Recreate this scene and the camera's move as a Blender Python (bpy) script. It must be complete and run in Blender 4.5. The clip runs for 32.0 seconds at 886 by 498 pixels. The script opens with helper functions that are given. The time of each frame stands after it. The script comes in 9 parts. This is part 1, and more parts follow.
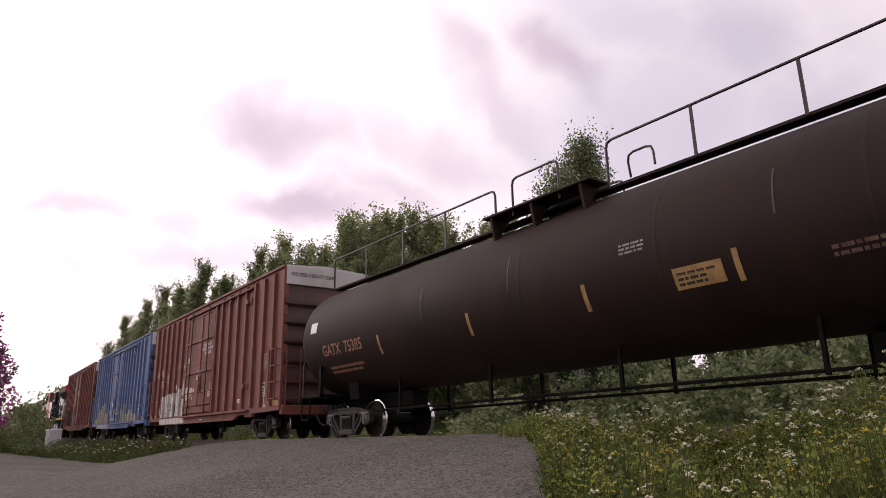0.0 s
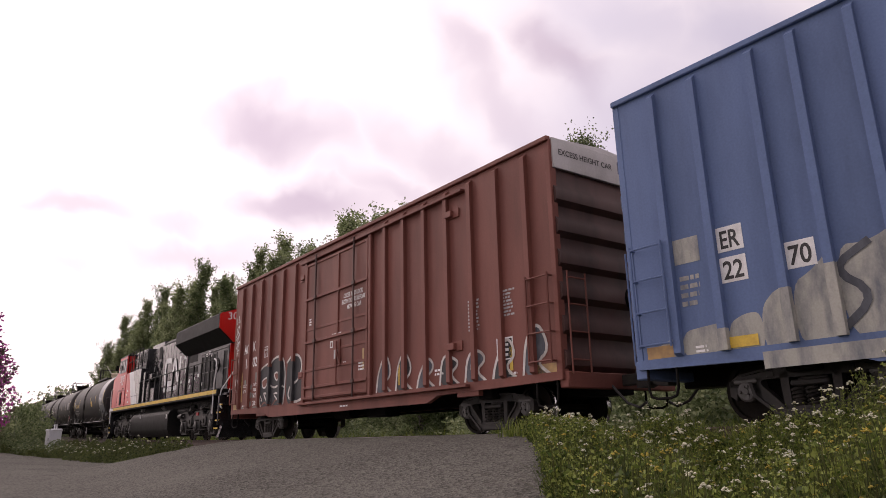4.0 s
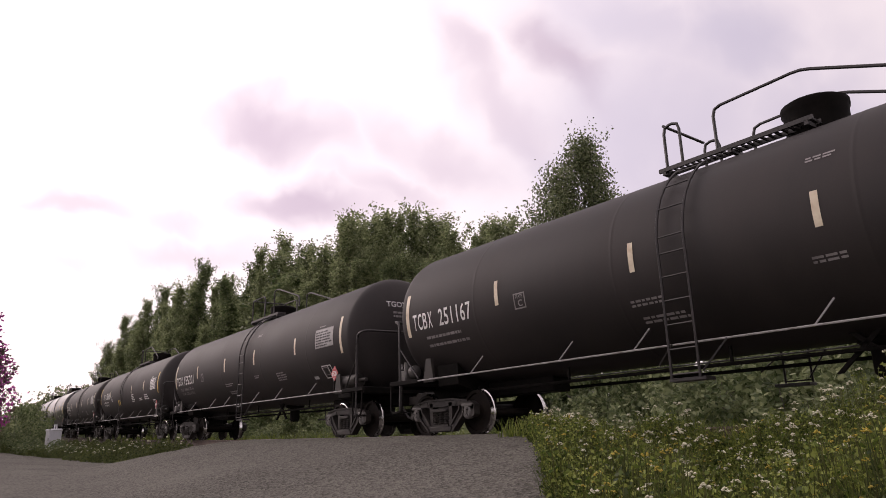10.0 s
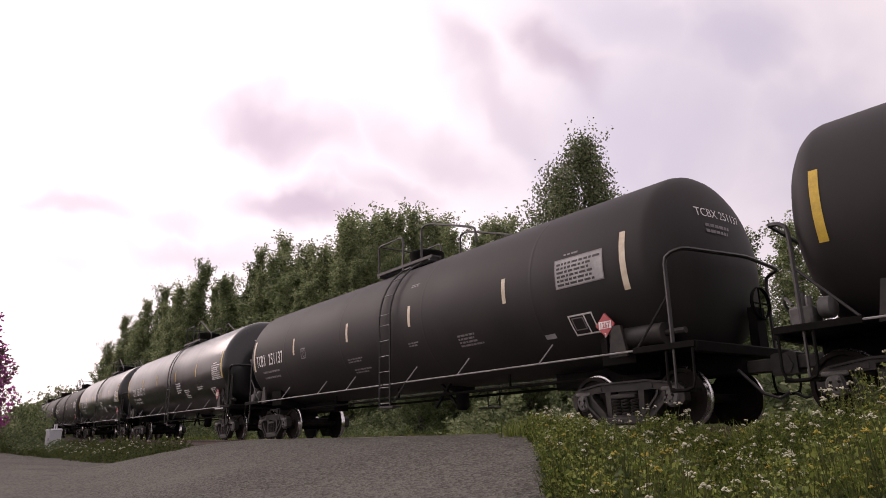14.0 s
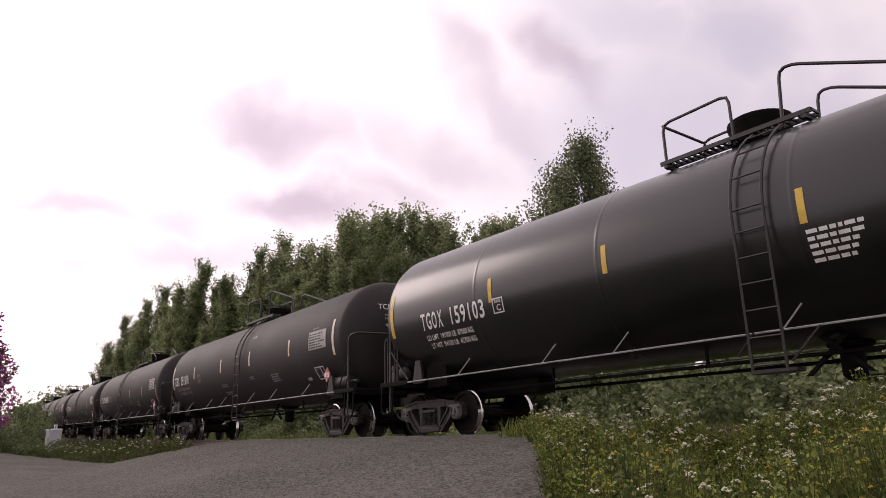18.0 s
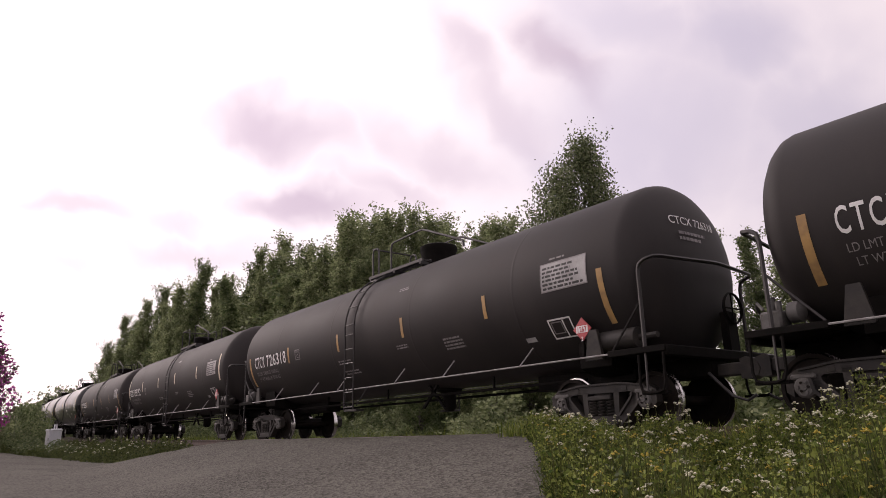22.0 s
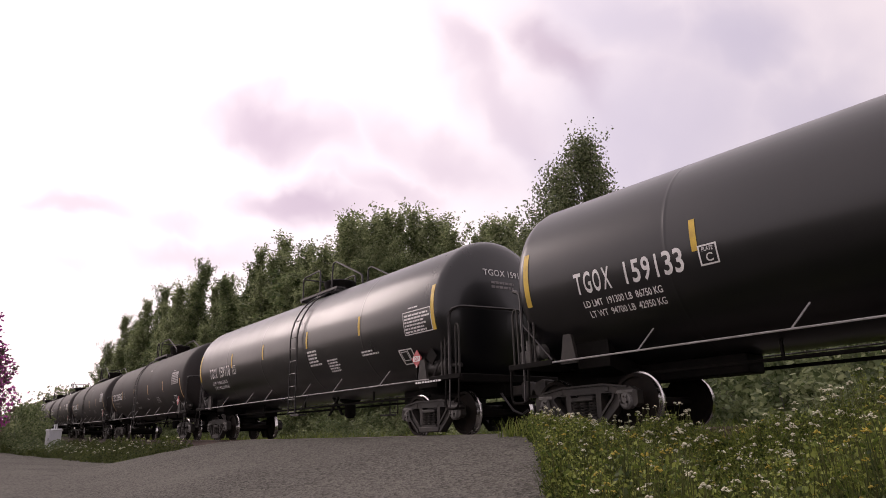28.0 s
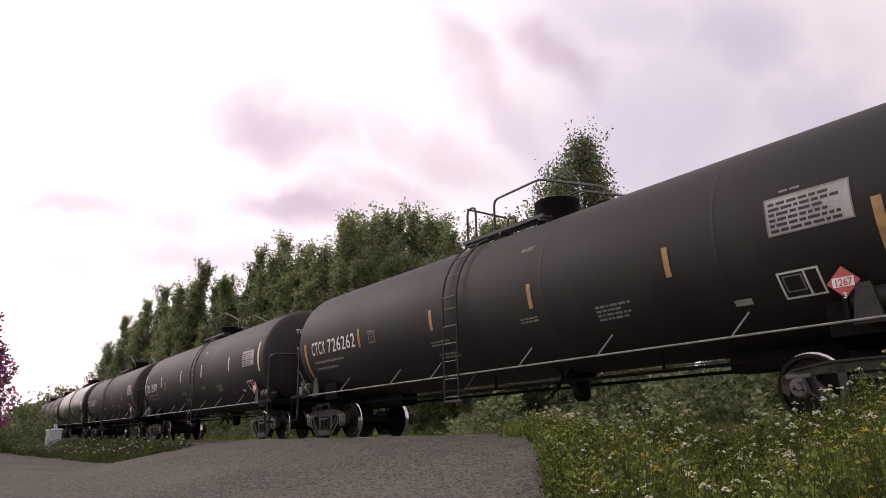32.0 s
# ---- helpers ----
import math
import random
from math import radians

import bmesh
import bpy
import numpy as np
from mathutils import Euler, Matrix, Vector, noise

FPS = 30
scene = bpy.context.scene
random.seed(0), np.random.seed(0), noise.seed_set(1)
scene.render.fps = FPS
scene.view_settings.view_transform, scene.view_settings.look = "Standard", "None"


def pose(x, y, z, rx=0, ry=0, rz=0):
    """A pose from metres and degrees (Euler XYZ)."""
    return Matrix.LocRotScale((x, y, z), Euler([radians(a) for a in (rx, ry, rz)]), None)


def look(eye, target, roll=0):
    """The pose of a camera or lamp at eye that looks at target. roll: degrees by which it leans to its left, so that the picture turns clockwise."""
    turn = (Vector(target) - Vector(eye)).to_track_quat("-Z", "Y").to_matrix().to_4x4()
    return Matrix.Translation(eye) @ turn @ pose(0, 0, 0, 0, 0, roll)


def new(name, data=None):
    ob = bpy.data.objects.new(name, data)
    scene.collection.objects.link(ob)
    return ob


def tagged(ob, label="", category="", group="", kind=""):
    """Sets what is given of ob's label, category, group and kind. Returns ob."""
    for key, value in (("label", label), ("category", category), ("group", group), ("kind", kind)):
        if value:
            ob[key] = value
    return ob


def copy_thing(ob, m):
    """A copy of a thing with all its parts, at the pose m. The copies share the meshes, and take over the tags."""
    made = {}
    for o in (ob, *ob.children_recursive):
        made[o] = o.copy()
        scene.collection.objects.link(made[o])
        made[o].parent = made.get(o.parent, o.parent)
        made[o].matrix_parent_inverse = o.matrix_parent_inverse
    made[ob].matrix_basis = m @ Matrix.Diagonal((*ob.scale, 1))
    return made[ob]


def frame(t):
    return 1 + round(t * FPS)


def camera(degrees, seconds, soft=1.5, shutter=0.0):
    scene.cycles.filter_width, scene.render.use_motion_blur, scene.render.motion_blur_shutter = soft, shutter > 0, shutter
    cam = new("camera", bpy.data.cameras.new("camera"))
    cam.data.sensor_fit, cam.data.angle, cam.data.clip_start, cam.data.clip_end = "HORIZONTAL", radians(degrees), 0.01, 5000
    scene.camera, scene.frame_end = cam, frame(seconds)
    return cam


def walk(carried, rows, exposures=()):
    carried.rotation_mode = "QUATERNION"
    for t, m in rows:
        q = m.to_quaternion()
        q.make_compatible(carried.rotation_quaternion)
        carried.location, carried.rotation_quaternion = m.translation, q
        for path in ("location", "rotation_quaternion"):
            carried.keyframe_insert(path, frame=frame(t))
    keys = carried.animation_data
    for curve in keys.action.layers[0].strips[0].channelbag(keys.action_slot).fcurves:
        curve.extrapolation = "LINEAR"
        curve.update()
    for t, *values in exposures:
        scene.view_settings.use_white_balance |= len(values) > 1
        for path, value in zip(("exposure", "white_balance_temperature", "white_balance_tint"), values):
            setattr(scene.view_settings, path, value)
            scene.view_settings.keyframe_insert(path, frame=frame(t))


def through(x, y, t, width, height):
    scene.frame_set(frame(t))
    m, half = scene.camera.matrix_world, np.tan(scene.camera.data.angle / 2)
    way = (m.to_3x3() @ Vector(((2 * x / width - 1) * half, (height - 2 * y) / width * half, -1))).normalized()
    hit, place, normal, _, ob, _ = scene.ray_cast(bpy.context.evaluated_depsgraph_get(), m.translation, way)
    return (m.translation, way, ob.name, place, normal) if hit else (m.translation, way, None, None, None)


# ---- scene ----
# ---------------------------------------------------------------- camera
import collections

EYE_Z = -0.105
EYE = pose(0, 0, EYE_Z, 90 + 14.091, 0, 51.563) @ pose(0, 0, 0, 0, 0, -0.516)
cam = camera(64.746, 32.0, soft=0.9)
walk(cam, [(0, EYE), (32, EYE)], exposures=[(0, 0.06, 6900, 25), (32, 0.06, 6900, 25)])

# ---------------------------------------------------------------- sky and sun
SUN_AZ, SUN_EL = 108.0, 28.0      # degrees left of +y, degrees up
world = bpy.data.worlds.new("sky")
scene.world = world
world.use_nodes = True
wt = world.node_tree
wt.nodes.clear()


def wnode(kind, **vals):
    nd = wt.nodes.new(kind)
    for k, v in vals.items():
        nd.inputs[k].default_value = v
    return nd


sky = wt.nodes.new("ShaderNodeTexSky")
sky.sky_type = "NISHITA"
sky.sun_disc = False
sky.sun_elevation = radians(SUN_EL)
sky.sun_rotation = radians(-SUN_AZ)
sky.air_density, sky.dust_density, sky.ozone_density = 1.0, 3.0, 1.0
# thin broken overcast: a flat cloud deck seen from below, streaked by the wind
tc = wt.nodes.new("ShaderNodeTexCoord")
sep = wt.nodes.new("ShaderNodeSeparateXYZ")
wt.links.new(tc.outputs["Generated"], sep.inputs[0])


def wmath(op, a, b=None, clamp=False):
    nd = wt.nodes.new("ShaderNodeMath")
    nd.operation, nd.use_clamp = op, clamp
    for i, v in enumerate((a, b)):
        if v is None:
            continue
        if isinstance(v, (int, float)):
            nd.inputs[i].default_value = v
        else:
            wt.links.new(v, nd.inputs[i])
    return nd.outputs[0]


up_z = wmath("MAXIMUM", wmath("ADD", sep.outputs[2], 0.16), 0.05)
px = wmath("DIVIDE", sep.outputs[0], up_z)
py = wmath("DIVIDE", sep.outputs[1], up_z)
comb = wt.nodes.new("ShaderNodeCombineXYZ")
wt.links.new(px, comb.inputs[0])
wt.links.new(py, comb.inputs[1])


def deck(scale, turn, stretch, detail, rough, low, high, shift=(0, 0, 0)):
    mp = wt.nodes.new("ShaderNodeMapping")
    mp.inputs["Location"].default_value = shift
    mp.inputs["Rotation"].default_value = (0, 0, radians(turn))
    mp.inputs["Scale"].default_value = (stretch, 1, 1)
    wt.links.new(comb.outputs[0], mp.inputs[0])
    nz = wt.nodes.new("ShaderNodeTexNoise")
    nz.inputs["Scale"].default_value, nz.inputs["Detail"].default_value = scale, detail
    nz.inputs["Roughness"].default_value, nz.inputs["Distortion"].default_value = rough, 0.35
    wt.links.new(mp.outputs[0], nz.inputs["Vector"])
    mr = wt.nodes.new("ShaderNodeMapRange")
    mr.interpolation_type = "SMOOTHSTEP"
    mr.inputs["From Min"].default_value, mr.inputs["From Max"].default_value = low, high
    wt.links.new(nz.outputs[0], mr.inputs["Value"])
    return mr.outputs[0]


def wmix(fac, a, b):
    nd = wt.nodes.new("ShaderNodeMix")
    nd.data_type = "RGBA"
    for i, v in ((0, fac), (6, a), (7, b)):
        if isinstance(v, tuple):
            nd.inputs[i].default_value = (*v, 1)
        elif isinstance(v, (int, float)):
            nd.inputs[i].default_value = v
        else:
            wt.links.new(v, nd.inputs[i])
    return nd.outputs[2]


def wdot(vec, source):
    nd = wt.nodes.new("ShaderNodeVectorMath")
    nd.operation = "DOT_PRODUCT"
    wt.links.new(source, nd.inputs[0])
    nd.inputs[1].default_value = vec
    return nd.outputs["Value"]


# cloud streaks of this evening over the far side of the line: places on a flat chart whose
# middle lies 51.6 degrees left of +y and 14 degrees up, in degrees of the chart
mid_turn = EYE.to_3x3()
right, upward, ahead = mid_turn @ Vector((1, 0, 0)), mid_turn @ Vector((0, 1, 0)), mid_turn @ Vector((0, 0, -1))
depth = wmath("MAXIMUM", wdot(ahead, tc.outputs["Generated"]), 0.05)
chart = wt.nodes.new("ShaderNodeCombineXYZ")
wt.links.new(wmath("MULTIPLY", wmath("DIVIDE", wdot(right, tc.outputs["Generated"]), depth), 12.37), chart.inputs[0])
wt.links.new(wmath("MULTIPLY", wmath("DIVIDE", wdot(upward, tc.outputs["Generated"]), depth), 12.37), chart.inputs[1])


def warp(source, scale, amount):
    nz = wt.nodes.new("ShaderNodeTexNoise")
    nz.inputs["Scale"].default_value, nz.inputs["Detail"].default_value = scale, 3
    wt.links.new(source, nz.inputs["Vector"])
    sub = wt.nodes.new("ShaderNodeVectorMath")
    sub.operation = "SUBTRACT"
    wt.links.new(nz.outputs["Color"], sub.inputs[0])
    sub.inputs[1].default_value = (0.5, 0.5, 0.5)
    sc = wt.nodes.new("ShaderNodeVectorMath")
    sc.operation = "SCALE"
    wt.links.new(sub.outputs[0], sc.inputs[0])
    sc.inputs["Scale"].default_value = amount
    ad = wt.nodes.new("ShaderNodeVectorMath")
    wt.links.new(source, ad.inputs[0])
    wt.links.new(sc.outputs[0], ad.inputs[1])
    return ad.outputs[0]


bent = warp(warp(chart.outputs[0], 0.30, 2.2), 1.1, 0.7)
STREAKS = ((-2.8, 2.1, 1.5, 0.55, -14, 0.8), (-2.3, 0.85, 1.7, 0.42, 3, 0.9), (-6.6, 0.7, 1.4, 0.30, -3, 0.7), (-4.5, 0.0, 2.0, 0.42, 0, 0.6), (2.1, 3.4, 1.3, 0.5, -42, 0.85),
           (0.5, 3.4, 1.1, 0.6, -55, 0.6), (-0.4, 1.7, 1.6, 0.6, -25, 0.55), (-4.6, 0.55, 1.0, 0.3, 0, 0.5), (1.0, 2.6, 1.5, 0.5, -48, 0.5), (-6.9, -0.5, 1.3, 0.2, 0, 0.5), (-1.0, 1.1, 1.0, 0.3, -18, 0.55))
VEILS = ((3.8, 1.9, 3.6, 2.2, 15, 0.9), (5.2, 3.6, 2.2, 1.5, 0, 1.0), (3.2, 3.9, 2.6, 1.0, -30, 0.8), (6.4, 2.2, 2.2, 3.0, 0, 0.9))


def streaks(table, soft):
    total = None
    for x, y, a, b, turn, strength in table:
        mp = wt.nodes.new("ShaderNodeMapping")
        mp.vector_type = "TEXTURE"
        mp.inputs["Location"].default_value = (x, y, 0)
        mp.inputs["Rotation"].default_value = (0, 0, radians(turn))
        mp.inputs["Scale"].default_value = (a, b, 1)
        wt.links.new(bent, mp.inputs[0])
        ln = wt.nodes.new("ShaderNodeVectorMath")
        ln.operation = "LENGTH"
        wt.links.new(mp.outputs[0], ln.inputs[0])
        mr = wt.nodes.new("ShaderNodeMapRange")
        mr.interpolation_type = "SMOOTHERSTEP"
        mr.inputs["From Min"].default_value, mr.inputs["From Max"].default_value = soft, 0.0
        mr.inputs["To Max"].default_value = strength
        wt.links.new(ln.outputs["Value"], mr.inputs["Value"])
        total = mr.outputs[0] if total is None else wmath("MAXIMUM", total, mr.outputs[0])
    return total


rough_deck = deck(1.15, 35, 0.6, 4.0, 0.55, 0.40, 0.75, (3.3, 1.2, 0))
thick = wmath("ADD", streaks(STREAKS, 1.45), wmath("MULTIPLY", rough_deck, 0.16), True)
veil = streaks(VEILS, 1.3)
sun_dir = Vector((-math.sin(radians(SUN_AZ)) * math.cos(radians(SUN_EL)), math.cos(radians(SUN_AZ)) * math.cos(radians(SUN_EL)), math.sin(radians(SUN_EL))))
dot = wt.nodes.new("ShaderNodeVectorMath")
dot.operation = "DOT_PRODUCT"
wt.links.new(tc.outputs["Generated"], dot.inputs[0])
dot.inputs[1].default_value = sun_dir
near_sun = wt.nodes.new("ShaderNodeMapRange")
near_sun.interpolation_type = "SMOOTHSTEP"
near_sun.inputs["From Min"].default_value, near_sun.inputs["From Max"].default_value = 0.1, 1.0
wt.links.new(dot.outputs["Value"], near_sun.inputs["Value"])
cloud = wmix(thick, (1.0, 0.975, 1.0), (0.60, 0.53, 0.62))
cloud = wmix(wmath("MULTIPLY", veil, 0.75), cloud, (0.56, 0.56, 0.70))
glow = wmath("ADD", wmath("MULTIPLY", near_sun.outputs[0], 0.35), 0.95)
bright = wt.nodes.new("ShaderNodeVectorMath")
bright.operation = "SCALE"
wt.links.new(cloud, bright.inputs[0])
wt.links.new(glow, bright.inputs["Scale"])
bg_sky = wnode("ShaderNodeBackground", Strength=0.012)
wt.links.new(sky.outputs[0], bg_sky.inputs["Color"])
bg_cloud = wnode("ShaderNodeBackground", Strength=0.84)
wt.links.new(bright.outputs[0], bg_cloud.inputs["Color"])
both = wt.nodes.new("ShaderNodeAddShader")
wt.links.new(bg_sky.outputs[0], both.inputs[0])
wt.links.new(bg_cloud.outputs[0], both.inputs[1])
out = wt.nodes.new("ShaderNodeOutputWorld")
wt.links.new(both.outputs[0], out.inputs[0])

sun = new("sun", bpy.data.lights.new("sun", "SUN"))
sun.data.energy, sun.data.angle, sun.data.color = 0.75, radians(24), (1.0, 0.95, 0.9)
sun.matrix_world = look(sun_dir * 50, (0, 0, 0))
# ---------------------------------------------------------------- materials


def paint(name, col, rough=0.5, metal=0.0, dirt=None, amount=0.4, scale=2.0, streak=1.0, bump=0.0, fine=40.0, spec=0.5, coat=0.0, random=0.0, island=False):
    """A surface with large stains (colour dirt, run down by streak), fine grain in colour and roughness, and relief."""
    m = bpy.data.materials.new(name)
    m.use_nodes = True
    nt = m.node_tree
    b = nt.nodes["Principled BSDF"]
    tcx = nt.nodes.new("ShaderNodeTexCoord")
    mp = nt.nodes.new("ShaderNodeMapping")
    mp.inputs["Scale"].default_value = (1, 1, 1 / streak)
    nt.links.new(tcx.outputs["Object"], mp.inputs[0])
    n1 = nt.nodes.new("ShaderNodeTexNoise")
    n1.inputs["Scale"].default_value, n1.inputs["Detail"].default_value, n1.inputs["Roughness"].default_value = scale, 6, 0.62
    nt.links.new(mp.outputs[0], n1.inputs["Vector"])
    n2 = nt.nodes.new("ShaderNodeTexNoise")
    n2.inputs["Scale"].default_value, n2.inputs["Detail"].default_value = fine, 3
    nt.links.new(tcx.outputs["Object"], n2.inputs["Vector"])
    ramp = nt.nodes.new("ShaderNodeMapRange")
    ramp.inputs["From Min"].default_value, ramp.inputs["From Max"].default_value = 0.42, 0.72
    ramp.inputs["To Max"].default_value = amount
    nt.links.new(n1.outputs[0], ramp.inputs["Value"])
    mx = nt.nodes.new("ShaderNodeMix")
    mx.data_type = "RGBA"
    nt.links.new(ramp.outputs[0], mx.inputs[0])
    mx.inputs[6].default_value = (*col, 1)
    mx.inputs[7].default_value = (*(dirt or [c * 0.6 for c in col]), 1)
    gr = nt.nodes.new("ShaderNodeMapRange")
    gr.inputs["To Min"].default_value, gr.inputs["To Max"].default_value = 0.84, 1.16
    nt.links.new(n2.outputs[0], gr.inputs["Value"])
    hs = nt.nodes.new("ShaderNodeHueSaturation")
    nt.links.new(mx.outputs[2], hs.inputs["Color"])
    val = gr.outputs[0]
    if random:
        src = nt.nodes.new("ShaderNodeNewGeometry").outputs["Random Per Island"] if island else nt.nodes.new("ShaderNodeObjectInfo").outputs["Random"]
        rr = nt.nodes.new("ShaderNodeMapRange")
        rr.inputs["To Min"].default_value, rr.inputs["To Max"].default_value = 1 - random, 1 + random
        nt.links.new(src, rr.inputs["Value"])
        mu = nt.nodes.new("ShaderNodeMath")
        mu.operation = "MULTIPLY"
        nt.links.new(val, mu.inputs[0])
        nt.links.new(rr.outputs[0], mu.inputs[1])
        val = mu.outputs[0]
    nt.links.new(val, hs.inputs["Value"])
    nt.links.new(hs.outputs[0], b.inputs["Base Color"])
    rg = nt.nodes.new("ShaderNodeMapRange")
    rg.inputs["To Min"].default_value, rg.inputs["To Max"].default_value = max(rough - 0.12, 0.02), min(rough + 0.14, 1)
    nt.links.new(n1.outputs[0], rg.inputs["Value"])
    nt.links.new(rg.outputs[0], b.inputs["Roughness"])
    b.inputs["Metallic"].default_value = metal
    b.inputs["Specular IOR Level"].default_value = spec
    b.inputs["Coat Weight"].default_value = coat
    b.inputs["Coat Roughness"].default_value = 0.12
    if bump:
        bp = nt.nodes.new("ShaderNodeBump")
        bp.inputs["Strength"].default_value, bp.inputs["Distance"].default_value = 0.6, bump
        nt.links.new(n2.outputs[0], bp.inputs["Height"])
        nt.links.new(bp.outputs[0], b.inputs["Normal"])
    return m


def leafy(name, col, col2, rough=0.55, through=0.35, odd=None, odd_share=0.0):
    """Leaves and blades: colour varies from piece to piece, and light comes through."""
    m = bpy.data.materials.new(name)
    m.use_nodes = True
    nt = m.node_tree
    b = nt.nodes["Principled BSDF"]
    geo = nt.nodes.new("ShaderNodeNewGeometry")
    mx = nt.nodes.new("ShaderNodeMix")
    mx.data_type = "RGBA"
    nt.links.new(geo.outputs["Random Per Island"], mx.inputs[0])
    mx.inputs[6].default_value, mx.inputs[7].default_value = (*col, 1), (*col2, 1)
    tcx = nt.nodes.new("ShaderNodeTexCoord")
    nz = nt.nodes.new("ShaderNodeTexNoise")
    nz.inputs["Scale"].default_value = 0.7
    nt.links.new(tcx.outputs["Object"], nz.inputs["Vector"])
    hs = nt.nodes.new("ShaderNodeHueSaturation")
    mr = nt.nodes.new("ShaderNodeMapRange")
    mr.inputs["To Min"].default_value, mr.inputs["To Max"].default_value = 0.55, 1.45
    nt.links.new(nz.outputs[0], mr.inputs["Value"])
    nt.links.new(mr.outputs[0], hs.inputs["Value"])
    nt.links.new(mx.outputs[2], hs.inputs["Color"])
    colour = hs.outputs[0]
    if odd:
        gt = nt.nodes.new("ShaderNodeMath")
        gt.operation = "LESS_THAN"
        nt.links.new(geo.outputs["Random Per Island"], gt.inputs[0])
        gt.inputs[1].default_value = odd_share
        m2 = nt.nodes.new("ShaderNodeMix")
        m2.data_type = "RGBA"
        nt.links.new(gt.outputs[0], m2.inputs[0])
        nt.links.new(colour, m2.inputs[6])
        m2.inputs[7].default_value = (*odd, 1)
        colour = m2.outputs[2]
    nt.links.new(colour, b.inputs["Base Color"])
    b.inputs["Roughness"].default_value = rough
    b.inputs["Specular IOR Level"].default_value = 0.3
    tr = nt.nodes.new("ShaderNodeBsdfTranslucent")
    nt.links.new(colour, tr.inputs["Color"])
    ms = nt.nodes.new("ShaderNodeMixShader")
    ms.inputs[0].default_value = through
    nt.links.new(b.outputs[0], ms.inputs[1])
    nt.links.new(tr.outputs[0], ms.inputs[2])
    nt.links.new(ms.outputs[0], nt.nodes["Material Output"].inputs["Surface"])
    return m


def gravel(name, col, col2, size=0.03, bump=0.02, patch=0.35):
    m = bpy.data.materials.new(name)
    m.use_nodes = True
    nt = m.node_tree
    b = nt.nodes["Principled BSDF"]
    tcx = nt.nodes.new("ShaderNodeTexCoord")
    vo = nt.nodes.new("ShaderNodeTexVoronoi")
    vo.inputs["Scale"].default_value = 1 / size
    nt.links.new(tcx.outputs["Object"], vo.inputs["Vector"])
    nz = nt.nodes.new("ShaderNodeTexNoise")
    nz.inputs["Scale"].default_value, nz.inputs["Detail"].default_value = patch, 7
    nz.inputs["Roughness"].default_value = 0.65
    nt.links.new(tcx.outputs["Object"], nz.inputs["Vector"])
    sp = nt.nodes.new("ShaderNodeSeparateColor")
    nt.links.new(vo.outputs["Color"], sp.inputs[0])
    ad = nt.nodes.new("ShaderNodeMath")
    ad.operation = "ADD"
    nt.links.new(sp.outputs[0], ad.inputs[0])
    nt.links.new(nz.outputs[0], ad.inputs[1])
    mr = nt.nodes.new("ShaderNodeMapRange")
    mr.inputs["From Min"].default_value, mr.inputs["From Max"].default_value = 0.35, 1.35
    nt.links.new(ad.outputs[0], mr.inputs["Value"])
    mx = nt.nodes.new("ShaderNodeMix")
    mx.data_type = "RGBA"
    nt.links.new(mr.outputs[0], mx.inputs[0])
    mx.inputs[6].default_value, mx.inputs[7].default_value = (*col, 1), (*col2, 1)
    nt.links.new(mx.outputs[2], b.inputs["Base Color"])
    b.inputs["Roughness"].default_value = 0.95
    b.inputs["Specular IOR Level"].default_value = 0.15
    bp = nt.nodes.new("ShaderNodeBump")
    bp.inputs["Strength"].default_value, bp.inputs["Distance"].default_value = 0.8, bump
    nt.links.new(vo.outputs["Distance"], bp.inputs["Height"])
    nt.links.new(bp.outputs[0], b.inputs["Normal"])
    return m


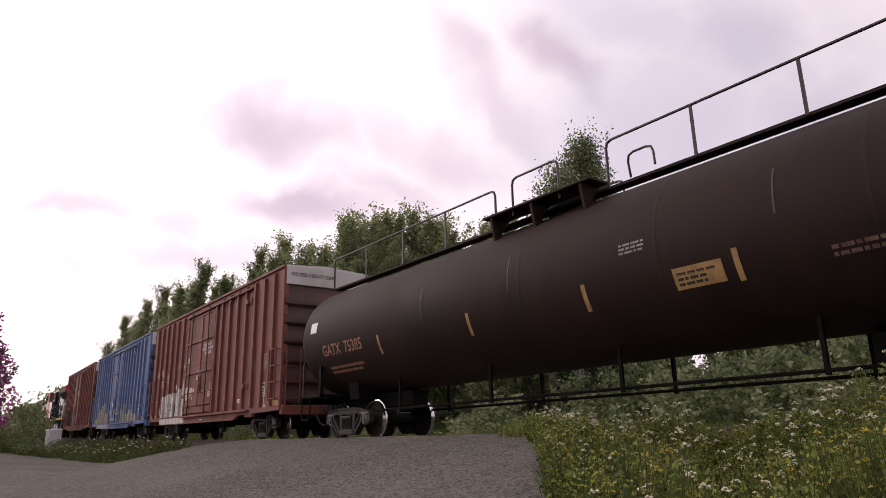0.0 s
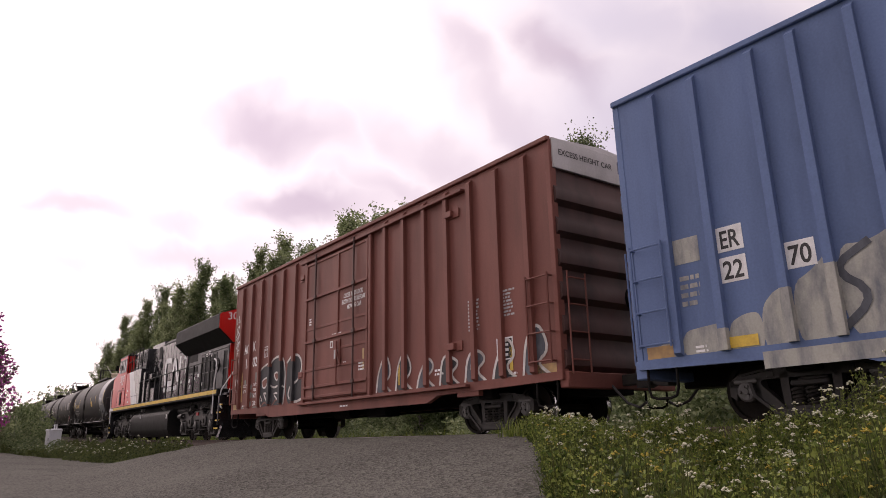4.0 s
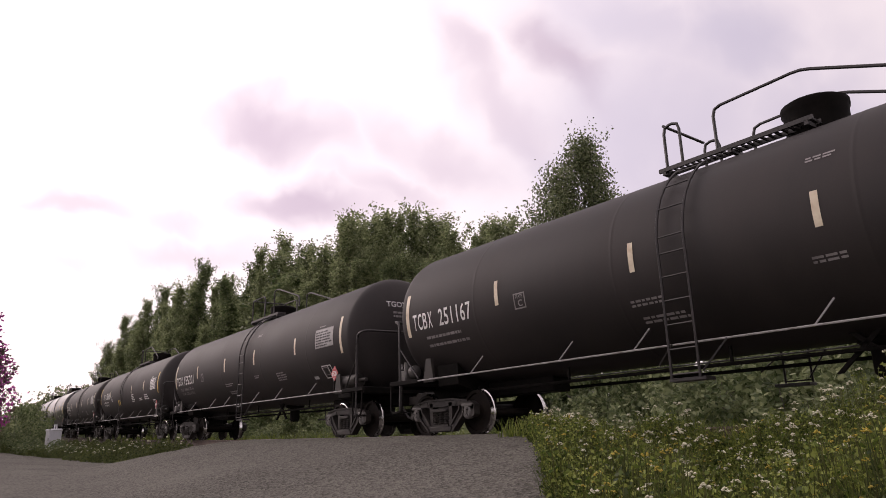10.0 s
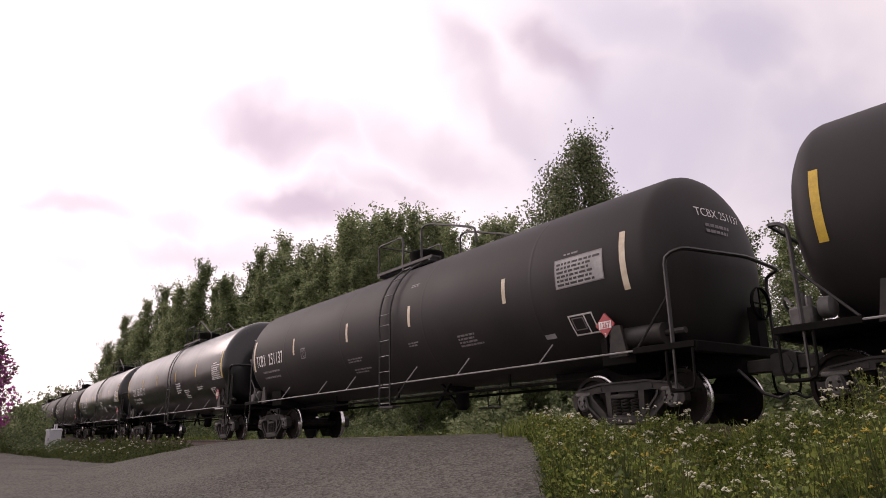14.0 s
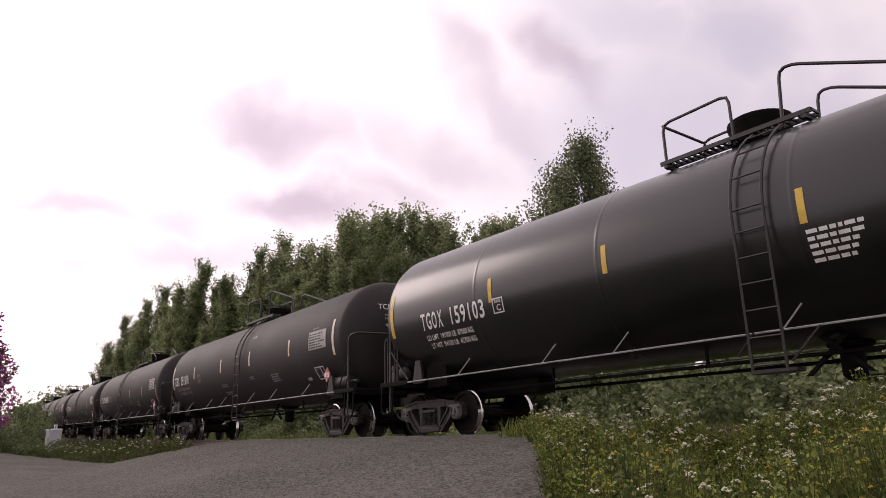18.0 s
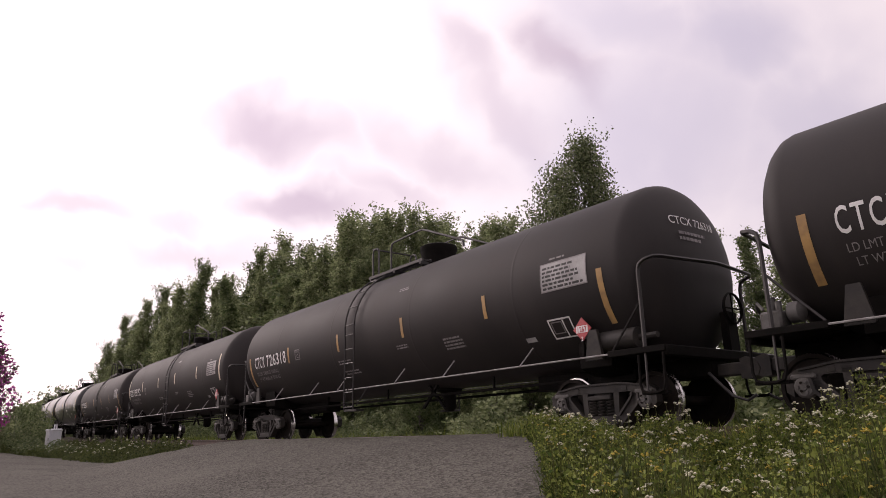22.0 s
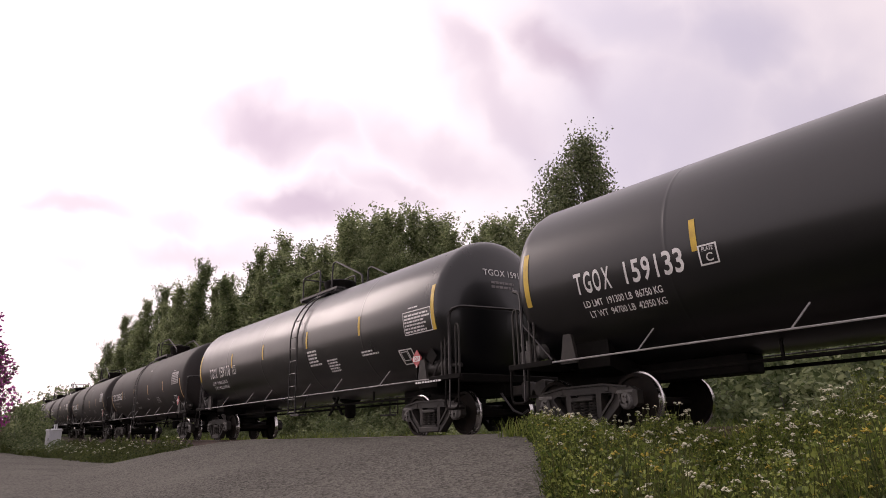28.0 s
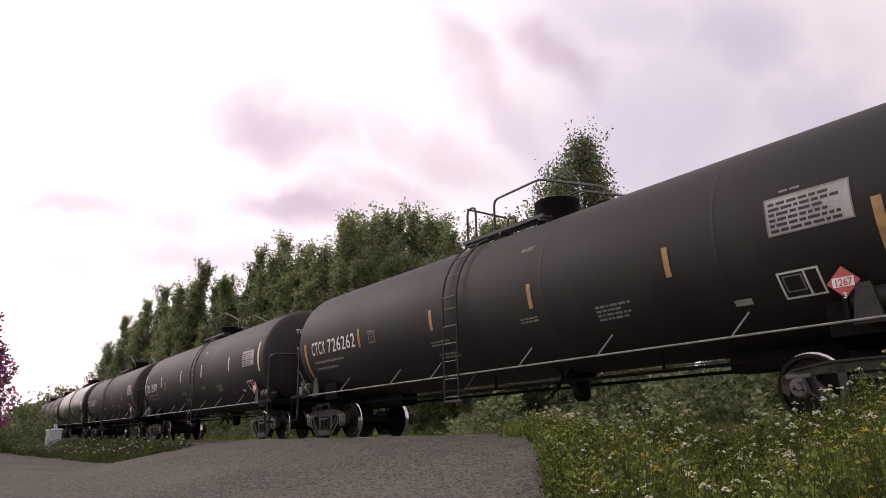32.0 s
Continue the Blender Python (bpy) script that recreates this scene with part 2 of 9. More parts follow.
M = {
    "tank": paint("matte_black_tank_paint", (0.017, 0.0140, 0.0138), 0.62, dirt=(0.036, 0.029, 0.027), amount=0.7, scale=0.8, streak=3.0, fine=60, bump=0.0006, spec=0.32),
    "tank_gloss": paint("gloss_black_tank_paint", (0.006, 0.006, 0.007), 0.30, dirt=(0.014, 0.012, 0.012), amount=0.5, scale=0.7, streak=3.0, fine=60, coat=0.15),
    "tank_old": paint("weathered_brown_black_tank_paint", (0.018, 0.0105, 0.009), 0.65, dirt=(0.036, 0.019, 0.015), amount=0.8, scale=0.9, streak=4.0, fine=50, bump=0.0008, spec=0.15),
    "grey_band": paint("grey_band_paint", (0.16, 0.165, 0.18), 0.45, dirt=(0.08, 0.08, 0.085), amount=0.7, scale=1.2, streak=4.0),
    "frame": paint("dirty_black_steel", (0.006, 0.0055, 0.005), 0.65, dirt=(0.016, 0.013, 0.012), amount=0.7, scale=3.0, fine=60, bump=0.001, spec=0.05),
    "rail_pipe": paint("grey_handrail", (0.30, 0.29, 0.29), 0.5, dirt=(0.12, 0.10, 0.09), amount=0.8, scale=5),
    "black_pipe": paint("black_pipe", (0.015, 0.013, 0.013), 0.5, dirt=(0.04, 0.03, 0.028), amount=0.5, scale=5),
    "cast": paint("cast_bogie_steel", (0.019, 0.017, 0.016), 0.6, dirt=(0.046, 0.040, 0.034), amount=0.9, scale=4, fine=50, bump=0.002, spec=0.3),
    "wheel": paint("rusty_wheel_plate", (0.010, 0.008, 0.007), 0.75, dirt=(0.022, 0.016, 0.012), amount=0.8, scale=5, bump=0.001, spec=0.12),
    "wheel_grey": paint("dull_grey_castings", (0.10, 0.095, 0.09), 0.55, dirt=(0.045, 0.04, 0.036), amount=0.8, scale=6, bump=0.001),
    "tread": paint("polished_wheel_tread", (0.62, 0.61, 0.60), 0.22, metal=1.0, dirt=(0.4, 0.38, 0.36), amount=0.5, scale=8),
    "rail": paint("rusty_rail_steel", (0.09, 0.060, 0.045), 0.7, dirt=(0.05, 0.035, 0.03), amount=0.8, scale=4),
    "rail_head": paint("bright_rail_head", (0.55, 0.54, 0.53), 0.25, metal=1.0),
    "yellow": paint("yellow_reflective_tape", (0.64, 0.43, 0.05), 0.45, dirt=(0.44, 0.27, 0.04), amount=0.8, scale=6),
    "yellow_faded": paint("faded_yellow_reflective_tape", (0.42, 0.25, 0.09), 0.5, dirt=(0.18, 0.11, 0.06), amount=0.9, scale=5),
    "cream": paint("pale_reflective_tape", (0.66, 0.58, 0.44), 0.45, dirt=(0.42, 0.30, 0.18), amount=0.8, scale=5),
    "white": paint("white_lettering", (0.74, 0.73, 0.72), 0.55, dirt=(0.45, 0.43, 0.42), amount=0.6, scale=4),
    "white_dim": paint("grimy_white_lettering", (0.24, 0.22, 0.22), 0.6, dirt=(0.10, 0.09, 0.09), amount=0.8, scale=4),
    "yellow_letter": paint("yellow_lettering", (0.60, 0.40, 0.10), 0.55, dirt=(0.35, 0.22, 0.07), amount=0.7, scale=4),
    "orange_letter": paint("faded_orange_lettering", (0.34, 0.15, 0.09), 0.6, dirt=(0.15, 0.07, 0.05), amount=0.8, scale=4),
    "panel": paint("pale_grey_data_panel", (0.40, 0.39, 0.39), 0.55, dirt=(0.2, 0.19, 0.18), amount=0.7, scale=3),
    "black_print": paint("black_print", (0.02, 0.018, 0.018), 0.55),
    "placard_red": paint("red_placard", (0.40, 0.035, 0.04), 0.4, dirt=(0.5, 0.2, 0.2), amount=0.3, scale=8),
    "box_red": paint("oxide_red_boxcar_paint", (0.190, 0.066, 0.051), 0.6, dirt=(0.095, 0.038, 0.031), amount=0.8, scale=0.9, streak=5.0, fine=30, bump=0.0012, spec=0.22),
    "box_blue": paint("faded_blue_boxcar_paint", (0.115, 0.170, 0.315), 0.6, dirt=(0.070, 0.100, 0.180), amount=0.8, scale=0.9, streak=5.0, fine=30, bump=0.0012, spec=0.22),
    "roof_white": paint("dusty_white_panel_paint", (0.46, 0.44, 0.44), 0.6, dirt=(0.3, 0.28, 0.27), amount=0.7, scale=1.5, streak=2),
    "spray_white": paint("chalky_white_spray_paint", (0.56, 0.54, 0.51), 0.75, dirt=(0.28, 0.23, 0.20), amount=0.9, scale=5, streak=2),
    "spray_grey": paint("pale_grey_spray_paint", (0.36, 0.35, 0.31), 0.75, dirt=(0.13, 0.14, 0.16), amount=0.95, scale=5, streak=3),
    "spray_black": paint("black_spray_paint", (0.02, 0.02, 0.022), 0.7, dirt=(0.06, 0.06, 0.065), amount=0.6, scale=3),
    "rust": paint("flaking_rust", (0.10, 0.045, 0.025), 0.85, dirt=(0.20, 0.15, 0.13), amount=0.9, scale=8, bump=0.002),
    "spray_soot": paint("thin_sooty_overspray", (0.055, 0.058, 0.07), 0.75, dirt=(0.12, 0.13, 0.15), amount=0.9, scale=4, streak=2),
    "spray_red": paint("dull_red_spray_paint", (0.19, 0.075, 0.055), 0.75, dirt=(0.10, 0.04, 0.03), amount=0.8, scale=4),
    "spray_green": paint("grey_green_spray_paint", (0.17, 0.18, 0.16), 0.75, dirt=(0.13, 0.09, 0.08), amount=0.8, scale=4),
    "loco_red": paint("locomotive_red_paint", (0.50, 0.014, 0.009), 0.32, dirt=(0.38, 0.012, 0.008), amount=0.5, scale=1.5, streak=3, spec=0.28),
    "loco_black": paint("locomotive_black_paint", (0.009, 0.009, 0.0105), 0.20, dirt=(0.026, 0.025, 0.026), amount=0.6, scale=1.2, streak=3, spec=0.5),
    "loco_dark": paint("sooty_black_steel", (0.009, 0.009, 0.009), 0.55, dirt=(0.018, 0.016, 0.015), amount=0.6, scale=3, spec=0.10),
    "loco_white": paint("locomotive_white_paint", (0.70, 0.69, 0.69), 0.42, dirt=(0.5, 0.48, 0.47), amount=0.5, scale=2, streak=3),
    "loco_grey": paint("worn_grey_door_frame", (0.042, 0.042, 0.045), 0.4, dirt=(0.018, 0.018, 0.018), amount=0.7, scale=3),
    "loco_cast": paint("grimy_locomotive_bogie", (0.018, 0.017, 0.0165), 0.5, dirt=(0.044, 0.039, 0.035), amount=0.8, scale=4, bump=0.002, spec=0.3),
    # side paints darkened: end-wall shade put into the colour, with grime; lock rods too
    "box_end": paint("grimy_shaded_red_end_wall", (0.070, 0.024, 0.019), 0.6, dirt=(0.025, 0.012, 0.010), amount=0.9, scale=1.2, streak=4),
    "box_end_blue": paint("grimy_shaded_blue_end_wall", (0.045, 0.062, 0.12), 0.6, dirt=(0.02, 0.025, 0.045), amount=0.9, scale=1.2, streak=4),
    "glass": paint("dark_window_glass", (0.006, 0.007, 0.008), 0.06, spec=0.35),
    "lamp_lens": paint("lamp_lens", (0.5, 0.5, 0.5), 0.15, spec=0.9),
    "red_lens": paint("red_marker", (0.45, 0.02, 0.02), 0.35),
    "box_cab": paint("white_cabinet_paint", (0.66, 0.67, 0.70), 0.5, dirt=(0.45, 0.45, 0.46), amount=0.6, scale=3, streak=2),
    "tie": paint("creosoted_tie_wood", (0.060, 0.045, 0.035), 0.85, dirt=(0.11, 0.09, 0.07), amount=0.8, scale=4, bump=0.004, random=0.3),
    "plank": paint("grey_crossing_timber", (0.22, 0.20, 0.18), 0.85, dirt=(0.12, 0.105, 0.09), amount=0.8, scale=3, bump=0.004, random=0.25),
    "bark": paint("grey_bark", (0.16, 0.145, 0.13), 0.9, dirt=(0.06, 0.05, 0.045), amount=0.9, scale=4, bump=0.01),
    "road": gravel("grey_gravel_road", (0.032, 0.030, 0.026), (0.150, 0.142, 0.122), 0.032, 0.025),
    "ballast": gravel("crushed_stone_ballast", (0.055, 0.048, 0.044), (0.17, 0.15, 0.14), 0.055, 0.03),
    "soil": gravel("weedy_soil", (0.035, 0.042, 0.020), (0.075, 0.075, 0.040), 0.07, 0.02),
    "leaf": leafy("aspen_leaves", (0.095, 0.135, 0.050), (0.40, 0.44, 0.24), through=0.5),
    "leaf_dark": leafy("dark_leaves", (0.060, 0.095, 0.034), (0.26, 0.30, 0.15), through=0.5),
    "leaf_lone": leafy("dark_aspen_leaves", (0.055, 0.080, 0.030), (0.25, 0.28, 0.15), through=0.4),
    "leaf_mauve": leafy("mauve_tinged_leaves", (0.06, 0.07, 0.04), (0.14, 0.12, 0.09), odd=(0.50, 0.09, 0.36), odd_share=0.55),
    "grass": leafy("meadow_grass", (0.060, 0.105, 0.014), (0.27, 0.31, 0.072), rough=0.6),
    # darker copy of the grass: shade low among the stems, put into the colour
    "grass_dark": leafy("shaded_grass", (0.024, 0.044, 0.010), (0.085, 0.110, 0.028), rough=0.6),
    "weed": leafy("leafy_weeds", (0.050, 0.096, 0.014), (0.31, 0.35, 0.080), rough=0.6),
    "verge": leafy("ragged_verge_grass", (0.030, 0.052, 0.014), (0.15, 0.17, 0.055), rough=0.6),
    "stem": leafy("weed_stems", (0.050, 0.070, 0.018), (0.14, 0.145, 0.045), rough=0.6),
    "petal_white": leafy("white_umbels", (0.60, 0.58, 0.42), (0.86, 0.84, 0.68), rough=0.7, through=0.2),
    "petal_green": leafy("pale_green_flower_heads", (0.24, 0.26, 0.15), (0.48, 0.47, 0.34), rough=0.7, through=0.2),
    "petal_yellow": leafy("yellow_flowers", (0.45, 0.33, 0.04), (0.55, 0.45, 0.10), rough=0.7, through=0.2),
}
# ---------------------------------------------------------------- mesh helpers


class Geo:
    """Collects vertices and faces for one mesh."""

    def __init__(self):
        self.v, self.f = [], []

    def add(self, vs, fs):
        k = len(self.v)
        self.v.extend(tuple(p) for p in vs)
        self.f.extend(tuple(i + k for i in f) for f in fs)
        return self

    def box(self, x0, x1, y0, y1, z0, z1, c=0.0):
        """A box, its edges chamfered by c."""
        if c <= 0:
            vs = [(x, y, z) for x in (x0, x1) for y in (y0, y1) for z in (z0, z1)]
            return self.add(vs, [(0, 1, 3, 2), (4, 6, 7, 5), (0, 4, 5, 1), (2, 3, 7, 6), (0, 2, 6, 4), (1, 5, 7, 3)])
        cx, cy, cz = (x0 + x1) / 2, (y0 + y1) / 2, (z0 + z1) / 2
        hx, hy, hz = abs(x1 - x0) / 2, abs(y1 - y0) / 2, abs(z1 - z0) / 2
        c = min(c, hx * 0.9, hy * 0.9, hz * 0.9)
        bm = bmesh.new()
        for sx in (-1, 1):
            for sy in (-1, 1):
                for sz in (-1, 1):
                    for ax in range(3):
                        d = [hx, hy, hz]
                        for j in range(3):
                            if j != ax:
                                d[j] -= c
                        bm.verts.new((cx + sx * d[0], cy + sy * d[1], cz + sz * d[2]))
        bmesh.ops.convex_hull(bm, input=bm.verts)
        bm.verts.index_update()
        self.add([v.co[:] for v in bm.verts], [[v.index for v in f.verts] for f in bm.faces])
        bm.free()
        return self

    def rod(self, p, q, r, n=8, r2=None, caps=True):
        p, q = Vector(p), Vector(q)
        d = (q - p).normalized()
        a = d.orthogonal().normalized()
        b = d.cross(a)
        r2 = r if r2 is None else r2
        vs = []
        for k in range(n):
            w = a * math.cos(2 * math.pi * k / n) + b * math.sin(2 * math.pi * k / n)
            vs += [p + w * r, q + w * r2]
        fs = [(2 * k, 2 * ((k + 1) % n), 2 * ((k + 1) % n) + 1, 2 * k + 1) for k in range(n)]
        if caps:
            fs += [tuple(2 * k for k in reversed(range(n))), tuple(2 * k + 1 for k in range(n))]
        return self.add(vs, fs)

    def pipe(self, pts, r, n=6):
        """A bent tube through the points."""
        pts = [Vector(p) for p in pts]
        vs, fs = [], []
        ref = None
        for i, p in enumerate(pts):
            d = ((pts[min(i + 1, len(pts) - 1)] - p).normalized() + (p - pts[max(i - 1, 0)]).normalized()).normalized()
            if ref is None:
                ref = d.orthogonal().normalized()
            a = (ref - d * ref.dot(d)).normalized()
            ref = a
            b = d.cross(a)
            vs += [p + (a * math.cos(2 * math.pi * k / n) + b * math.sin(2 * math.pi * k / n)) * r for k in range(n)]
        for i in range(len(pts) - 1):
            for k in range(n):
                fs.append((i * n + k, i * n + (k + 1) % n, (i + 1) * n + (k + 1) % n, (i + 1) * n + k))
        fs.append(tuple(reversed(range(n))))
        fs.append(tuple((len(pts) - 1) * n + k for k in range(n)))
        return self.add(vs, fs)

    def lathe(self, profile, axis="x", n=24, at=(0, 0, 0), closed=False):
        """Turns (along, radius) pairs about an axis."""
        vs, fs = [], []
        m = len(profile)
        for a, r in profile:
            for k in range(n):
                w = 2 * math.pi * k / n
                c, s = r * math.cos(w), r * math.sin(w)
                p = {"x": (a, c, s), "y": (s, a, c), "z": (c, s, a)}[axis]
                vs.append((p[0] + at[0], p[1] + at[1], p[2] + at[2]))
        for i in range(m if closed else m - 1):
            j = (i + 1) % m
            for k in range(n):
                fs.append((i * n + k, i * n + (k + 1) % n, j * n + (k + 1) % n, j * n + k))
        if not closed:
            if profile[0][1] > 1e-4:
                fs.append(tuple(reversed(range(n))))
            if profile[-1][1] > 1e-4:
                fs.append(tuple((m - 1) * n + k for k in range(n)))
        return self.add(vs, fs)

    def prism(self, outline, y0, y1):
        """An outline in x, z pushed from y0 to y1."""
        n = len(outline)
        vs = [(x, y0, z) for x, z in outline] + [(x, y1, z) for x, z in outline]
        fs = [(k, (k + 1) % n, n + (k + 1) % n, n + k) for k in range(n)]
        fs += [tuple(reversed(range(n))), tuple(range(n, 2 * n))]
        return self.add(vs, fs)

    def prism_x(self, outline, x0, x1):
        """An outline in y, z pushed from x0 to x1."""
        n = len(outline)
        vs = [(x0, y, z) for y, z in outline] + [(x1, y, z) for y, z in outline]
        fs = [(k, (k + 1) % n, n + (k + 1) % n, n + k) for k in range(n)]
        fs += [tuple(reversed(range(n))), tuple(range(n, 2 * n))]
        return self.add(vs, fs)

    def mesh(self, name, smooth=40):
        me = bpy.data.meshes.new(name)
        me.from_pydata(self.v, [], self.f)
        bm = bmesh.new()
        bm.from_mesh(me)
        bmesh.ops.recalc_face_normals(bm, faces=bm.faces)
        bm.to_mesh(me)
        bm.free()
        if smooth:
            me.polygons.foreach_set("use_smooth", [True] * len(me.polygons))
            me.set_sharp_from_angle(angle=radians(smooth))
        return me

    def raw(self, name):
        me = bpy.data.meshes.new(name)
        me.from_pydata(self.v, [], self.f)
        return me


def part(name, geo, material, parent, label="", at=None):
    """Links one mesh as a part under a thing or under a part."""
    me = geo.mesh(name) if isinstance(geo, Geo) else geo
    if not me.materials:
        me.materials.append(M[material] if isinstance(material, str) else material)
    ob = new(name, me)
    ob.parent = parent
    if at is not None:
        ob.matrix_basis = at if isinstance(at, Matrix) else Matrix.Translation(at)
    return tagged(ob, label) if label else ob


def thing(name, label, category, group="", kind="", data=None):
    return tagged(new(name, data), label, category, group, kind)


_glyphs = {}


def lettering(words, size, bold=0.018):
    """Flat mesh of a line of words, left end at 0, cut into fine strips so that it can bend round a tank. Returns vertices, faces, width."""
    if (words, size, bold) in _glyphs:
        return _glyphs[words, size, bold]
    cu = bpy.data.curves.new("words", "FONT")
    cu.body, cu.size, cu.resolution_u, cu.offset = words, size, 3, size * bold
    ob = bpy.data.objects.new("words", cu)
    scene.collection.objects.link(ob)
    me = bpy.data.meshes.new_from_object(ob.evaluated_get(bpy.context.evaluated_depsgraph_get()))
    bpy.data.objects.remove(ob)
    bpy.data.curves.remove(cu)
    bm = bmesh.new()
    bm.from_mesh(me)
    bpy.data.meshes.remove(me)
    step = max(size * 0.22, 0.05)
    for k in range(-1, 6):
        bmesh.ops.bisect_plane(bm, geom=bm.verts[:] + bm.edges[:] + bm.faces[:], plane_co=(0, k * step, 0), plane_no=(0, 1, 0))
    bm.verts.index_update()
    vs = [v.co[:2] for v in bm.verts]
    fs = [[v.index for v in f.verts] for f in bm.faces]
    bm.free()
    wide = max((v[0] for v in vs), default=0)
    _glyphs[words, size, bold] = (vs, fs, wide)
    return _glyphs[words, size, bold]


def on_side(geo, vs, fs, x, z, wide=None, have=1.0, side=-1, y=1.55, lift=0.006):
    """Lays flat lettering or bars on an upright side wall; x is its end toward the train's tail."""
    k = (wide / have) if wide else 1.0
    geo.add([(x + a * k, side * (y + lift), z + b) for a, b in vs] if side < 0 else [(x - a * k, side * (y + lift), z + b) for a, b in vs], fs)


def on_tank(geo, vs, fs, x, z, wide=None, have=1.0, side=-1, r=1.5, zc=2.62, lift=0.006):
    """Wraps flat lettering or bars round a tank of radius r; z is the height of its foot."""
    k = (wide / have) if wide else 1.0
    a0 = math.asin(max(-1, min(1, (z - zc) / r)))
    rr = r + lift
    pts = []
    for u, w in vs:
        a = a0 + w / r
        pts.append((x + (u * k if side < 0 else -u * k), side * rr * math.cos(a), zc + rr * math.sin(a)))
    geo.add(pts, fs)


def strip(wd, ht, n=5):
    """Vertices and faces of an upright rectangle cut into n bands."""
    vs = []
    for k in range(n + 1):
        vs += [(0, ht * k / n), (wd, ht * k / n)]
    return vs, [(2 * k, 2 * k + 1, 2 * k + 3, 2 * k + 2) for k in range(n)]


def ring(wd, ht, b, n=4):
    """Vertices and faces of an upright rectangular frame of bar width b."""
    vs, fs = [], []
    for x0, x1, z0, z1 in ((0, wd, 0, b), (0, wd, ht - b, ht), (0, b, b, ht - b), (wd - b, wd, b, ht - b)):
        for k in range(n + 1):
            z = z0 + (z1 - z0) * k / n
            vs += [(x0, z), (x1, z)]
        i = len(vs) - 2 * (n + 1)
        fs += [(i + 2 * k, i + 2 * k + 1, i + 2 * k + 3, i + 2 * k + 2) for k in range(n)]
    return vs, fs


# ---------------------------------------------------------------- the line of the track
TRACK_Y, BEND, RISE, FADE = 10.511, 0.00279, 0.03184, 38.03
SPEED = 11.519


def track(s):
    """Rail level at s metres along the line: x, y, z, and the slope of y."""
    if s > 0:
        return s, TRACK_Y, RISE * FADE * (1 - math.exp(-s / FADE)), 0.0
    e = math.exp(s / FADE)
    return s, TRACK_Y + BEND * FADE * (FADE * (e - 1) - s), RISE * FADE * (e - 1), BEND * FADE * (e - 1)


def on_track(s, half):
    """The pose of a car centred at s whose bogies stand half a wheelbase before and behind."""
    a, b = Vector(track(s + half)[:3]), Vector(track(s - half)[:3])
    x = (a - b).normalized()
    y = Vector((0, 0, 1)).cross(x).normalized()
    z = x.cross(y)
    m = Matrix((x, y, z)).transposed().to_4x4()
    m.translation = (a + b) / 2
    return m


def smooth(t):
    t = max(0.0, min(1.0, t))
    return t * t * (3 - 2 * t)


def lerp_table(n, table):
    for (a, za), (b, zb) in zip(table, table[1:]):
        if n <= b:
            return za + (zb - za) * max(0.0, min(1.0, (n - a) / (b - a)))
    return table[-1][1]


BANK = ((-9.0, -1.2), (-5.0, -1.0), (-3.0, -0.72), (-1.9, -0.27), (1.9, -0.27), (3.0, -0.72), (6.0, -1.15), (14.0, -1.1), (60.0, -0.4))


def road_share(x, y):
    """1 on the ramp of the crossing road, 0 off it."""
    n = y - track(x)[1]
    left, right = -23.9 - 0.35 * (n + 1), -8.7 - 1.02 * (n + 0.6)
    return smooth((x - left) / 1.6 + 0.6) * smooth((right - x) / 1.2 + 0.6)


def ground_z(x, y):
    _, yt, zt, _ = track(x)
    n = y - yt
    bank = zt + lerp_table(n, BANK)
    lot = -1.2 + 0.3 * zt
    z = bank + (lot - bank) * smooth((-n - 3.0) / 5.0) if n < 0 else bank
    if -14 < n < 1.9 and -32 < x < 4:
        top = zt - 0.03
        ramp = top + (lot - top) * smooth((-n - 1.0) / 7.5) if n < -1.0 else zt - 0.20
        z = z + (ramp - z) * road_share(x, y)
    return z + 0.05 * noise.noise((x * 0.35, y * 0.35, 0)) * smooth((abs(n) - 2.2) / 2) + 0.012 * noise.noise((x * 2.0, y * 2.0, 5)) * smooth((abs(n) - 1.5))
# ---------------------------------------------------------------- ground, road, track


def graded(lo, a, b, hi, fine, grow=1.22):
    """Coordinates close together from a to b, ever wider outside."""
    mid = [a + fine * k for k in range(int((b - a) / fine) + 1)]
    right, d = [mid[-1]], fine
    while right[-1] < hi:
        d *= grow
        right.append(right[-1] + d)
    left, d = [mid[0]], fine
    while left[-1] > lo:
        d *= grow
        left.append(left[-1] - d)
    return list(reversed(left[1:])) + mid + right[1:]


def build_ground():
    xs, ys = graded(-3000, -46, 4, 1500, 0.5), graded(-1500, -2, 20, 3000, 0.4)
    g = Geo()
    g.v = [(x, y, ground_z(x, y)) for y in ys for x in xs]
    n = len(xs)
    g.f = [(j * n + i, j * n + i + 1, (j + 1) * n + i + 1, (j + 1) * n + i) for j in range(len(ys) - 1) for i in range(n - 1)]
    me = g.raw("ground")
    me.materials.append(M["soil"])
    me.polygons.foreach_set("use_smooth", [True] * len(me.polygons))
    return thing("ground", "weedy green and brown soil along a railway", "ground", kind="structure", data=me)


build_ground()

ROAD = ((-9.5, 9.2), (-8.2, 8.6), (-6.0, 6.7), (-3.3, 4.4), (1.5, 0.6), (6, -3), (6, -9), (-60, -9), (-60, 6.3), (-52, 6.4), (-43.5, 7.6), (-36, 7.6), (-31, 7.6), (-28.5, 8.4), (-26.0, 9.4), (-23.4, 10.0), (-23.0, 10.1), (-9.6, 9.5))


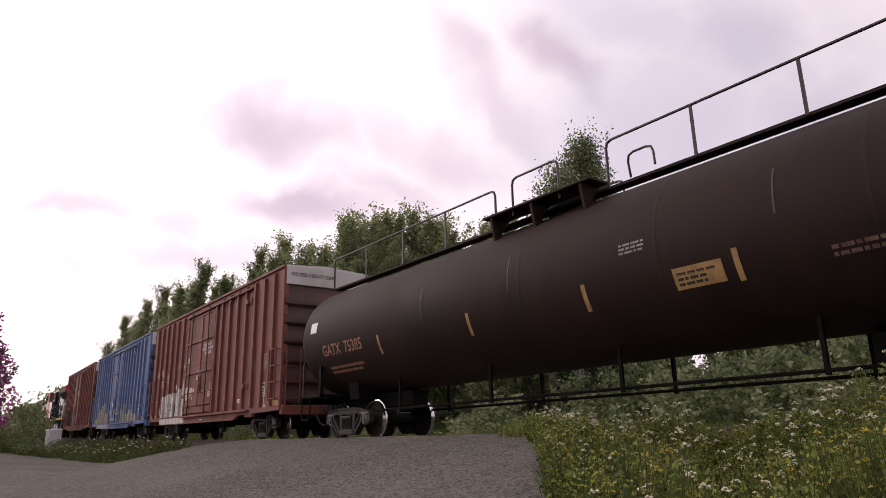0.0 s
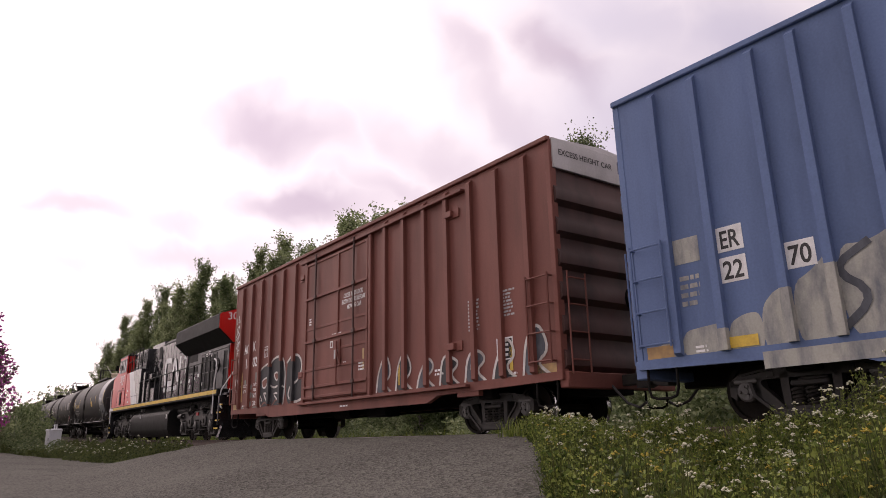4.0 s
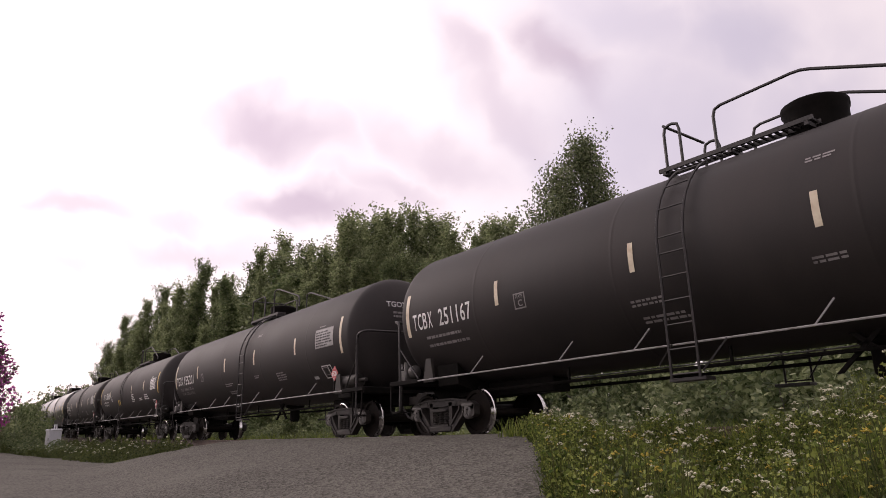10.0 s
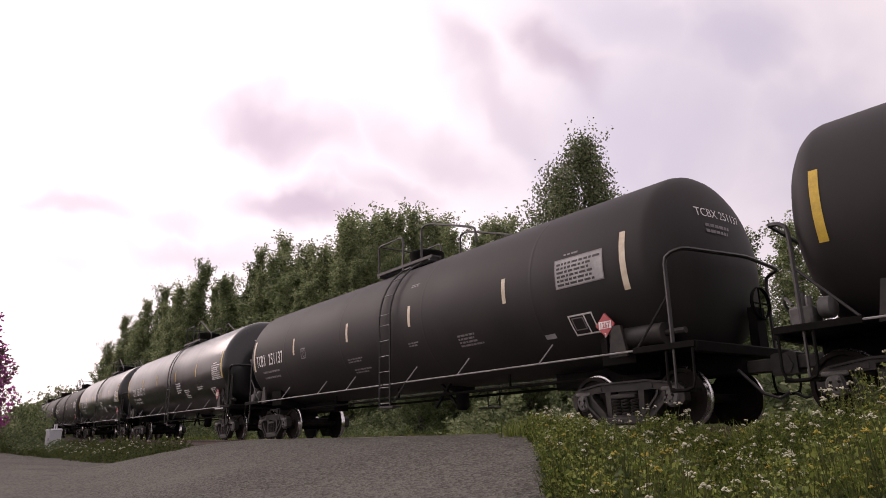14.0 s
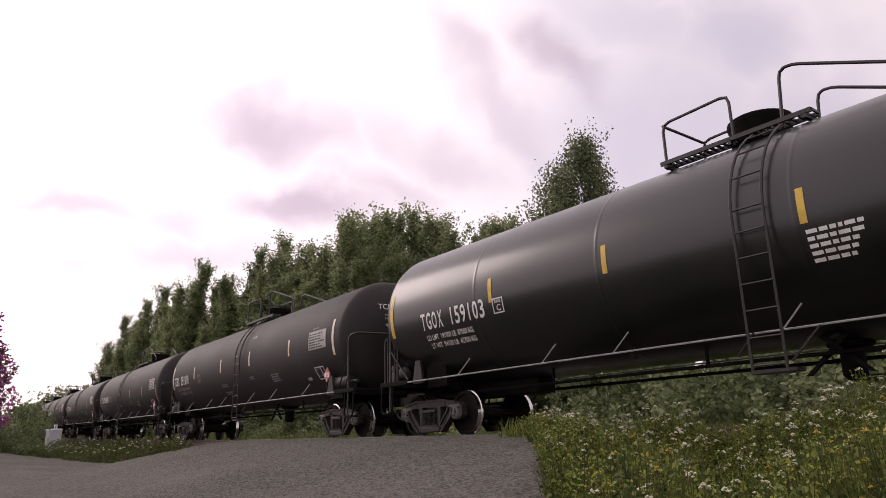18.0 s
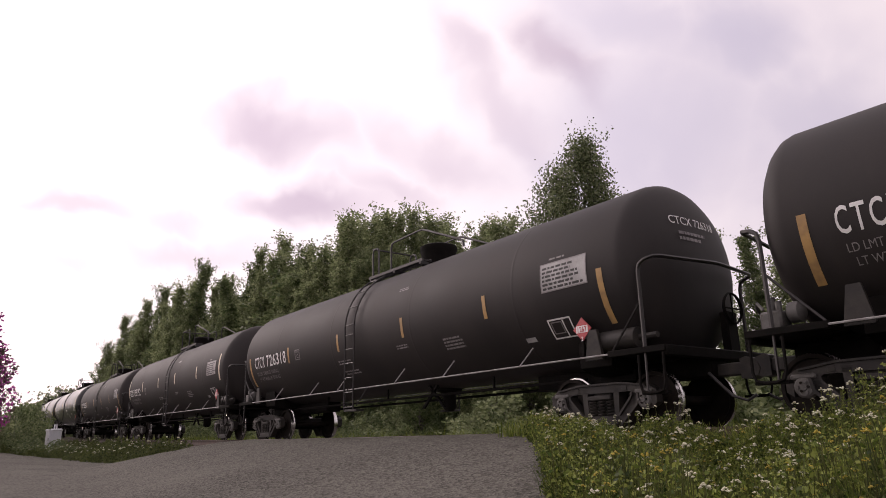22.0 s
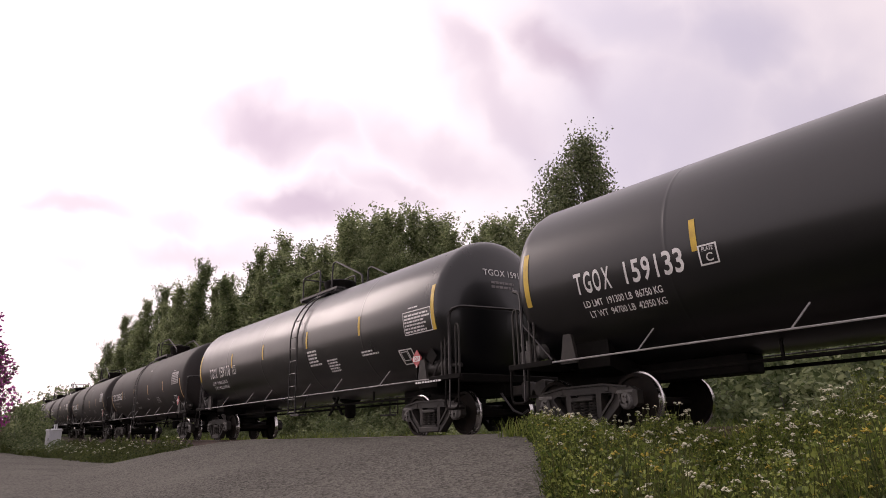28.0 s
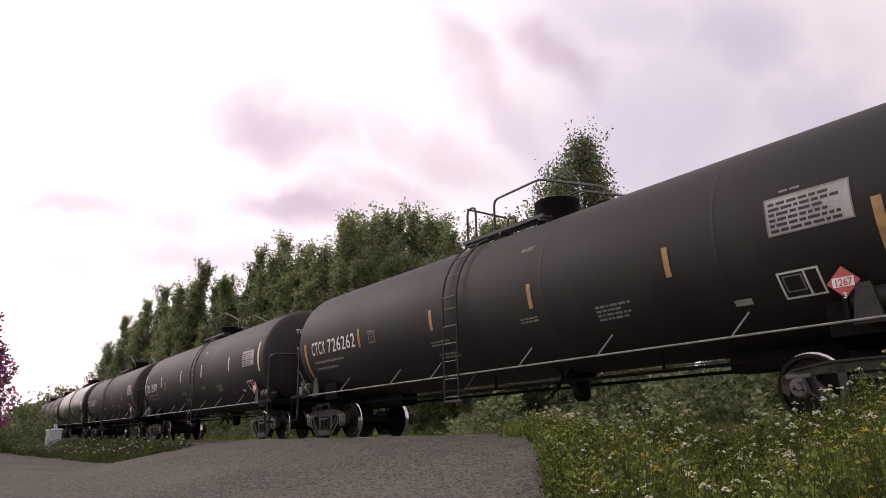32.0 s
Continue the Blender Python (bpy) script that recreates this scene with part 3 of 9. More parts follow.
def inside(x, y, poly):
    hit = False
    for (x0, y0), (x1, y1) in zip(poly, poly[1:] + poly[:1]):
        if (y0 > y) != (y1 > y) and x < (x1 - x0) * (y - y0) / (y1 - y0) + x0:
            hit = not hit
    return hit


def on_road(x, y):
    wob = 0.45 * noise.noise((x * 0.8, y * 0.8, 3)) + 0.15 * noise.noise((x * 3, y * 3, 8))
    return inside(x + wob, y + wob, ROAD)


def build_road():
    g, step, index = Geo(), 0.22, {}

    def corner(i, j):
        if (i, j) not in index:
            x, y = i * step, j * step
            index[i, j] = len(g.v)
            rut = 0.02 * noise.noise((x * 0.9, y * 0.9, 11)) + 0.008 * noise.noise((x * 6, y * 6, 2))
            g.v.append((x, y, ground_z(x, y) + 0.03 + rut))
        return index[i, j]

    for i in range(int(-50 / step), int(6 / step)):
        for j in range(int(-8 / step), int(10.2 / step)):
            x, y = (i + 0.5) * step, (j + 0.5) * step
            if on_road(x, y):
                g.f.append((corner(i, j), corner(i + 1, j), corner(i + 1, j + 1), corner(i, j + 1)))
    # the ragged edge is worn round
    count, near = collections.Counter(), collections.defaultdict(list)
    for f in g.f:
        for a, b in zip(f, f[1:] + f[:1]):
            count[min(a, b), max(a, b)] += 1
    for (a, b), c in count.items():
        if c == 1:
            near[a].append(b)
            near[b].append(a)
    for _ in range(4):
        old = list(g.v)
        for a, others in near.items():
            m = [sum(old[o][k] for o in others) / len(others) for k in range(2)]
            g.v[a] = (old[a][0] * 0.4 + m[0] * 0.6, old[a][1] * 0.4 + m[1] * 0.6, old[a][2])
    me = g.raw("road")
    me.materials.append(M["road"])
    me.polygons.foreach_set("use_smooth", [True] * len(me.polygons))
    return thing("road", "grey gravel road rising to the level crossing", "road", kind="structure", data=me)


build_road()


def along(s, n, h):
    x, y, z, k = track(s)
    c = 1 / math.sqrt(1 + k * k)
    return (x - k * c * n, y + c * n, z + h)


def build_track():
    bed = Geo()
    sec = ((-3.1, -0.80), (-1.75, -0.235), (-0.9, -0.20), (0.9, -0.20), (1.75, -0.235), (3.1, -0.80))
    ss = [-420 + 10 * k for k in range(36)] + [-60 + 0.5 * k for k in range(140)] + [20 + 10 * k for k in range(46)]
    for s in ss:
        bed.v += [along(s, n, h + 0.02 * noise.noise((s * 3, n * 3, 1))) for n, h in sec]
    w = len(sec)
    bed.f = [(i * w + k, (i + 1) * w + k, (i + 1) * w + k + 1, i * w + k + 1) for i in range(len(ss) - 1) for k in range(w - 1)]
    me = bed.raw("ballast")
    me.materials.append(M["ballast"])
    tr = thing("railway_track", "single railway track on crushed stone ballast", "track", kind="structure", data=me)
    prof = ((-0.07, -0.175), (0.07, -0.175), (0.07, -0.155), (0.012, -0.135), (0.012, -0.045), (0.036, -0.035), (0.036, -0.004), (-0.036, -0.004), (-0.036, -0.035), (-0.012, -0.045), (-0.012, -0.135), (-0.07, -0.155))
    w = len(prof)
    for n0 in (-0.753, 0.753):
        g, h = Geo(), Geo()
        for s in ss:
            g.v += [along(s, n0 + a, b) for a, b in prof]
            h.v += [along(s, n0 - 0.03, 0.0), along(s, n0 + 0.03, 0.0)]
        g.f = [(i * w + k, (i + 1) * w + k, (i + 1) * w + (k + 1) % w, i * w + (k + 1) % w) for i in range(len(ss) - 1) for k in range(w)]
        h.f = [(2 * i, 2 * i + 2, 2 * i + 3, 2 * i + 1) for i in range(len(ss) - 1)]
        rl = part("rail", g, "rail", tr)
        part("rail_head", h, "rail_head", rl, "bright worn running surface")
    tie = Geo().box(-0.115, 0.115, -1.3, 1.3, -0.36, -0.18, 0.012).mesh("tie")
    for k in range(150):
        s = -70 + 0.56 * k
        if -23.5 < s < -9.3:
            continue
        x, y, z, sl = track(s)
        part("tie", tie, "tie", tr, at=Matrix.Translation((x, y, z)) @ Matrix.Rotation(math.atan(sl), 4, "Z"))
    # crossing timbers between and beside the rails
    for row, (n0, n1) in enumerate(((-1.34, -1.09), (-1.07, -0.83), (-0.62, -0.36), (-0.34, -0.01), (0.01, 0.34), (0.36, 0.62), (0.83, 1.07), (1.09, 1.34))):
        s = -22.9 + 0.4 * (row % 2)
        while s < -10.4:
            ln = 3.2 if s + 3.2 < -9.6 else -9.6 - s
            g = Geo()
            a, b = s + 0.02, s + ln - 0.02
            dz = random.uniform(-0.012, 0.012)
            tops = [along(a, n0, dz), along(b, n0, dz), along(b, n1, dz), along(a, n1, dz)]
            g.add(tops + [(p[0], p[1], p[2] - 0.2) for p in tops], [(0, 1, 2, 3), (7, 6, 5, 4), (0, 4, 5, 1), (1, 5, 6, 2), (2, 6, 7, 3), (3, 7, 4, 0)])
            part("crossing_plank", g, "plank", tr)
            s += ln
    return tr


build_track()


def build_cabinet(x, y, hgt, wid, label):
    z = ground_z(x, y)
    cab = thing("signal_cabinet", label, "cabinet", "trackside cabinets")
    cab.matrix_basis = Matrix.Translation((x, y, z)) @ Matrix.Rotation(radians(8), 4, "Z")
    part("plinth", Geo().box(-wid * 0.45, wid * 0.45, -wid * 0.4, wid * 0.4, -0.1, 0.12, 0.02), "panel", cab)
    part("body", Geo().box(-wid / 2, wid / 2, -wid * 0.45, wid * 0.45, 0.1, hgt - 0.1, 0.02), "box_cab", cab)
    part("lid", Geo().box(-wid * 0.56, wid * 0.56, -wid * 0.5, wid * 0.5, hgt - 0.1, hgt, 0.03), "box_cab", cab, "overhanging white lid")
    part("door", Geo().box(-wid * 0.42, wid * 0.42, -wid * 0.47, -wid * 0.45, 0.2, hgt - 0.18, 0.006), "box_cab", cab)
    part("latch", Geo().box(wid * 0.3, wid * 0.36, -wid * 0.5, -wid * 0.47, hgt * 0.5, hgt * 0.62, 0.006), "frame", cab)
    part("vent_pipe", Geo().rod((0, 0, hgt), (0, 0, hgt + 0.35), 0.05, 8), "box_cab", cab)
    return cab


build_cabinet(-56.4, 9.95, 1.5, 0.85, "white metal trackside cabinet standing in the grass")
build_cabinet(-61.5, 11.0, 1.45, 0.6, "grey-white metal cabinet behind another one in the grass")
# ---------------------------------------------------------------- freight bogies and couplers
WHEELS = []          # (wheelset object, index of its axle in the bogie)
MESH = {}            # shared meshes


def shared(key, make):
    if key not in MESH:
        MESH[key] = make()
    return MESH[key]


def wheelset_geo(r=0.457, gauge=0.72):
    g = Geo()
    for side in (-1, 1):
        y = side * gauge
        g.lathe([(y - side * 0.03, 0.06), (y - side * 0.03, 0.20), (y - side * 0.0, r - 0.10), (y - side * 0.04, r - 0.06), (y - side * 0.04, r + 0.022), (y - side * 0.012, r + 0.022), (y, r - 0.004), (y + side * 0.09, r - 0.010), (y + side * 0.09, r - 0.065), (y + side * 0.045, r - 0.075), (y + side * 0.035, 0.16), (y + side * 0.06, 0.13), (y + side * 0.06, 0.08)], "y", 28)
    g.rod((0, -1.02, 0), (0, 1.02, 0), 0.075, 12)
    for side in (-1, 1):
        g.rod((0, side * 0.98, 0), (0, side * 1.10, 0), 0.115, 14)
        for k in range(3):
            a = 2 * math.pi * k / 3
            g.rod((0.06 * math.sin(a), side * 1.10, 0.06 * math.cos(a)), (0.06 * math.sin(a), side * 1.125, 0.06 * math.cos(a)), 0.018, 6)
    return g


def tread_geo(r=0.457, gauge=0.72):
    g = Geo()
    for side in (-1, 1):
        y = side * gauge
        g.lathe([(y + side * 0.001, r - 0.001), (y + side * 0.088, r - 0.007), (y + side * 0.0915, r - 0.012), (y + side * 0.0915, r - 0.040)], "y", 28)
        g.lathe([(y - side * 0.0415, r - 0.02), (y - side * 0.0415, r + 0.0235), (y - side * 0.011, r + 0.0235)], "y", 28)
    me = g.raw("tread")
    me.polygons.foreach_set("use_smooth", [True] * len(me.polygons))
    return me


def side_frame_geo(side, wb=0.89):
    """Cast three-piece side frame: top chord, columns, sloping tension members that leave two triangular windows, jaws over the bearings."""
    y0, y1 = side * 0.93, side * 1.08
    g = Geo()
    top = [(-wb - 0.22, 0.50), (-wb - 0.23, 0.60), (-wb - 0.10, 0.68), (-wb + 0.16, 0.68), (-0.46, 0.75), (0.46, 0.75), (wb - 0.16, 0.68), (wb + 0.10, 0.68), (wb + 0.23, 0.60), (wb + 0.22, 0.50), (wb - 0.12, 0.53), (0.62, 0.60), (-0.62, 0.60), (-wb + 0.12, 0.53)]
    g.prism(top, y0, y1)
    for k in (-1, 1):
        jaw = [(k * (wb + 0.24), 0.60), (k * (wb + 0.24), 0.40), (k * (wb + 0.15), 0.34), (k * (wb + 0.13), 0.52), (k * (wb - 0.13), 0.52), (k * (wb - 0.14), 0.34), (k * (wb - 0.22), 0.36), (k * (wb - 0.20), 0.60)]
        g.prism(jaw, y0, y1)
        g.prism([(k * 0.80, 0.60), (k * 0.76, 0.38), (k * 0.42, 0.07), (k * 0.28, 0.08), (k * 0.34, 0.20), (k * 0.64, 0.50), (k * 0.66, 0.62)], y0, y1)
        g.prism([(k * 0.40, 0.68), (k * 0.28, 0.68), (k * 0.28, 0.16), (k * 0.37, 0.14)], y0, y1)
        # raised flanges along the window edges
        g.prism([(k * 0.69, 0.58), (k * 0.67, 0.50), (k * 0.40, 0.22), (k * 0.37, 0.24), (k * 0.64, 0.52), (k * 0.65, 0.58)], y1, y1 + side * 0.035)
        g.prism([(k * 0.82, 0.56), (k * 0.78, 0.38), (k * 0.42, 0.06), (k * 0.40, 0.10), (k * 0.74, 0.40), (k * 0.78, 0.57)], y1, y1 + side * 0.035)
        g.box(k * 0.52 - 0.05, k * 0.52 + 0.05, min(y1, y1 + side * 0.012), max(y1, y1 + side * 0.012), 0.62, 0.70, 0.004)
    g.prism([(-0.95, 0.665), (-0.46, 0.73), (0.46, 0.73), (0.95, 0.665), (0.95, 0.69), (0.46, 0.76), (-0.46, 0.76), (-0.95, 0.69)], y1, y1 + side * 0.03)
    g.box(-0.38, 0.38, min(y0, y1 + side * 0.04), max(y0, y1 + side * 0.04), 0.07, 0.19, 0.02)
    g.box(-0.25, 0.25, min(side * 0.90, side * 1.13), max(side * 0.90, side * 1.13), 0.48, 0.56, 0.02)
    return g


def spring_geo(side):
    g = Geo()
    g.box(-0.28, 0.28, min(side * 0.93, side * 1.1), max(side * 0.93, side * 1.1), 0.19, 0.23)
    for x in (-0.19, 0.0, 0.19):
        for yy in (0.95, 1.06):
            pts = [(x + 0.074 * math.cos(a * 1.05), side * yy + 0.055 * math.sin(a * 1.05), 0.21 + 0.27 * a / 32) for a in range(33)]
            g.pipe(pts, 0.020, 4)
    return g


def adapter_geo(side):
    g = Geo()
    g.lathe([(side * 0.97, 0.145), (side * 1.07, 0.145), (side * 1.10, 0.115), (side * 1.105, 0.05), (side * 1.12, 0.045)], "y", 18)
    for k in range(3):
        a = 2 * math.pi * (k + 0.25) / 3
        g.rod((0.075 * math.sin(a), side * 1.09, 0.075 * math.cos(a)), (0.075 * math.sin(a), side * 1.13, 0.075 * math.cos(a)), 0.02, 6)
    g.box(-0.17, 0.17, min(side * 0.93, side * 1.1), max(side * 0.93, side * 1.1), 0.10, 0.17, 0.02)
    return g


def bogie(parent, x):
    """A freight bogie under a car, its wheels keyed later."""
    b = part("bogie", shared("bolster", lambda: Geo().box(-0.20, 0.20, -1.02, 1.02, 0.38, 0.66, 0.03).box(-0.32, 0.32, -0.30, 0.30, 0.62, 0.80, 0.03).mesh("bogie")), "cast", parent, at=(x, 0, 0))
    for side in (-1, 1):
        part("side_frame", shared(("sf", side), lambda: side_frame_geo(side).mesh("side_frame")), "cast", b)
        tagged(part("spring_nest", shared(("sp", side), lambda: spring_geo(side).mesh("spring_nest")), "cast", b), kind="stuff")
        for k in (-0.89, 0.89):
            part("bearing_cap", shared(("ad", side), lambda: adapter_geo(side).mesh("bearing_cap")), "wheel_grey", b, at=(k, 0, 0.457))
    part("brake_beam", shared("bb", lambda: Geo().rod((-0.36, -0.8, 0.36), (-0.36, 0.8, 0.36), 0.04, 6).rod((0.36, -0.8, 0.36), (0.36, 0.8, 0.36), 0.04, 6).box(-0.42, -0.30, -0.78, -0.70, 0.28, 0.58, 0.01).box(0.30, 0.42, -0.78, -0.70, 0.28, 0.58, 0.01).mesh("brake_beam")), "frame", b)

    def wheel_mesh():
        me = wheelset_geo().mesh("wheelset")
        me.materials.append(M["wheel"])
        me.materials.append(M["tread"])
        # the running surface and the rim face are bright steel
        me.polygons.foreach_set("material_index", [1 if all(0.43 < math.hypot(me.vertices[i].co.x, me.vertices[i].co.z) for i in p.vertices) and len(p.vertices) == 4 else 0 for p in me.polygons])
        return me

    for k, dx in enumerate((-0.89, 0.89)):
        w = part("wheelset", shared("wheelset", wheel_mesh), "wheel", b, "rusty wheels with bright treads", at=(dx, 0, 0.457))
        WHEELS.append((w, (dx, 0.457)))
    return b


def coupler(parent, x, d, z=0.88):
    def make():
        g = Geo().box(0, 0.55, -0.09, 0.09, -0.10, 0.10, 0.02)
        g.prism([(0.52, -0.16), (0.66, -0.17), (0.80, -0.12), (0.84, -0.02), (0.78, 0.12), (0.60, 0.17), (0.52, 0.14)], -0.14, 0.14)
        return g.mesh("coupler")
    part("coupler", shared("coupler", make), "cast", parent, at=Matrix.Translation((x, 0, z)) @ Matrix.Rotation(0 if d > 0 else math.pi, 4, "Z"))

    def hose():
        return Geo().pipe([(0.1, -0.35, -0.05), (0.25, -0.36, -0.2), (0.45, -0.33, -0.42), (0.66, -0.28, -0.5), (0.8, -0.25, -0.42)], 0.025, 6).mesh("air_hose")
    part("air_hose", shared("hose", hose), "black_pipe", parent, at=Matrix.Translation((x, 0, z)) @ Matrix.Rotation(0 if d > 0 else math.pi, 4, "Z"))


# ---------------------------------------------------------------- tank cars
R_TANK, Z_TANK, HALF_TANK = 1.5, 2.70, 8.53


def shell_geo(half=HALF_TANK, r=R_TANK, zc=Z_TANK, dish=0.55, seams=()):
    prof = []
    for k in range(9):
        a = math.pi / 2 * k / 8
        prof.append((-half + dish - dish * math.cos(a), max(r * math.sin(a) ** 0.85, 0.0)))
    xs = [-half + dish + 0.05]
    for s in seams:
        xs += [s - 0.06, s - 0.02, s - 0.012, s + 0.012, s + 0.02, s + 0.06]
    prof += [(x, r + (0.0018 if any(abs(x - s) < 0.015 for s in seams) else 0.0)) for x in sorted(xs)]
    prof += [(-a, b) for a, b in reversed(prof[:9])]
    return Geo().lathe(prof, "x", 56, (0, 0, zc))


SEAMS = (-4.9, -1.75, 1.55, 4.75)


def hoop(pts, r=0.028):
    """A rail whose corners are rounded."""
    out = []
    for i, p in enumerate(pts):
        p = Vector(p)
        if 0 < i < len(pts) - 1:
            a, b = Vector(pts[i - 1]), Vector(pts[i + 1])
            da, db = min(0.14, (a - p).length * 0.4), min(0.14, (b - p).length * 0.4)
            pa, pb = p + (a - p).normalized() * da, p + (b - p).normalized() * db
            out += [pa, (pa + pb + p * 2) / 4, pb]
        else:
            out.append(p)
    return Geo().pipe(out, r, 6)


def tank_under(car, gloss, inset=0.0):
    """Sills, running gear, end platforms, ladders and pipes of a tank car."""
    fr = "frame"
    for d in (-1, 1):
        near = (-d * inset, 0, 0)
        part("stub_sill", shared(("stub", d), lambda: Geo().box(d * 4.6, d * 8.55, -0.24, 0.24, 0.78, 1.12, 0.02).box(d * 6.5, d * 7.3, -0.55, 0.55, 0.80, 1.0, 0.02).mesh("stub_sill")), fr, car, at=near)

        def saddle():
            g = Geo()
            out = []
            for k in range(11):
                a = radians(226 + 8.8 * k)
                out.append(((R_TANK + 0.012) * math.cos(a), Z_TANK + (R_TANK + 0.012) * math.sin(a)))
            out += [(1.08, 1.04), (0.7, 0.92), (-0.7, 0.92), (-1.08, 1.04)]
            g.prism_x(out, d * 6.55, d * 7.25)
            return g.mesh("saddle")
        part("saddle", shared(("saddle", d), saddle), fr, car, at=near)
        part("end_platform", shared(("plat", d), lambda: Geo().box(d * 7.6, d * 8.6, -1.42, 1.42, 1.13, 1.20, 0.01).box(d * 8.5, d * 8.62, -1.45, 1.45, 1.05, 1.22, 0.02).box(d * 7.5, d * 8.6, -1.48, -1.40, 1.12, 1.22, 0.01).box(d * 7.5, d * 8.6, 1.40, 1.48, 1.12, 1.22, 0.01).mesh("end_platform")), fr, car, at=near)
        part("end_handrail", shared(("hoop", d), lambda: hoop([(d * 8.22, -1.44, 1.15), (d * 8.22, -1.44, 2.55), (d * 8.50, -1.40, 2.62), (d * 8.72, 0, 2.62), (d * 8.50, 1.40, 2.62), (d * 8.22, 1.44, 2.55), (d * 8.22, 1.44, 1.15)], 0.032).mesh("end_handrail")), "black_pipe", car, at=near)
        for side in (-1, 1):
            part("end_step", shared(("step", d, side), lambda: hoop([(d * 8.1, side * 1.46, 1.1), (d * 8.1, side * 1.48, 0.52), (d * 8.55, side * 1.48, 0.52), (d * 8.55, side * 1.46, 1.1)], 0.022).box(d * 8.1, d * 8.55, side * 1.40 - 0.06, side * 1.40 + 0.06, 0.50, 0.54).mesh("end_step")), fr, car, at=near)
            part("sill_bracket", shared(("brk", d, side), lambda: Geo().prism([(d * 6.98, 1.12), (d * 7.35, 1.12), (d * 7.25, 1.62), (d * 7.08, 1.62)], side * 1.36, side * 1.42).mesh("sill_bracket")), "cast", car, at=near)
        for xx, yy in ((8.05, -1.43), (8.5, -1.40)) if gloss else ():
            part("end_post", shared(("epost", d, xx), lambda: hoop([(d * xx, yy, 1.2), (d * xx, yy, 2.22), (d * xx - d * 0.12, yy, 2.28), (d * xx - d * 0.12, yy, 1.2)], 0.022).mesh("end_post")), "cast", car, "upright end post", at=near)
        part("end_beam_post", shared(("ebp", d), lambda: Geo().rod((d * 7.55, -1.40, 1.22), (d * 8.22, -1.44, 1.95), 0.02, 5).rod((d * 8.22, -1.44, 1.2), (d * 8.22, -1.46, 0.55), 0.02, 5).mesh("end_beam_post")), "black_pipe", car, at=near)
        if d < 0:
            part("brake_valve", shared("bvalve", lambda: Geo().box(-8.42, -8.12, -1.36, -1.06, 1.20, 1.46, 0.03).lathe([(-8.08, 0.10), (-8.05, 0.14), (-7.92, 0.14), (-7.88, 0.09)], "x", 14, (0, -1.2, 1.42)).rod((-8.3, -1.2, 1.45), (-8.3, -1.2, 1.66), 0.06, 10).rod((-8.16, -1.3, 1.44), (-8.16, -1.3, 1.58), 0.045, 8).pipe([(-8.4, -1.25, 1.5), (-8.5, -1.2, 1.62), (-8.62, -1.0, 1.6), (-8.66, -0.7, 1.4)], 0.022, 6).mesh("brake_valve")), "wheel_grey", car, "grey brake valves and pipes", at=near)
        bogie(car, d * ((6.94 if d > 0 else 7.2) - inset))
        coupler(car, d * (8.45 - inset), d)
    for side in (-1, 1):
        part("side_rail", shared(("rail", side), lambda: Geo().rod((-7.55, side * 1.46, 1.17), (7.55, side * 1.46, 1.17), 0.016, 6).mesh("side_rail")), "rail_pipe", car, "grey pipe rail along the sill", at=Matrix.Scale(1 - inset / 7.55, 4, (1, 0, 0)))
        for x in (-5.7, -3.3, -1.7, 1.1, 3.0, 5.4):
            part("rail_stay", shared(("stay", side), lambda: Geo().rod((0, side * 1.46, 1.17), (0.22, side * 1.30, 1.50), 0.014, 5).mesh("rail_stay")), "rail_pipe", car, at=(x, 0, 0))
    # outlet, heater pipes and brake gear below
    part("bottom_outlet", shared("outlet", lambda: Geo().lathe([(0.55, 0.10), (0.62, 0.16), (0.95, 0.16), (1.02, 0.30), (1.25, 0.34)], "z", 16).prism([(-0.45, 0.62), (-0.38, 0.62), (0.05, 1.0), (0.30, 1.22), (0.2, 1.22)], -0.5, -0.44).prism([(0.45, 0.62), (0.38, 0.62), (-0.05, 1.0), (-0.30, 1.22), (-0.2, 1.22)], -0.5, -0.44).mesh("bottom_outlet")), fr, car, at=(1.3, 0, 0))
    part("brake_pipe", shared("bpipe", lambda: Geo().rod((-6.2, -0.55, 0.90), (6.2, -0.55, 0.90), 0.03, 6).rod((-6.0, 0.55, 0.88), (6.0, 0.55, 0.88), 0.03, 6).mesh("brake_pipe")), fr, car)
    for x in (-3.9, -0.6, 3.6):
        part("pipe_hanger", shared("hang", lambda: Geo().box(-0.02, 0.02, -0.57, -0.53, 0.88, 1.34).mesh("pipe_hanger")), fr, car, at=(x, 0, 0))
    part("brake_cylinder", shared("bcyl", lambda: Geo().rod((6.9, -1.2, 1.42), (7.95, -1.2, 1.42), 0.17, 16).rod((7.95, -1.2, 1.42), (8.3, -1.2, 1.42), 0.05, 8).mesh("brake_cylinder")), "cast", car, at=(-inset, 0, 0))
    part("brake_wheel", shared("bw", lambda: Geo().lathe([(8.50, 0.26), (8.53, 0.28), (8.56, 0.26)], "x", 20, (0, 0.6, 1.95), closed=True).rod((8.52, 0.34, 1.95), (8.52, 0.86, 1.95), 0.014, 5).rod((8.52, 0.6, 1.69), (8.52, 0.6, 2.21), 0.014, 5).box(8.35, 8.50, 0.45, 0.75, 1.2, 1.9, 0.02).mesh("brake_wheel")), fr, car, at=(-inset, 0, 0))


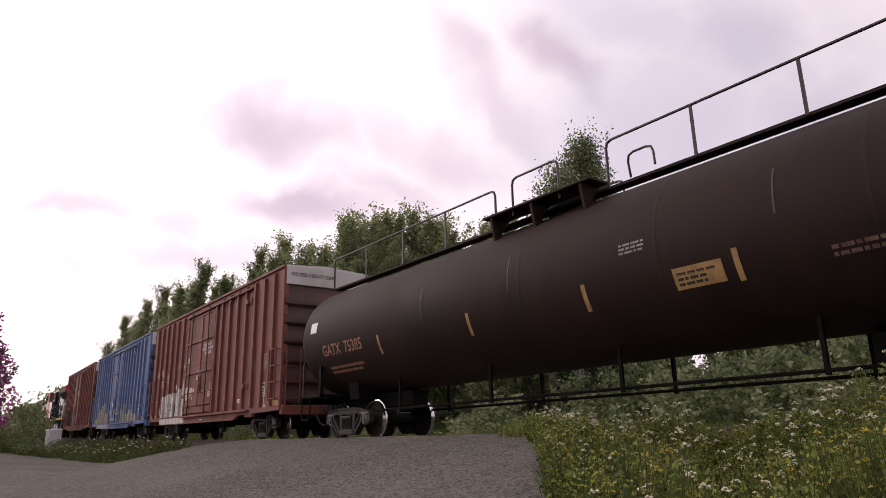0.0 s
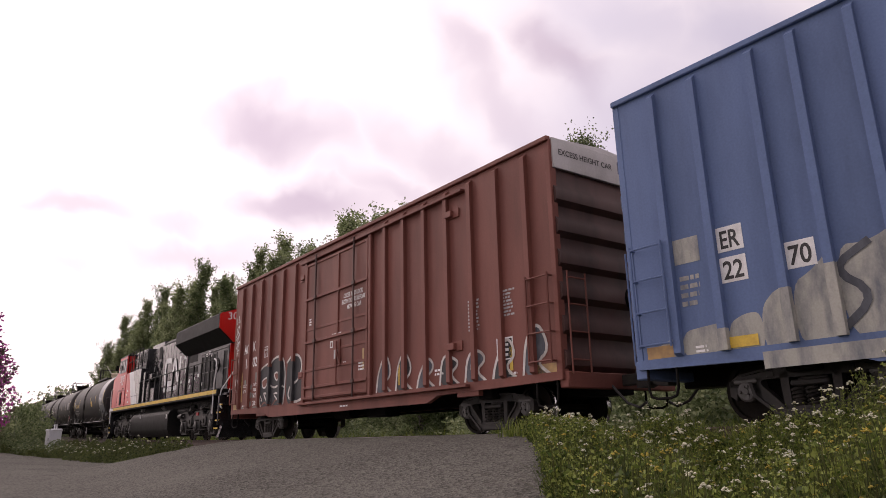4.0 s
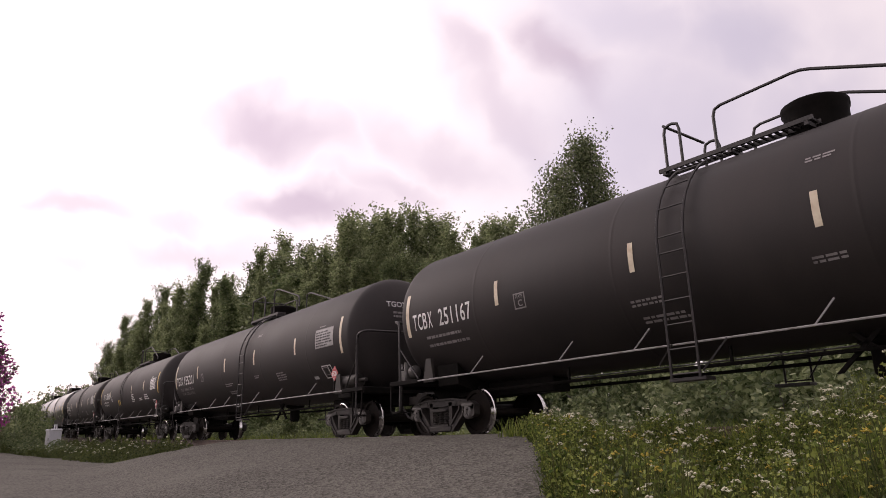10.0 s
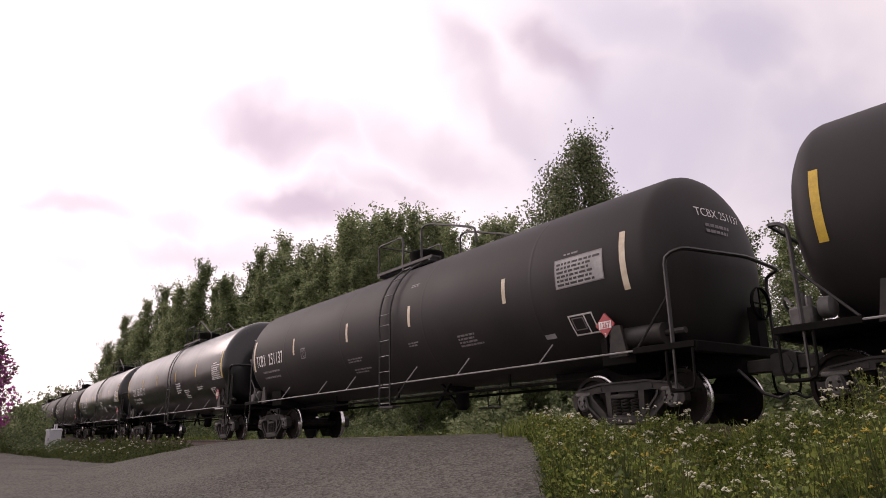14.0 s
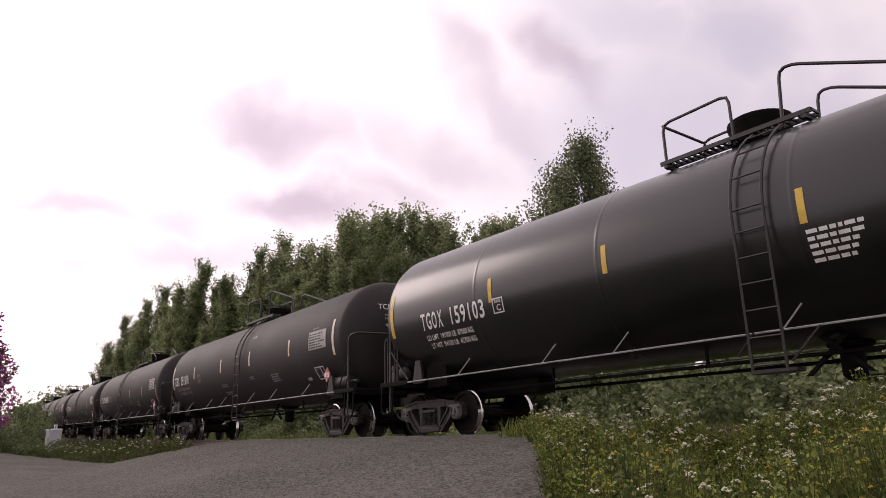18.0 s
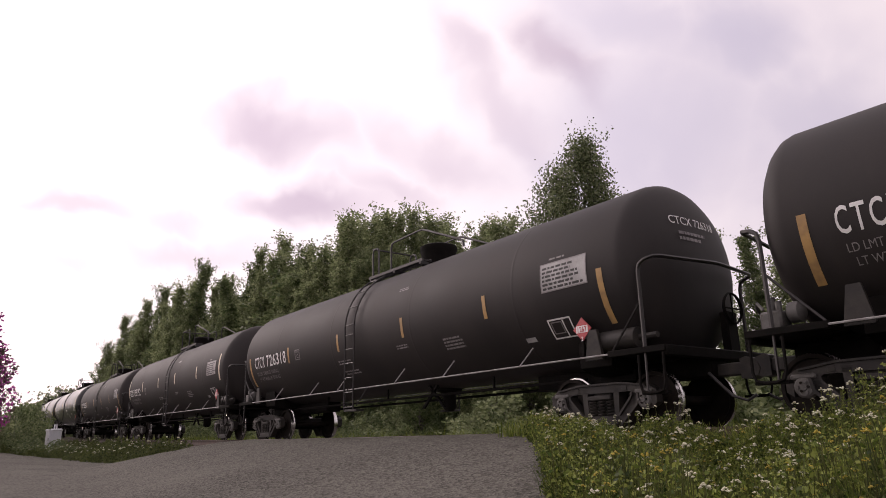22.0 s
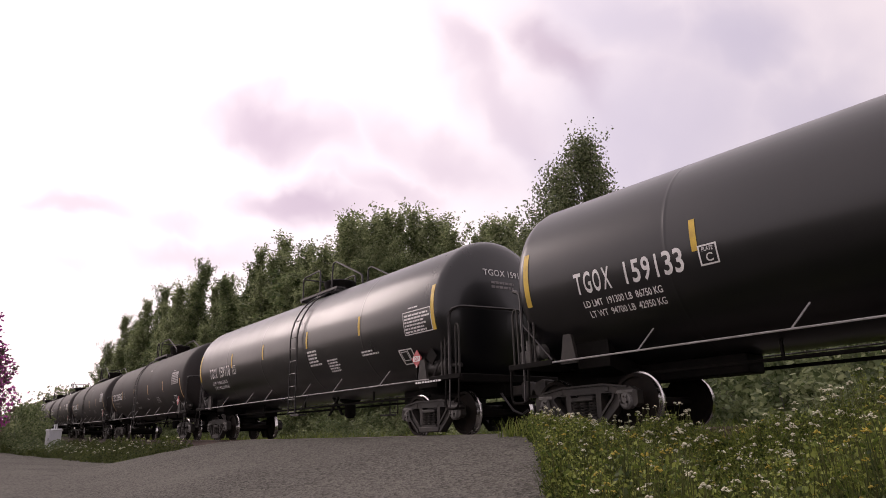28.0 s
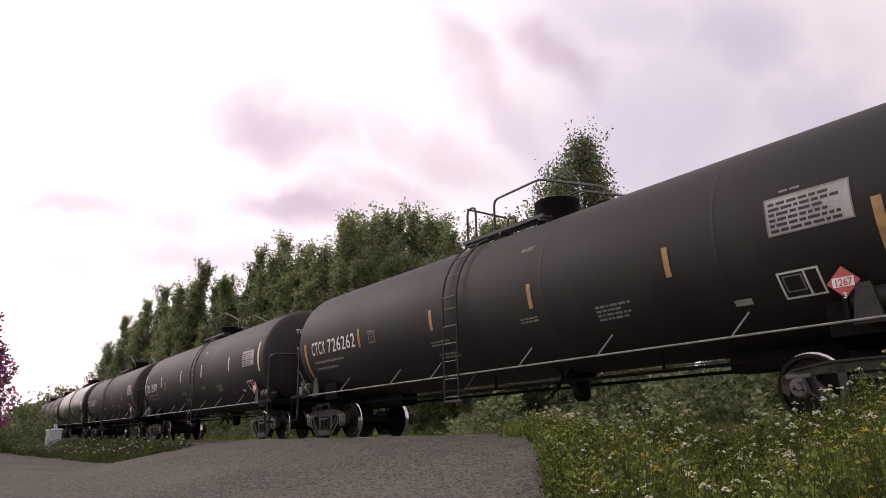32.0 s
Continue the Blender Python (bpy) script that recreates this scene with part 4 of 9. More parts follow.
def tank_top(car, kind):
    """Ladders, crown walkway, railings and hatch housing."""
    lx, px0, px1, rails, dome = {
        "a": (0.50, -1.45, 1.1, [((-1.45, 4.20), (-1.45, 5.05), (-0.25, 5.05), (-0.25, 4.25)), ((0.60, 4.25), (0.60, 5.1), (0.95, 5.1), (2.75, 4.55), (2.75, 4.2))], (-0.05, 0.46, 4.66)),
        "b": (-0.70, -1.4, 1.2, [((-1.26, 4.20), (-1.26, 5.03), (-0.96, 5.03), (-0.96, 4.25)), ((-0.32, 4.25), (-0.32, 5.0), (1.12, 5.04), (2.8, 4.35), (2.8, 4.2))], (0.98, 0.48, 4.70)),
        "g": (0.98, -0.95, 1.6, [((-0.86, 4.25), (-0.86, 5.08), (0.38, 5.12), (0.38, 4.25)), ((1.15, 4.25), (1.22, 5.16), (1.42, 5.18), (3.05, 4.45), (3.05, 4.22))], (0.52, 0.5, 4.78)),
        "u": (-0.58, -2.0, 1.85, [((-1.95, 4.20), (-1.95, 5.03), (-1.6, 5.03), (-1.6, 4.25)), ((-0.55, 4.25), (-0.55, 5.02), (1.0, 5.1), (2.95, 4.45), (2.95, 4.2))], (0.92, 0.33, 4.62)),
    }[kind]
    part("crown_walkway", shared(("walkg", kind), lambda: grate_geo(px0, px1)), "black_pipe", car, "black steel grating")
    for side in (-0.62, 0.62):
        for k, line in enumerate(rails):
            part("crown_railing", shared(("crail", kind, side, k), lambda: hoop([(x, side, z) for x, z in line], 0.027).mesh("crown_railing")), "black_pipe", car)
    x0 = rails[0][0][0]
    part("crown_railing", shared(("cend", kind), lambda: hoop([(x0, -0.62, 5.05), (x0, 0.62, 5.05)], 0.025).mesh("crown_railing")), "black_pipe", car)
    x, r, top = dome
    part("hatch_housing", shared(("dome", kind), lambda: Geo().lathe([(4.05, r * 0.92), (top - 0.16, r * 0.95), (top - 0.12, r), (top - 0.03, r), (top, r * 0.9)], "z", 24, (x, 0, 0)).box(x - r * 0.5, x + r * 0.5, -0.05, 0.05, top - 0.01, top + 0.05, 0.01).mesh("hatch_housing")), "cream" if kind == "u" else "frame", car, "pale cream hatch housing" if kind == "u" else "black hatch housing with a flat lid")
    for side in (-1, 1):
        def ladder(side=side):
            g = Geo()
            for dx in (-0.23, 0.23):
                pts = [(lx + dx, side * (R_TANK + 0.08), 0.66), (lx + dx, side * (R_TANK + 0.08), Z_TANK - 0.4)]
                for k in range(9):
                    a = radians(-5 + 8.6 * k)
                    pts.append((lx + dx, side * (R_TANK + 0.09) * math.cos(a), Z_TANK + (R_TANK + 0.09) * math.sin(a)))
                g.pipe(pts, 0.022, 5)
            for k in range(6):
                z = 0.72 + 0.36 * k
                g.rod((lx - 0.23, side * (R_TANK + 0.08), z), (lx + 0.23, side * (R_TANK + 0.08), z), 0.014, 5)
            for k in range(4):
                a = radians(5 + 17 * k)
                g.rod((lx - 0.23, side * (R_TANK + 0.09) * math.cos(a), Z_TANK + (R_TANK + 0.09) * math.sin(a)), (lx + 0.23, side * (R_TANK + 0.09) * math.cos(a), Z_TANK + (R_TANK + 0.09) * math.sin(a)), 0.014, 5)
            g.rod((lx - 0.23, side * 1.56, 1.17), (lx - 0.55, side * 1.46, 0.9), 0.016, 5).rod((lx + 0.23, side * 1.56, 0.75), (lx + 0.6, side * 1.46, 1.17), 0.016, 5)
            g.box(lx - 0.3, lx + 0.3, side * 1.5 - 0.12, side * 1.5 + 0.12, 0.62, 0.67, 0.005)
            return g.mesh("ladder")
        part("ladder", shared(("lad", kind, side), ladder), "black_pipe" if kind != "u" else "frame", car)


def grate_geo(x0, x1):
    g = Geo()
    up = R_TANK + Z_TANK - 4.20
    for y in (-0.66, -0.40, 0.40, 0.66):
        g.box(x0, x1, y - 0.02, y + 0.02, 4.20 + up, 4.27 + up)
    k = x0
    while k < x1:
        for a, b in ((-0.66, -0.40), (0.40, 0.66)):
            g.box(k, k + 0.03, a, b, 4.225 + up, 4.262 + up)
        k += 0.11
    for x in (x0 + 0.1, (x0 + x1) / 2, x1 - 0.1):
        g.box(x - 0.03, x + 0.03, -0.68, 0.68, 4.14 + up, 4.21 + up)
    return g.mesh("crown_walkway")


def bars(wd, ht, lines, rng):
    """Unreadable small print: short bars in rows."""
    vs, fs = [], []
    row = ht / lines
    for k in range(lines):
        x = 0.0
        end = wd * rng.uniform(0.65, 1.0)
        while x < end:
            w = rng.uniform(0.05, 0.16)
            i = len(vs)
            z0 = ht - (k + 1) * row
            vs += [(x, z0), (min(x + w, end), z0), (min(x + w, end), z0 + row * 0.55), (x, z0 + row * 0.55)]
            fs.append((i, i + 1, i + 2, i + 3))
            x += w + 0.025
    return vs, fs


# car number: start, length, foot, share of the mark and where the digits begin
NUMBER_AT = {"matte": (-7.55, 2.42, 2.24, 0.355, 0.405), "tcb": (-7.52, 2.03, 2.26, 0.36, 0.46), "ctc": (-7.20, 2.42, 2.23, 0.33, 0.38), "gloss": (-6.76, 2.14, 2.22, 0.37, 0.46), "til": (-6.76, 2.12, 2.42, 0.28, 0.43), "utl": (-6.10, 2.05, 2.30, 0.43, 0.49)}
# reflector strips: end strips (centres, foot, length), side strips (centres, foot, length)
TAPES = {"matte": ((-7.70, 7.54), 2.14, 0.97, (-4.71, -1.50, 1.40, 4.66), 2.38, 0.48), "ctc": ((-7.57, 7.54), 1.69, 0.96, (-4.60, -1.52, 1.58, 4.56), 2.18, 0.46),
         "gloss": ((-7.86, 7.88), 2.19, 0.99, (-4.42, -1.58, 1.66, 4.68), 2.45, 0.48), "til": ((-7.76, 7.60), 2.18, 0.98, (-4.49, -1.45, 1.6, 4.55), 2.45, 0.46), "utl": ((-7.03, 7.05), 2.19, 0.98, (-3.78, -1.58, 1.62, 3.85), 2.44, 0.45)}
# load limit and light weight of each car, pounds and kilograms
WEIGHTS = {"155201": ("204800 LB  92850 KG", "81200 LB  36850 KG"), "255839": ("206200 LB  93550 KG", "79800 LB  36200 KG"), "159183": ("191300 LB  86750 KG", "94700 LB  42950 KG"), "159103": ("191900 LB  87000 KG", "94100 LB  42700 KG"),
           "251010": ("205200 LB  93060 KG", "80800 LB  36650 KG"), "726345": ("204200 LB  92600 KG", "81800 LB  37100 KG"), "726318": ("204200 LB  92600 KG", "81800 LB  37100 KG"), "155152": ("204600 LB  92800 KG", "81400 LB  36900 KG"),
           "159133": ("191300 LB  86750 KG", "94700 LB  42950 KG"), "159170": ("191100 LB  86650 KG", "94900 LB  43050 KG"), "726325": ("204200 LB  92600 KG", "81800 LB  37100 KG")}


def cells(word, wide, size, bold):
    """A word's characters on equal cells, as stencilled car numbers are: for each its place and its outline."""
    out, step = [], wide / len(word)
    for k, ch in enumerate(word):
        gv, gf, _ = lettering(ch, size, bold)
        lo, hi = min(v[0] for v in gv), max(v[0] for v in gv)
        want = step * (0.21 if ch == "1" else 0.17 if ch == "I" else 0.80)
        out.append((step * (k + 0.5) - want / 2, [((a - lo) / (hi - lo) * want, b) for a, b in gv], gf))
    return out


def tank_marks(car, words, style, seed):
    """Lettering, reflective strips, panels and placards on both sides of a tank."""
    rng = random.Random(seed)
    W = dict(r=R_TANK, zc=Z_TANK)
    letter, tape, dim = {"matte": ("white", "cream", "white_dim"), "ctc": ("white", "yellow_faded", "white_dim"), "gloss": ("white", "yellow", "white"), "til": ("white", "yellow", "white"), "utl": ("yellow_letter", "yellow", "white_dim")}[style]
    end_xs, end_z, end_l, xs, strip_z, strip_l = TAPES[style]
    for side in (-1, 1):
        f = -side

        def lay(name, vf, x, z, mat, wide=None, have=1.0, label="", lift=0.006):
            g = Geo()
            on_tank(g, *vf, x * f, z, wide, have, side, lift=lift, **W)
            me = g.raw(name)
            ob = part(name, me, mat, car, label)
            if name in ("weight_line", "small_print", "data_print"):
                tagged(ob, kind="stuff")

        for k, x in enumerate(xs):
            lay("reflector_strip", strip(0.10, strip_l), x - 0.05, strip_z, "cream" if style == "til" else tape)
        for x in end_xs:
            lay("reflector_strip", strip(0.12, end_l, 9), x - 0.06, end_z, tape)
        cap, bold = (0.38 if style == "utl" else 0.50), (0.018 if style in ("gloss", "utl") else 0.010)
        start, length, foot, share, begin = NUMBER_AT[style if words[:4] != "TCBX" else "tcb"]
        mark, number = words.split()
        for name, word, x0, wide in (("mark_letter", mark, start, length * share), ("number_digit", number, start + length * begin, length * (1 - begin))):
            for x, vs, fs in cells(word, wide, cap, bold):
                lay(name, (vs, fs), x0 + x, foot, letter)
        shift, wide = {"matte": (0.40, 1.70), "ctc": (0.06, 1.62), "til": (0.06, 1.55), "utl": (0.10, 1.6)}.get(style, (0.10, 1.55))
        for k, head in enumerate(("LD LMT", "LT WT")):
            if number in WEIGHTS:
                wl = lettering(head + "  " + WEIGHTS[number][k], 0.165, 0.0 if style != "gloss" else 0.012)
                lay("weight_line", wl[:2], start + shift + 0.06 * k, foot - 0.23 - 0.165 * k, dim, wide - 0.06 * k, wl[2])
            else:
                lay("weight_line", bars(wide, 0.11, 1, rng), start + shift, foot - 0.23 - 0.165 * k, dim)
        if style == "til":
            lay("yellow_notice", strip(0.62, 0.30, 3), -2.2, 1.95, "yellow", label="yellow warning panel")
        if style == "utl":
            lay("blank_plate", strip(0.42, 0.42, 5), -6.6, 2.36, "grey_band", label="blank grey plate")
            lay("yellow_notice", strip(0.60, 0.36, 3), 1.89, 2.2, "yellow", label="yellow warning panel")
            lay("notice_print", bars(0.5, 0.26, 4, rng), 1.94, 2.25, "orange_letter", lift=0.009)
        # plate box
        px0 = {"matte": -4.24, "ctc": -4.14, "gloss": -4.38}.get(style, -4.1)
        lay("plate_box", ring(0.30, 0.30, 0.025), px0, 2.22, dim)
        wl = lettering("PLATE", 0.085)
        lay("plate_word", wl[:2], px0 + 0.06, 2.42, dim, 0.18, wl[2])
        wl = lettering("C", 0.17)
        lay("plate_letter", wl[:2], px0 + 0.10, 2.27, dim)
        # small print
        for x, z, wd, ht, n in {"gloss": ((1.65, 1.95, 0.75, 0.48, 5), (2.7, 1.72, 0.7, 0.4, 5), (4.6, 1.95, 0.8, 0.16, 2)), "til": ((1.6, 2.0, 0.75, 0.44, 5), (3.3, 2.0, 0.7, 0.16, 2), (4.6, 2.0, 0.9, 0.3, 3)), "utl": ((-6.8, 1.75, 1.6, 0.35, 3),)}.get(style, ((-1.7, 1.86, 0.8, 0.14, 2), (-1.6, 1.6, 0.9, 0.16, 2), (1.2, 1.95, 0.5, 0.12, 2), (3.0, 1.75, 0.75, 0.3, 4), (1.3, 3.3, 0.42, 0.10, 2))):
            lay("small_print", bars(wd, ht, n, rng), x, z, dim)
        # tank data panel
        px = {"utl": 5.62, "gloss": 6.73, "ctc": 6.19}.get(style, 6.05)
        pz = 2.20 if style in ("gloss", "utl") else 2.40
        cx = {"utl": 4.65, "gloss": 6.22}.get(style, 6.12)
        lay("data_panel", strip(1.08, 0.50, 5), px, pz, "panel" if style in ("matte", "ctc") else "tank_gloss", label="pale data panel" if style in ("matte", "ctc") else "black data panel with a white grid")
        lay("data_print", bars(1.0, 0.44, 6, rng), px + 0.04, pz + 0.03, "black_print" if style in ("matte", "ctc") else "white", lift=0.009)
        lay("panel_frame", ring(1.10, 0.52, 0.02), px - 0.01, pz - 0.01, "white_dim" if style in ("matte", "ctc") else "white", lift=0.010)
        lay("panel_heading", bars(0.4, 0.06, 1, rng), px + 0.2, pz + 0.56, dim)
        lay("card_frame", ring(0.55, 0.40, 0.03), cx, 1.60, "white", label="white outlined card holder")
        lay("card_mark", ring(0.26, 0.24, 0.02), cx + 0.06, 1.68, dim)
        lay("card_bar", strip(0.03, 0.34, 2), cx + 0.34, 1.62, "white")
        if style in ("matte", "ctc"):
            lay("small_plate", strip(0.26, 0.10, 2), 5.4, 1.62, "panel")
        # hazard placard in its holder
        y, hx = side * 1.42, 6.25 if style == "utl" else 6.95
        g = Geo().add([(hx * f - 0.2, y, 1.66), (hx * f, y, 1.46), (hx * f + 0.2, y, 1.66), (hx * f, y, 1.86), (hx * f - 0.2, y - side * 0.02, 1.66), (hx * f, y - side * 0.02, 1.46), (hx * f + 0.2, y - side * 0.02, 1.66), (hx * f, y - side * 0.02, 1.86)], [(0, 1, 2, 3), (7, 6, 5, 4), (0, 4, 5, 1), (1, 5, 6, 2), (2, 6, 7, 3), (3, 7, 4, 0)])
        if style != "utl":
            pl = part("placard", g, "placard_red", car, "red diamond hazard placard")
            g = Geo()
            on_side(g, *strip(0.26, 0.12, 1), hx * f - 0.13 * f, 1.60, side=side, y=1.42, lift=0.004)
            part("placard_band", g.raw("placard_band"), "white", pl)
            wl = lettering("1267", 0.13)
            g = Geo()
            on_side(g, *wl[:2], hx * f - 0.11 * f, 1.612, 0.22, wl[2], side=side, y=1.42, lift=0.008)
            part("placard_number", g.raw("placard_number"), "placard_red", pl)
            wl = lettering("3", 0.10)
            g = Geo()
            on_side(g, *wl[:2], hx * f - 0.025 * f, 1.46, side=side, y=1.42, lift=0.008)
            part("placard_class", g.raw("placard_class"), "white", pl)
        else:
            pl = part("placard", g, "tank", car, "blank black placard holder")
        part("placard_bracket", Geo().box((hx - 0.02) * f - 0.03, (hx - 0.02) * f + 0.03, min(y, side * 1.30), max(y - side * 0.025, side * 1.30), 1.2, 1.50, 0.005), "frame", pl)
        if style in ("gloss", "til"):
            y2 = side * 1.40
            xx = 7.5 * f
            part("placard_holder", Geo().add([(xx - 0.2, y2, 1.66), (xx, y2, 1.46), (xx + 0.2, y2, 1.66), (xx, y2, 1.86), (xx - 0.2, y2 - side * 0.02, 1.66), (xx, y2 - side * 0.02, 1.46), (xx + 0.2, y2 - side * 0.02, 1.66), (xx, y2 - side * 0.02, 1.86)], [(0, 1, 2, 3), (7, 6, 5, 4), (0, 4, 5, 1), (1, 5, 6, 2), (2, 6, 7, 3), (3, 7, 4, 0)]), "frame", car, "empty black placard holder")
            g = Geo()
            on_side(g, *bars(1.0, 0.07, 1, rng), 7.5 * f - 0.5 * f, 1.10, side=side, y=1.485, lift=0.004)
            part("sill_print", g.raw("sill_print"), "white", car)
    # number on the leading and trailing head
    for d in (-1, 1):
        ws = lettering(words, 0.21, 0.0)
        g = Geo()
        vs = []
        for a, b in ws[0]:
            yy, zz = (a / ws[2] - 0.5) * 1.25, 0.70 + b
            rr = math.hypot(yy, zz)
            xx = HALF_TANK - 0.55 + 0.55 * math.sqrt(max(0.0, 1 - (rr / R_TANK) ** (2 / 0.85))) + 0.014
            vs.append((d * xx, d * yy, Z_TANK + zz))
        g.add(vs, ws[1])
        part("head_number", g.raw("head_number"), letter, car)
        g, vs = Geo(), []
        bv, bf = bars(0.9, 0.2, 2, rng)
        for a, b in bv:
            yy, zz = a * 0.8 - 0.45, 0.42 + b
            rr = math.hypot(yy, zz)
            vs.append((d * (HALF_TANK - 0.55 + 0.55 * math.sqrt(max(0.0, 1 - (rr / R_TANK) ** (2 / 0.85))) + 0.014), d * yy, Z_TANK + zz))
        g.add(vs, bf)
        part("head_print", g.raw("head_print"), "white_dim", car)


def tank_car(words, style, top, label, seed, mat="tank"):
    global R_TANK, Z_TANK, HALF_TANK
    R_TANK, Z_TANK = (1.63, 2.69) if style == "gloss" else (1.57, 2.63)
    HALF_TANK = {"gloss": 8.50, "utl": 7.75}.get(style, 8.40)
    car = thing("tank_car", label, "tank car", "tank cars of the train")
    gloss = style == "gloss"
    me = shared(("shell", mat, HALF_TANK), lambda: shell_geo(HALF_TANK, R_TANK, Z_TANK, seams=SEAMS if gloss else (-5.4, -1.9, 1.9, 5.4)).mesh("tank_shell"))
    sh = part("tank_shell", me, mat, car)
    tank_under(car, gloss, 0.6 if style == "utl" else 0.0)
    tank_top(car, top)
    tank_marks(car, words, style, seed)
    if style == "utl":
        g = Geo().lathe([(5.3, R_TANK + 0.004), (7.15, R_TANK + 0.004)], "x", 56, (0, 0, Z_TANK))
        me = g.raw("grey_band")
        bm = bmesh.new()
        bm.from_mesh(me)
        bmesh.ops.delete(bm, geom=[f for f in bm.faces if len(f.verts) > 4], context="FACES")
        bm.to_mesh(me)
        bm.free()
        me.polygons.foreach_set("use_smooth", [True] * len(me.polygons))
        part("grey_band", me, "grey_band", sh, "faded grey painted band")
    return car
# ---------------------------------------------------------------- boxcars
OLD_S = -9.15
BOX_L, BOX_Y, BOX_Z0, BOX_Z1 = 7.92, 1.50, 0.86, 5.28


def blob(rng, wd, ht, n=22, rough=0.25):
    """An irregular patch of paint: outline vertices and one face."""
    ph = [rng.uniform(0, 6.3) for _ in range(3)]
    vs = [(0.0, 0.0)]
    for k in range(n):
        a = 2 * math.pi * k / n
        rr = 1 + rough * (math.sin(3 * a + ph[0]) * 0.5 + math.sin(5 * a + ph[1]) * 0.4 + rng.uniform(-0.5, 0.5))
        vs.append((wd / 2 * rr * math.copysign(abs(math.cos(a)) ** 0.6, math.cos(a)), ht / 2 * rr * math.copysign(abs(math.sin(a)) ** 0.6, math.sin(a))))
    return vs, [(0, 1 + k, 1 + (k + 1) % n) for k in range(n)]


def stroke(pts, wd):
    """A painted line of width wd through the points."""
    vs, fs = [], []
    for i, p in enumerate(pts):
        p = Vector(p)
        a, b = Vector(pts[max(i - 1, 0)]), Vector(pts[min(i + 1, len(pts) - 1)])
        d = (b - a).normalized()
        nrm = Vector((-d.y, d.x))
        vs += [tuple(p + nrm * wd / 2), tuple(p - nrm * wd / 2)]
    fs = [(2 * i, 2 * i + 1, 2 * i + 3, 2 * i + 2) for i in range(len(pts) - 1)]
    return vs, fs


def scribble(rng, x, z, wd, ht, turns, lw):
    """A looping tag that spells nothing."""
    pts = []
    for k in range(turns * 7):
        t = k / (turns * 7 - 1)
        pts.append((x + wd * t + 0.10 * wd / turns * math.sin(k * 2.1), z + ht / 2 + ht * 0.5 * math.sin(k * 0.9) * (0.6 + 0.4 * math.sin(k * 0.31 + wd))))
    return stroke(pts, lw)


def patch(pts, rounds=2):
    """A painted patch with softened corners, as one face."""
    for _ in range(rounds):
        out = []
        for i, p in enumerate(pts):
            q = pts[(i + 1) % len(pts)]
            out += [(p[0] * 0.78 + q[0] * 0.22, p[1] * 0.78 + q[1] * 0.22), (p[0] * 0.22 + q[0] * 0.78, p[1] * 0.22 + q[1] * 0.78)]
        pts = out
    return pts, [tuple(range(len(pts)))]


def soft_line(pts, wd):
    """A sprayed line through the points with rounded bends."""
    for _ in range(2):
        out = [pts[0]]
        for p, q in zip(pts, pts[1:]):
            out += [(p[0] * 0.75 + q[0] * 0.25, p[1] * 0.75 + q[1] * 0.25), (p[0] * 0.25 + q[0] * 0.75, p[1] * 0.25 + q[1] * 0.75)]
        pts = out + [pts[-1]]
    return stroke(pts, wd)


RIBS = {"red": (-7.18, -6.33, -5.48, -4.62, -3.77, -2.88, 2.25, 3.08, 3.93, 4.77, 5.6, 6.43, 7.27),
        "blue": (-7.17, -6.45, -5.52, -4.92, -4.17, -3.41, -2.65, 1.62, 2.23, 2.95, 3.66, 4.45, 5.3, 6.15, 7.0)}
DOOR = {"red": (-2.05, 1.5, -1.36, 0.83), "blue": (-1.68, 1.18, -1.28, 0.65)}


